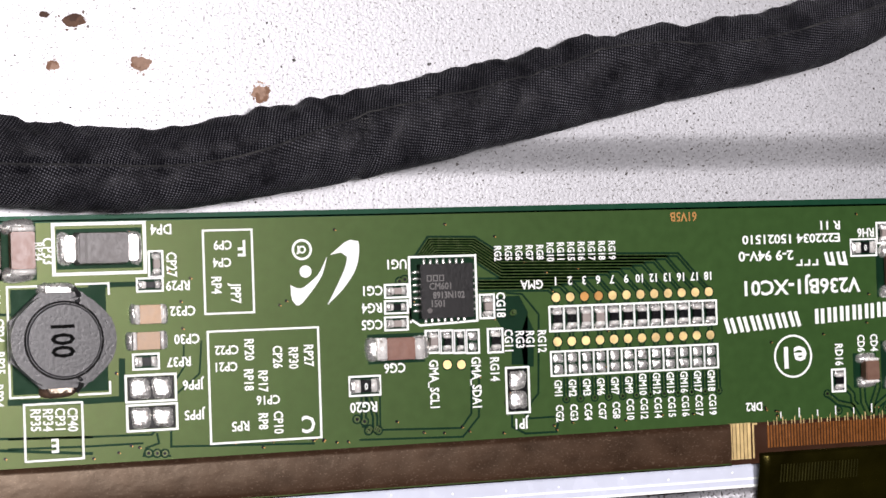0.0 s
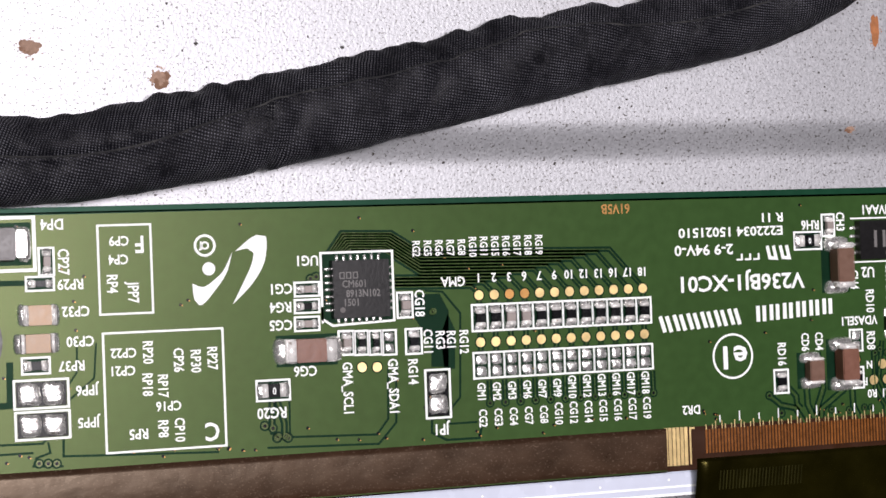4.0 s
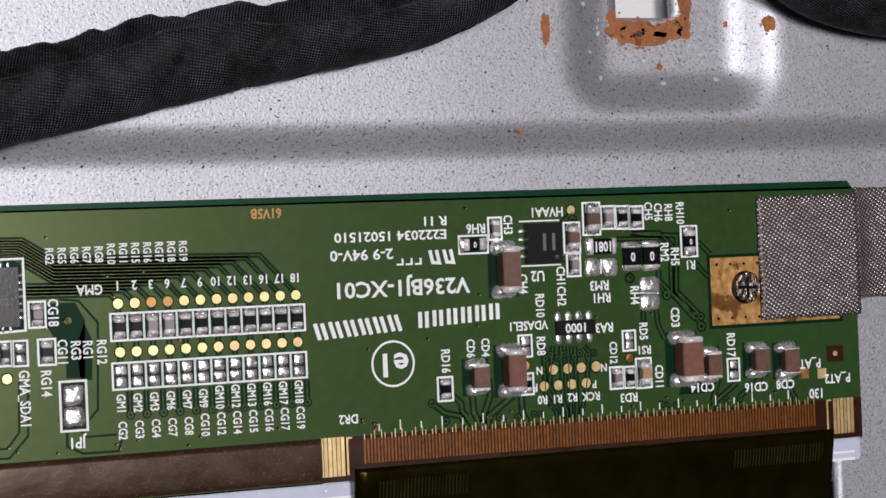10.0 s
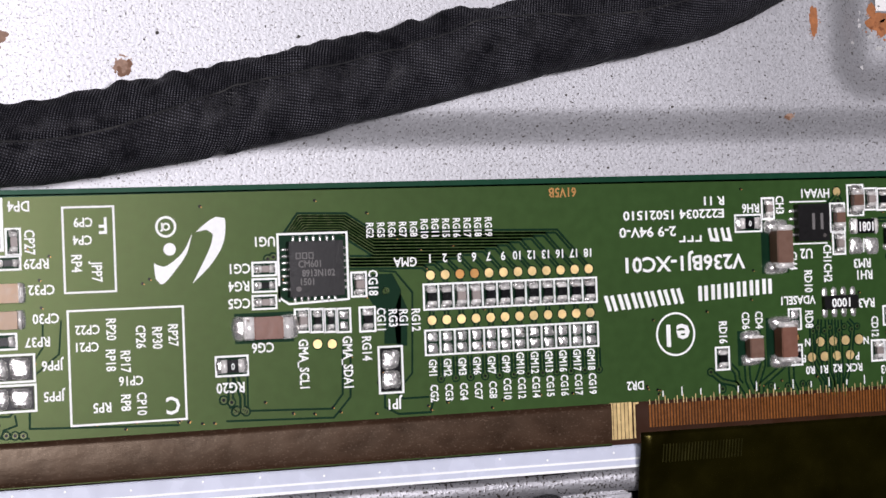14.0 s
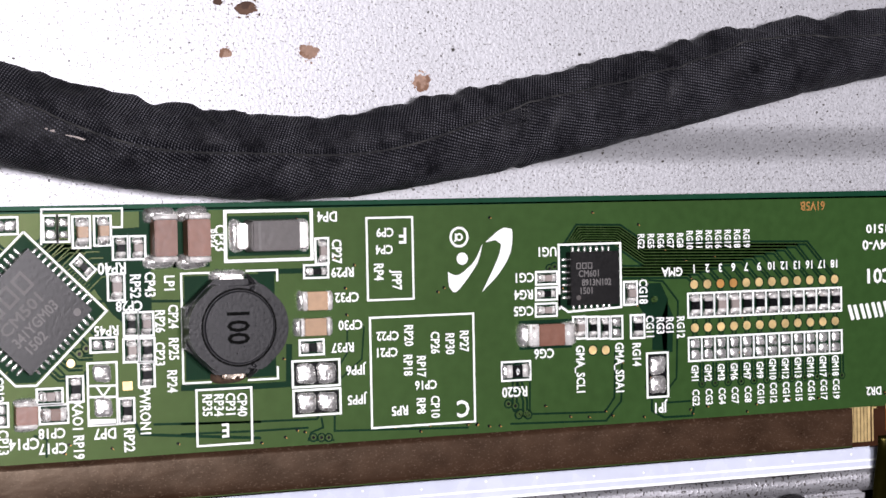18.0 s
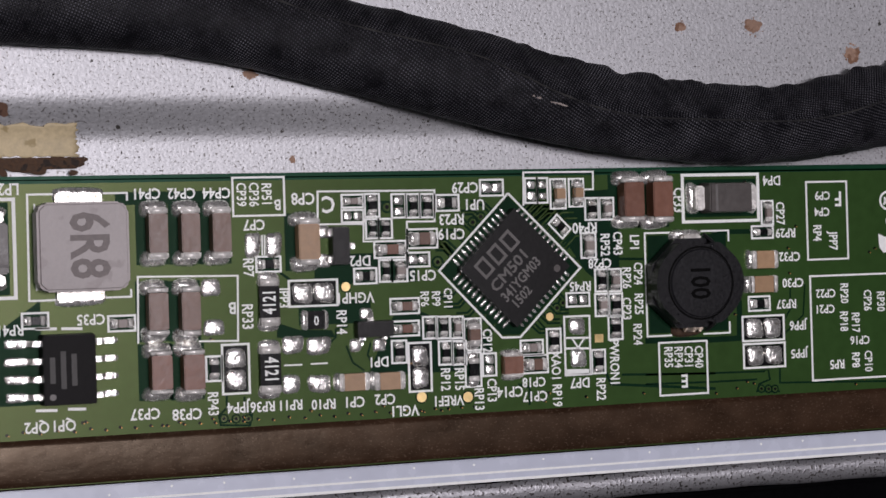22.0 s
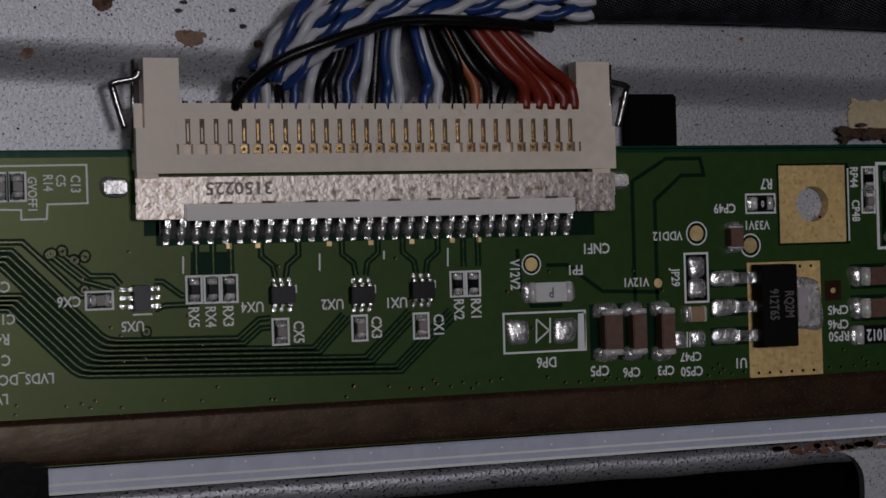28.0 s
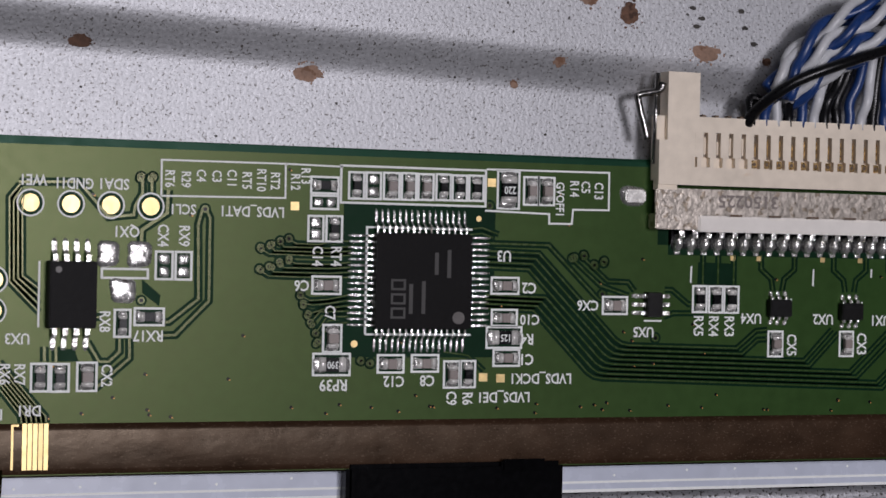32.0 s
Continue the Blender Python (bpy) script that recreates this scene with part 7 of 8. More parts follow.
for s, xw in ((1, -131.3), (-1, -96.85)):
    b = bmesh.new()
    tube(b, smooth_line([Vector((xw + 114.1 + 0.4 * s, 6.9, 1.0)), Vector((xw + 114.1 + 0.1 * s, 6.35, 1.0)), Vector((xw + 114.1 - 1.3 * s, 6.0, 0.9)), Vector((xw + 114.1 - 1.3 * s, 5.5, 0.8)), Vector((xw + 114.1 - 0.6 * s, 2.9, 0.8))], 0.15), lambda i, t: (0.25, 0.25), 8)
    part("latch_wire", b, "wire_metal", plug)
    b = bmesh.new()
    tube(b, [Vector((xw + 114.1 + 0.0 * s, 7.6, 0.9)), Vector((xw + 114.1 - 0.05 * s, 1.2, 0.7))], lambda i, t: (0.17, 0.17), 8)
    part("latch_wire", b, "wire_metal", plug)

# wires: braided bundle above, single wires fanning down into the plug
BUNDLE = [(-122.6, 23.0, 1.6), (-121.9, 24.0, 2.0), (-120.0, 26.1, 2.4), (-117.3, 27.9, 2.7), (-114.0, 29.1, 2.7), (-109.5, 29.7, 2.5), (-104.5, 29.7, 2.1), (-99.0, 29.7, 1.9)]
axis = smooth_line([Vector(p) for p in BUNDLE], 0.35)


def wire(name, pts, r, mat, label):
    b = bmesh.new()
    tube(b, pts, lambda i, t: (r, r), 8)
    return tagged(part(name, b, mat, smooth=True), label, "wire", "wires into the plug")


for k in range(7):
    base = math.tau * k / 7
    rp = random.Random(40 + k)
    twist, start = rp.uniform(1.75, 2.2), rp.uniform(0, 6.28)
    for half, mat in ((0.0, "ins_blue"), (math.pi, "ins_white")):
        pts = []
        for i, p in enumerate(axis):
            d = (axis[min(i + 1, len(axis) - 1)] - axis[max(i - 1, 0)]).normalized()
            side = d.cross(Vector((0, 0, 1))).normalized()
            grow = 0.5 + 0.5 * min(1, i / 16)
            a, q = base + i * 0.016 + 0.25 * math.sin(i * 0.13 + k), start + half + i * 0.35 * twist * 0.62
            u = math.cos(a) * 1.75 * grow + 0.37 * math.cos(q)
            v = math.sin(a) * 0.75 * grow + 0.36 * math.sin(q)
            pts.append(p + side * u + Vector((0, 0, v)))
        wire("twisted_wire", pts, 0.37, mat, ("blue" if mat == "ins_blue" else "white") + " insulated wire twisted into the cable bundle")
FAN = "K B W K B W K K B W K B W - B W K K O K K - R R R R R".split()
TONE = {"K": ("ins_black", "black"), "B": ("ins_blue", "blue"), "W": ("ins_white", "white"), "O": ("ins_orange", "orange"), "R": ("ins_red", "dark red")}
rnd = random.Random(4)
for k, c in enumerate(FAN):
    if c == "-":
        continue
    x = PX0 + PXP * (k + 4) * 0.985
    if k < 13:
        goal = x + 2.6 - 0.24 * k
        tgt = min(axis, key=lambda p: abs(p.x - goal)) + Vector((0.4, -0.5, -0.8))
        mid = Vector((x * 0.6 + tgt.x * 0.4 + rnd.uniform(-0.35, 0.35), 21.3 * 0.5 + tgt.y * 0.5, 1.4))
    else:
        tgt = Vector((x - 0.5 * (k - 13) - 0.6, 28.9, 0.9))
        mid = Vector((x * 0.6 + tgt.x * 0.4 + rnd.uniform(-0.3, 0.3), 24.6, 1.2 + 0.35 * (k % 3)))
    mat, tone = TONE[c]
    wire("plug_wire", smooth_line([Vector((x, 20.9, 1.15)), Vector((x + rnd.uniform(-0.1, 0.1), 21.8, 1.2)), Vector((x + rnd.uniform(-0.3, 0.3) - (0.7 if c == 'R' else 0.0), 22.9, 1.2 + rnd.uniform(-0.2, 0.5))), mid, tgt], 0.25), 0.37 if c != "R" else 0.46, mat, tone + " insulated wire entering the plug")
wire("plug_wire", smooth_line([Vector((-124.6, 20.9, 1.2)), Vector((-124.3, 21.8, 1.7)), Vector((-123.4, 23.0, 2.9)), Vector((-121.8, 24.2, 3.9)), Vector((-118.9, 25.4, 4.4)), Vector((-114.0, 26.9, 3.9)), Vector((-108.8, 27.1, 3.6)), Vector((-101.7, 26.9, 2.0))], 0.3), 0.40, "ins_black", "black insulated wire laid across the twisted bundle")


# ---- the cable sleeve behind the board ----
def sleeve(name, pts, half, label, seed):
    line = smooth_line([Vector(p) for p in pts], 0.3)
    rnd = random.Random(seed)
    ph = [rnd.uniform(0, 6.28) for _ in range(6)]

    def wrinkle(i, a, d):
        seam = 1.92 + 0.30 * math.sin(d * 0.085 + ph[4]) + 0.10 * math.sin(d * 0.31 + ph[5])
        ease = 1 - 0.75 * soft_step(34, 62, abs(d - 34 - 20 * math.sin(ph[2])))
        lap = (0.17 * soft_step(seam - 0.07, seam + 0.05, a) * (1 - soft_step(2.7, 3.5, a)) - 0.13 * math.exp(-(((a - seam + 0.12) / 0.10) ** 2))) * ease
        back = 0.5 + 0.5 * math.cos(a - 3.0)
        fold = (0.16 + 0.84 * back) * 0.14 * noise.noise((d * 0.33, math.cos(a) * 1.2, math.sin(a) * 1.2 + seed)) + (0.03 + 0.055 * back) * noise.noise((d * 0.85 + 1.5 * a, math.cos(a) * 1.6, seed + 3.0))
        edge = 0.11 * max(0.0, math.sin(d * 1.35 + 1.1 * math.sin(d * 0.37) + ph[1])) ** 2 * (0.02 + back * back) * (0.25 + 0.75 * max(0.0, noise.noise((d * 0.09, 1.7, seed)) + 0.4))
        crease = -0.16 * max(0.0, noise.noise((d * 0.5 - 1.1 * a, a * 0.7, seed + 9.0)) - 0.15)
        calm = 0.3 + 0.7 * soft_step(58, 76, d)
        return 1 + fold * calm - lap * calm + edge * calm + crease * calm

    b = bmesh.new()
    tube(b, line, lambda i, t: half(line[i].x), 72, wrinkle)
    ob = tagged(part(name, b, "sleeve", smooth=True), label, "cable sleeve")
    # the frayed, dusty edge of the overlapping seam
    edge_line, dist = [], 0.0
    for i in range(1, len(line) - 1):
        d = (line[i + 1] - line[i - 1]).normalized()
        dist += (line[i] - line[i - 1]).length
        a = 1.92 + 0.30 * math.sin(dist * 0.085 + ph[4]) + 0.10 * math.sin(dist * 0.31 + ph[5]) - 0.1
        side = d.cross(Vector((0, 0, 1))).normalized()
        ra, rb = half(line[i].x)
        w = wrinkle(i, a, dist)
        edge_line.append(line[i] + side * (math.cos(a) * ra * w) + side.cross(d) * (math.sin(a) * rb * w))
    b = bmesh.new()
    tube(b, edge_line, lambda i, t: (0.07 + 0.05 * noise.noise((i * 0.6, 3.1, seed)), 0.06 + 0.05 * noise.noise((i * 0.6, 8.1, seed))), 6)
    part("seam_edge", b, "seam_dust", ob, "dusty frayed seam edge", smooth=True)
    return ob, line


def sleeve_half(x):
    w = 3.3 + 0.22 * math.exp(-(((x + 39) / 9) ** 2)) - 0.16 * math.exp(-(((x + 19) / 8) ** 2)) - 0.5 * soft_step(14, 36, x) - 0.5 * soft_step(36, 46, x)
    return w, 1.5


RUN = [(-103.2, 30.5, 0.90), (-96, 30.8, 1.00), (-80, 30.75, 1.00), (-64, 30.2, 1.00), (-56, 29.25, 1.00), (-48, 27.4, 1.00), (-40, 25.45, 1.10), (-32, 23.4, 1.20), (-24, 21.9, 1.20), (-16, 21.45, 1.20), (-8, 22.45, 1.10), (0, 23.8, 1.00), (8, 25.65, 1.00), (16, 27.55, 1.00), (24, 29.3, 1.00), (32, 30.7, 1.00), (38, 32.2, 1.00), (43, 34.4, 2.2), (46, 37.5, 3.2), (47, 44, 4.5)]
main_sleeve, run = sleeve("cable_sleeve", RUN, sleeve_half, "wrinkled black woven cable sleeve lying across the plate", 3)
for k, (x, y, rx, ry) in enumerate(((-32.6, 22.9, 0.5, 0.07), (-33.2, 23.05, 0.22, 0.06), (-34.3, 23.4, 0.16, 0.09), (-34.7, 23.55, 0.1, 0.06), (-33.9, 23.25, 0.08, 0.05))):
    b = bmesh.new()
    patch(b, 0, 0, rx, ry, 0.0, 12 + k, 24, 0.5)
    part("scuff_mark", b, "ceramic_grey", main_sleeve, "pale scuff", pose(x * MM, y * MM, (2.74 - 0.02 * k) * MM, 4, 0, -14))
sleeve("cable_sleeve", [(64.5, 39.0, 2.5), (69, 35.2, 2.2), (74, 33.4, 2.0), (80, 32.7, 1.9), (88, 32.4, 1.8), (100, 32.0, 1.8)], lambda x: (2.9, 1.8), "black woven cable sleeve end beside the sunken pad", 8)

# ---- tapes, cloth, foam on the plate ----
def cloth_sheet(name, x0, x1, y0, y1, z, mat, label, cat, seed, ragged=0.1, lift=0.12):
    b = bmesh.new()
    lay = b.loops.layers.uv.new("uv")
    nx, ny = 24, 18
    rnd = random.Random(seed)
    vs = []
    for i in range(nx + 1):
        row = []
        for j in range(ny + 1):
            x, y = x0 + (x1 - x0) * i / nx, y0 + (y1 - y0) * j / ny
            if i in (0, nx):
                x += rnd.uniform(-ragged, ragged)
            if j in (0, ny):
                y += rnd.uniform(-ragged, ragged)
            row.append(b.verts.new((x, y, z(x, y) + lift * (0.5 + 0.5 * noise.noise((x * 0.3, y * 0.3, seed))))))
        vs.append(row)
    for i in range(nx):
        for j in range(ny):
            f = b.faces.new((vs[i][j], vs[i + 1][j], vs[i + 1][j + 1], vs[i][j + 1]))
            f.smooth = True
            for lp in f.loops:
                lp[lay].uv = (lp.vert.co.x, lp.vert.co.y)
    ob = part(name, b, mat)
    sol = ob.modifiers.new("thickness", "SOLIDIFY")
    sol.thickness, sol.offset = 0.00008, 0
    return tagged(ob, label, cat)


cloth_sheet("shielding_cloth", 65.2, 74.35, 6.95, 17.1, lambda x, y: 0.12 + 0.25 * math.exp(-(((x - 65.5) / 1.2) ** 2) - ((y - 9.7) / 1.6) ** 2), "shield_cloth", "silvery woven conductive cloth tape over the board's corner", "cloth tape", 5, 0.05, 0.06)
cloth_sheet("shielding_cloth", 74.3, 92, 8.3, 17.6, lambda x, y: -1.15 + 1.1 * math.exp(-(x - 74.3) * 0.9), "shield_cloth", "silvery woven conductive cloth tape stuck onto the plate", "cloth tape", 6, 0.05, 0.05)
cloth_sheet("paper_tape", -76.0, -66.5, 19.6, 21.85, lambda x, y: plate_z(x, y) + 0.05, "paper_tape", "torn yellowed paper tape on the plate", "tape", 7, 0.16, 0.1)
b = bmesh.new()
rnd = random.Random(9)
for k in range(60):
    patch(b, rnd.uniform(-76.9, -66.6), 19.05 + rnd.gauss(0, 0.28), rnd.uniform(0.25, 0.7), rnd.uniform(0.15, 0.35), rnd.uniform(-1.0, -0.8), k, 12)
box(b, -77.0, -66.6, 18.75, 19.55, -1.15, -0.95, 0.08)
tagged(part("glue_residue", b, "glue_brown"), "dark brown crumbly glue residue below the tape", "glue")
b = bmesh.new()
box(b, -95.3, -91.25, 17.9, 22.2, -1.2, -0.2, 0.15)
tagged(part("foam_pad", b, "foam_black"), "black foam pad tucked behind the board", "foam pad")
b = bmesh.new()
patch(b, -107.3, 22.6, 1.6, 0.9, plate_z(-107.3, 22.6) + 0.04, 5, 20)
tagged(part("paper_tape", b, "paper_tape"), "scrap of yellowed tape behind the plug wires", "tape")


def stain(x, y, rx, ry, mat="rust", seed=1, label="brown rust spot on the steel plate"):
    b = bmesh.new()
    r2 = random.Random(seed + 50)
    piles = [(x, y, rx * 0.70, ry * 0.70)]
    for k in range(5):
        a, d = r2.uniform(0, 6.28), r2.uniform(0.3, 0.62)
        piles.append((x + rx * d * math.cos(a), y + ry * d * math.sin(a), rx * r2.uniform(0.25, 0.42), ry * r2.uniform(0.25, 0.42)))
    for k in range(int(10 + 5 * rx)):
        a, d = r2.uniform(0, 6.28), r2.uniform(0.75, 1.15)
        t = r2.uniform(0.04, 0.12) * min(rx, ry)
        piles.append((x + rx * d * math.cos(a), y + ry * d * math.sin(a), t, t * r2.uniform(0.7, 1.3)))
    for k, (px, py, ra, rb) in enumerate(piles):
        patch(b, px, py, ra, rb, 0.0006 * k, seed + k, 30 if k < 6 else 9, 0.16)
    for v in b.verts:
        v.co.z += plate_z(v.co.x, v.co.y) + 0.015
    return tagged(part("rust_spot", b, mat), label, "rust", "rust spots on the plate")


stain(-20.4, 32.5, 1.1, 0.7, "rust", 2)
stain(-22.4, 32.9, 0.5, 0.3, "rust", 32)
stain(-21.9, 29.2, 0.6, 0.5, "rust_faint", 3)
stain(-15.8, 29.3, 0.85, 0.75, "rust_faint", 4)
stain(-7.25, 27.1, 0.85, 0.8, "rust_faint", 5)
stain(-4.75, 29.65, 0.2, 0.16, "dirt", 6, "dark speck of dirt on the plate")
stain(5.5, 29.4, 0.2, 0.16, "dirt", 7, "dark speck of dirt on the plate")
stain(-71.6, 22.95, 0.75, 0.75, "rust", 8)
stain(-54.8, 25.35, 0.7, 0.4, "rust_faint", 9)
stain(-51.6, 19.2, 0.3, 0.35, "rust_faint", 10)
stain(-63.7, 21.65, 0.2, 0.2, "dirt", 11, "dark speck of dirt on the plate")
stain(-85.7, 26.5, 0.25, 0.25, "rust_faint", 12)
stain(-169.7, 24.45, 0.9, 0.55, "rust", 13)
stain(-155.3, 23.15, 1.1, 0.75, "rust_faint", 14)
stain(-136.2, 29.7, 1.05, 1.1, "rust_faint", 15)
stain(-133.35, 28.45, 0.95, 0.95, "rust", 16)
stain(-127.6, 26.0, 1.3, 0.8, "rust_faint", 17)
stain(-138.2, 24.9, 0.55, 0.45, "rust_faint", 18)
stain(-141.1, 23.15, 0.4, 0.35, "rust_faint", 19)
stain(-122.9, 25.65, 0.5, 0.4, "rust", 20)
stain(-140.0, 29.4, 0.35, 0.3, "rust", 21)
stain(-154.5, 30.0, 1.0, 0.9, "rust", 22)
stain(-131.0, 30.6, 0.5, 0.8, "rust_faint", 23)
for k, (x, y) in enumerate(((-129.3, 29.9), (-128.6, 29.2), (-127.9, 28.5), (-128.3, 27.9), (-124.6, 28.0), (-123.9, 26.9), (-124.9, 29.2), (-126.0, 30.2))):
    stain(x, y, 0.35, 0.22, "dirt", 60 + k, "dark smear of dirt on the plate")
stain(47.9, 30.8, 0.5, 1.6, "rust_orange", 24)
stain(67.3, 31.5, 0.7, 0.9, "rust_orange", 25)
stain(64.3, 31.5, 0.4, 0.35, "rust_orange", 26)
stain(45.5, 22.9, 0.5, 0.35, "rust_faint", 27)
stain(64.75, 22.95, 0.3, 0.3, "rust_faint", 28)
stain(57.0, 30.6, 3.3, 1.25, "rust_orange", 29, "flaking orange rust below the square hole")
stain(60.3, 31.3, 1.0, 1.1, "rust_orange", 30, "flaking orange rust beside the square hole")
stain(58.2, 28.0, 0.4, 0.35, "rust_orange", 31)
stain(54.2, 32.0, 0.55, 0.9, "rust_orange", 33)
stain(55.2, 31.0, 1.7, 1.3, "rust_orange", 34, "flaking orange rust below the square hole")
stain(59.2, 31.0, 1.9, 1.0, "rust_orange", 35, "flaking orange rust below the square hole")
stain(60.6, 33.4, 0.8, 2.0, "rust_orange", 36, "flaking orange rust beside the square hole")
stain(56.6, 30.9, 0.7, 0.5, "rust", 37)
stain(59.6, 31.4, 0.6, 0.45, "rust", 38)
for k in range(14):
    a = math.pi * (1.0 + k / 13)
    stain(57.4 + 4.6 * math.cos(a), 31.2 + 2.6 * math.sin(a) + 0.3 * math.sin(k * 2.7), 0.32 + 0.12 * math.sin(k * 1.9), 0.2, "oxide", 100 + k, "pale oxide fleck round the rust")
# grey fretting patches inside the sunken pad
for k, (x, y) in enumerate(((52.0, 29.2), (53.2, 31.8), (55.6, 28.9), (61.8, 29.0), (51.5, 33.0), (58.3, 26.6), (53.0, 27.1), (63.0, 26.9))):
    stain(x, y, 0.3, 0.22, "oxide", 80 + k, "pale oxide patch on the plate")
b = bmesh.new()
rnd = random.Random(77)
for k in range(260):
    x, y = rnd.uniform(-176, 88), rnd.uniform(18.4, 33.5)
    patch(b, x, y, rnd.uniform(0.05, 0.13), rnd.uniform(0.05, 0.12), 0, k, 7)
for v in b.verts:
    v.co.z = plate_z(v.co.x, v.co.y) + 0.012
tagged(part("dust_specks", b, "dirt"), "dark dust specks scattered over the plate", "dust", kind="stuff")

# ---- along the lower bezel ----
tab = thing("bezel_tab", -67.2, -9.6, -1.2, 0, "bright steel bezel tab with two dark screws", "bracket")
b = bmesh.new()
corner = [(-8.6 - 2.6 * (1 - math.cos(a)), 3.2 - 2.6 * (1 - math.sin(a))) for a in [math.pi / 2 * i / 8 for i in range(9)]]
far = [(8.7 + 1.8 * (1 - math.cos(a)), 3.2 - 1.8 * (1 - math.sin(a))) for a in [math.pi / 2 * i / 8 for i in range(9)]]
prism(b, [(-8.6, -5.0), (8.7, -5.0), *far, *corner[::-1]], -0.6, 0.12)
part("plate", b, "steel", tab)
for x in (-3.4, 2.7):
    b = bmesh.new()
    ring(b, x, 1.45, 1.7, 1.95, 0.0, 0.17, 32)
    part("washer", b, "plastic_black", tab)
    b = bmesh.new()
    blob(b, x, 1.45, 1.75, 1.75, 0.75, 0.08, int(x) + 9, 28, 6, 2.0)
    s = part("screw_head", b, "screw_black", tab, "glossy black domed screw head")
    b = bmesh.new()
    box(b, x - 0.85, x + 0.85, 1.31, 1.59, 0.6, 0.86)
    box(b, x - 0.14, x + 0.14, 0.6, 2.3, 0.6, 0.865)
    part("screw_slot", b, "resistor_black", s)
b = bmesh.new()
for k in range(16):
    rr = random.Random(k)
    patch(b, -83.5 + k * 0.62 + rr.uniform(-0.3, 0.3), -6.0 + rr.uniform(-0.35, 0.3), rr.uniform(0.4, 0.8), rr.uniform(0.18, 0.4), -1.13, 300 + k, 16)
tagged(part("rust_streak", b, "rust"), "orange rust streak on the bezel rim", "rust", kind="stuff")
b = bmesh.new()
box(b, -152.6, -137.7, -12.0, -2.95, -1.0, 0.55, 0.3)
clip = thing("bezel_clip", 0, 0, 0, 0, "glossy black plastic clip over the light-guide strip", "clip")
part("clip_body", b, "plastic_black", clip)
b = bmesh.new()
box(b, -142.2, -139.0, -3.6, -2.75, 0.4, 0.8, 0.15)
part("clip_hook", b, "plastic_black", clip)
b = bmesh.new()
disc(b, -164.4, -8.0, 2.9, -1.2, 0.1, 30, 2.4)
tagged(part("rubber_bump", b, "foam_black"), "round black rubber bump on the bezel", "rubber foot")
b = bmesh.new()
disc(b, 24.0, -9.2, 2.2, -1.2, 0.1, 30, 1.9)
tagged(part("rubber_bump", b, "plastic_black"), "round black rubber bump on the bezel", "rubber foot")
b = bmesh.new()
box(b, 5, 31.2, -9.6, -7.2, -2.2, -1.35, 0.3)
tagged(part("bezel_lip", b, "steel_rim"), "bright inner lip of the steel bezel", "bezel", kind="structure")

# ---- all printed writing, turned into flat meshes ----
queue = []
for text, x, y, height, turn, mat, parent, z, squeeze, name in TEXTS:
    key = ("words", text, height, squeeze)
    ob = None
    if key not in CACHE:
        curve = bpy.data.curves.new(name, "FONT")
        curve.body, curve.align_x, curve.align_y = text, "CENTER", "CENTER"
        curve.size, curve.extrude, curve.resolution_u = height * 1.42 * MM, 0.008 * MM, 2
        curve.offset = max(0.014, 0.030 * height) * MM
        ob = new(name, curve)
        CACHE[key] = None
    queue.append((key, ob, x, y, turn, mat, parent, z, squeeze, name))
deps = bpy.context.evaluated_depsgraph_get()
for key, ob, *rest in queue:
    if ob is not None:
        CACHE[key] = bpy.data.meshes.new_from_object(ob.evaluated_get(deps))
for key, ob, *rest in queue:
    if ob is not None:
        bpy.data.objects.remove(ob)
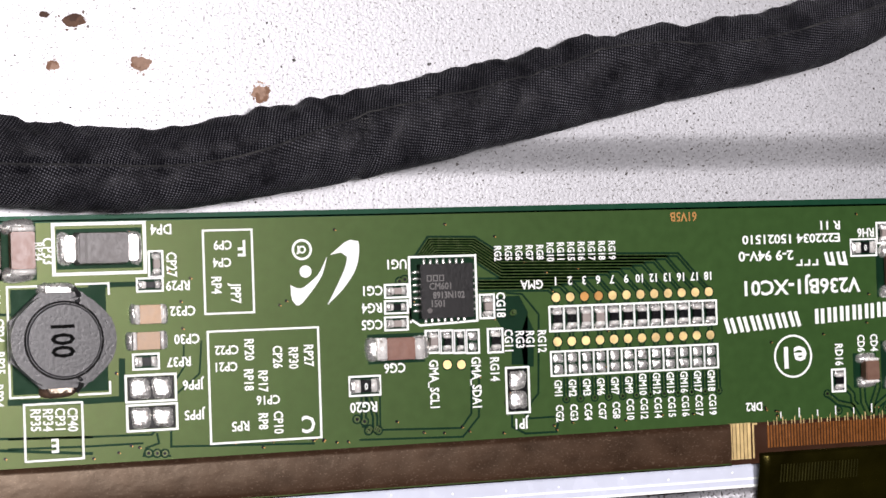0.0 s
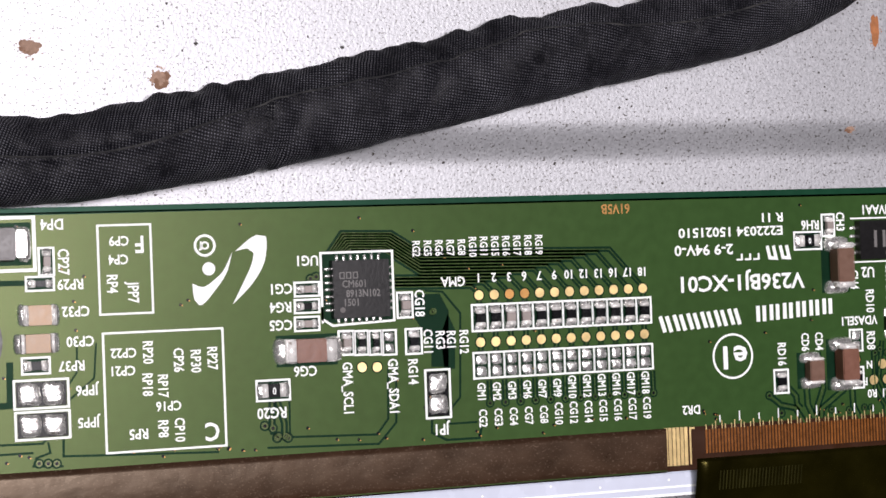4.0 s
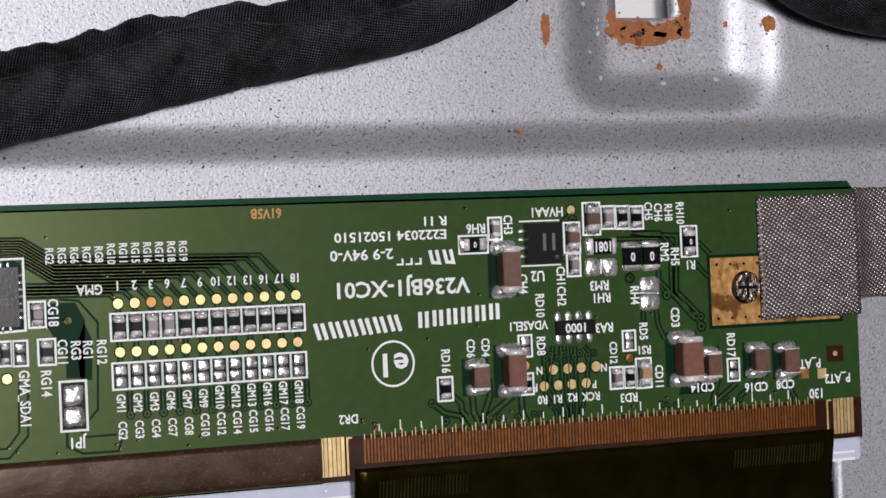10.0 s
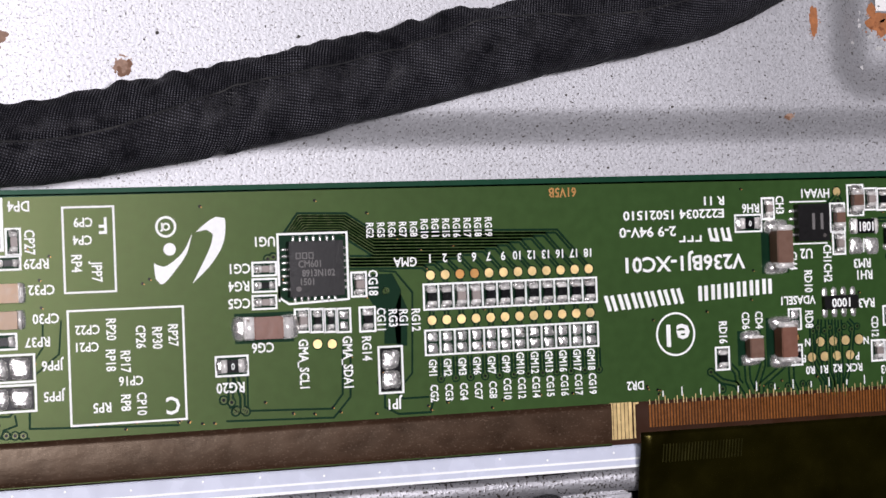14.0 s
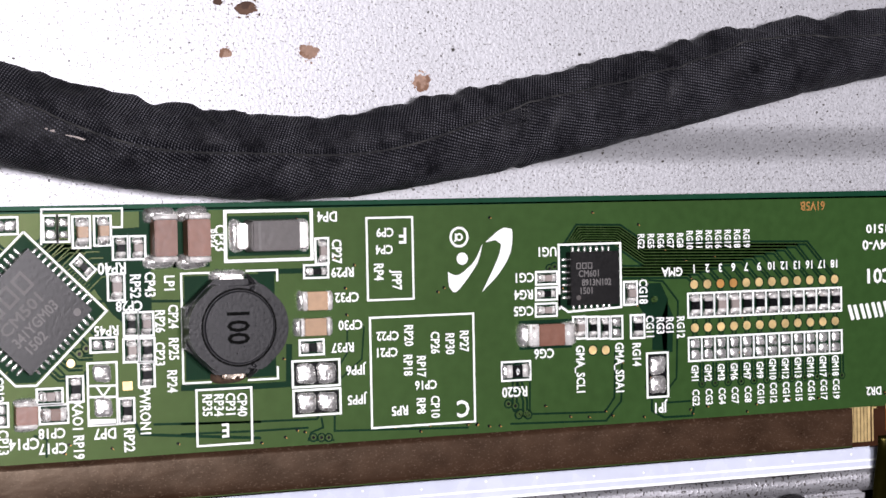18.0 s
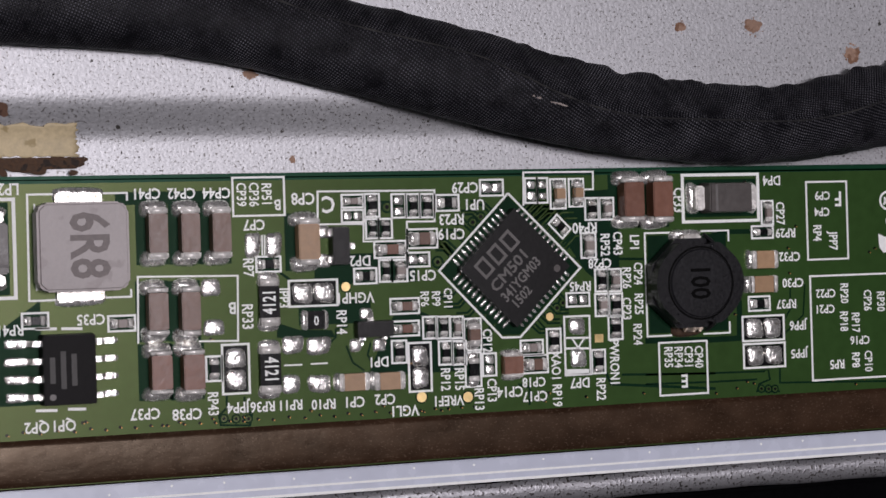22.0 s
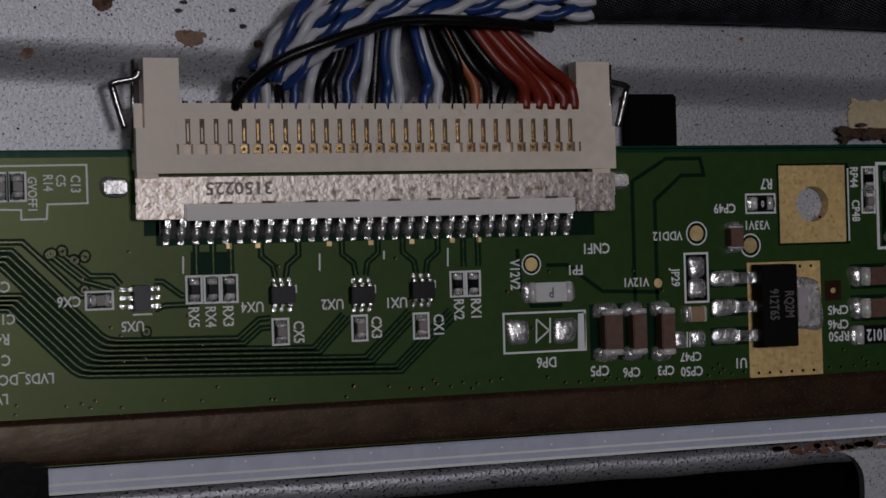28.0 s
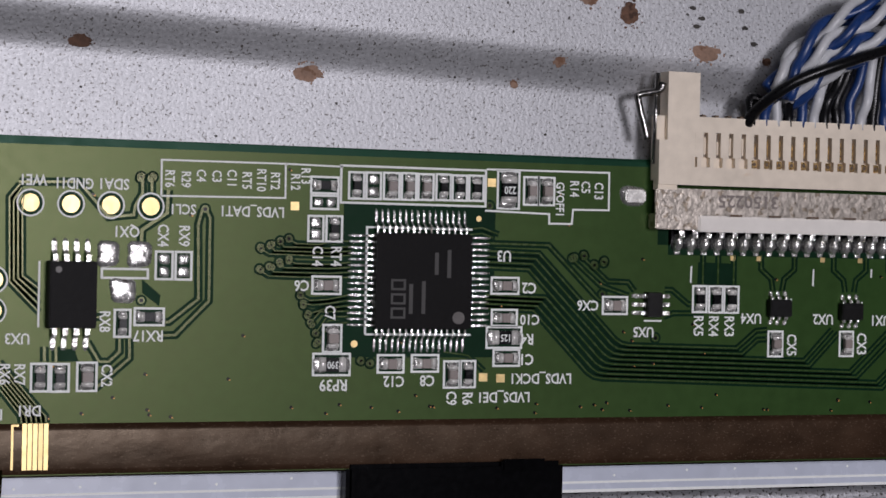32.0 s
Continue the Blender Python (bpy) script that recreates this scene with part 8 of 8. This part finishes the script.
for key, ob, x, y, turn, mat, parent, z, squeeze, name in queue:
    mesh = CACHE[key] if not CACHE[key].materials or CACHE[key].materials[0] == MATS[mat] else CACHE[key].copy()
    mesh.materials.clear()
    mesh.materials.append(MATS[mat])
    o = new(name, mesh)
    o.parent = parent or board
    o.matrix_local = at(x, y, z, turn) @ Matrix.Diagonal((0.82 * squeeze, 1, 1, 1))

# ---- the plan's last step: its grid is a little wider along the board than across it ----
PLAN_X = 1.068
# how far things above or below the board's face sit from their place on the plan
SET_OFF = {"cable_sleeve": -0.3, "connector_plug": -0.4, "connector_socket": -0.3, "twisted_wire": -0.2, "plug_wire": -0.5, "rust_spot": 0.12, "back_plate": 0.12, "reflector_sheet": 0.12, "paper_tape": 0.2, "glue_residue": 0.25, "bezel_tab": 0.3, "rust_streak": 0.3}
bpy.context.view_layer.update()
WIDE = {}


def is_round(mesh):
    if "round" not in mesh:
        co = np.empty(len(mesh.vertices) * 3)
        mesh.vertices.foreach_get("co", co)
        co = np.abs(co.reshape(-1, 3))
        w, h, r = co[:, 0].max(), co[:, 1].max(), np.hypot(co[:, 0], co[:, 1]).max()
        mesh["round"] = bool(len(co) >= 8 and abs(w - h) < 0.03 * w and r < 1.05 * w)
    return mesh["round"]


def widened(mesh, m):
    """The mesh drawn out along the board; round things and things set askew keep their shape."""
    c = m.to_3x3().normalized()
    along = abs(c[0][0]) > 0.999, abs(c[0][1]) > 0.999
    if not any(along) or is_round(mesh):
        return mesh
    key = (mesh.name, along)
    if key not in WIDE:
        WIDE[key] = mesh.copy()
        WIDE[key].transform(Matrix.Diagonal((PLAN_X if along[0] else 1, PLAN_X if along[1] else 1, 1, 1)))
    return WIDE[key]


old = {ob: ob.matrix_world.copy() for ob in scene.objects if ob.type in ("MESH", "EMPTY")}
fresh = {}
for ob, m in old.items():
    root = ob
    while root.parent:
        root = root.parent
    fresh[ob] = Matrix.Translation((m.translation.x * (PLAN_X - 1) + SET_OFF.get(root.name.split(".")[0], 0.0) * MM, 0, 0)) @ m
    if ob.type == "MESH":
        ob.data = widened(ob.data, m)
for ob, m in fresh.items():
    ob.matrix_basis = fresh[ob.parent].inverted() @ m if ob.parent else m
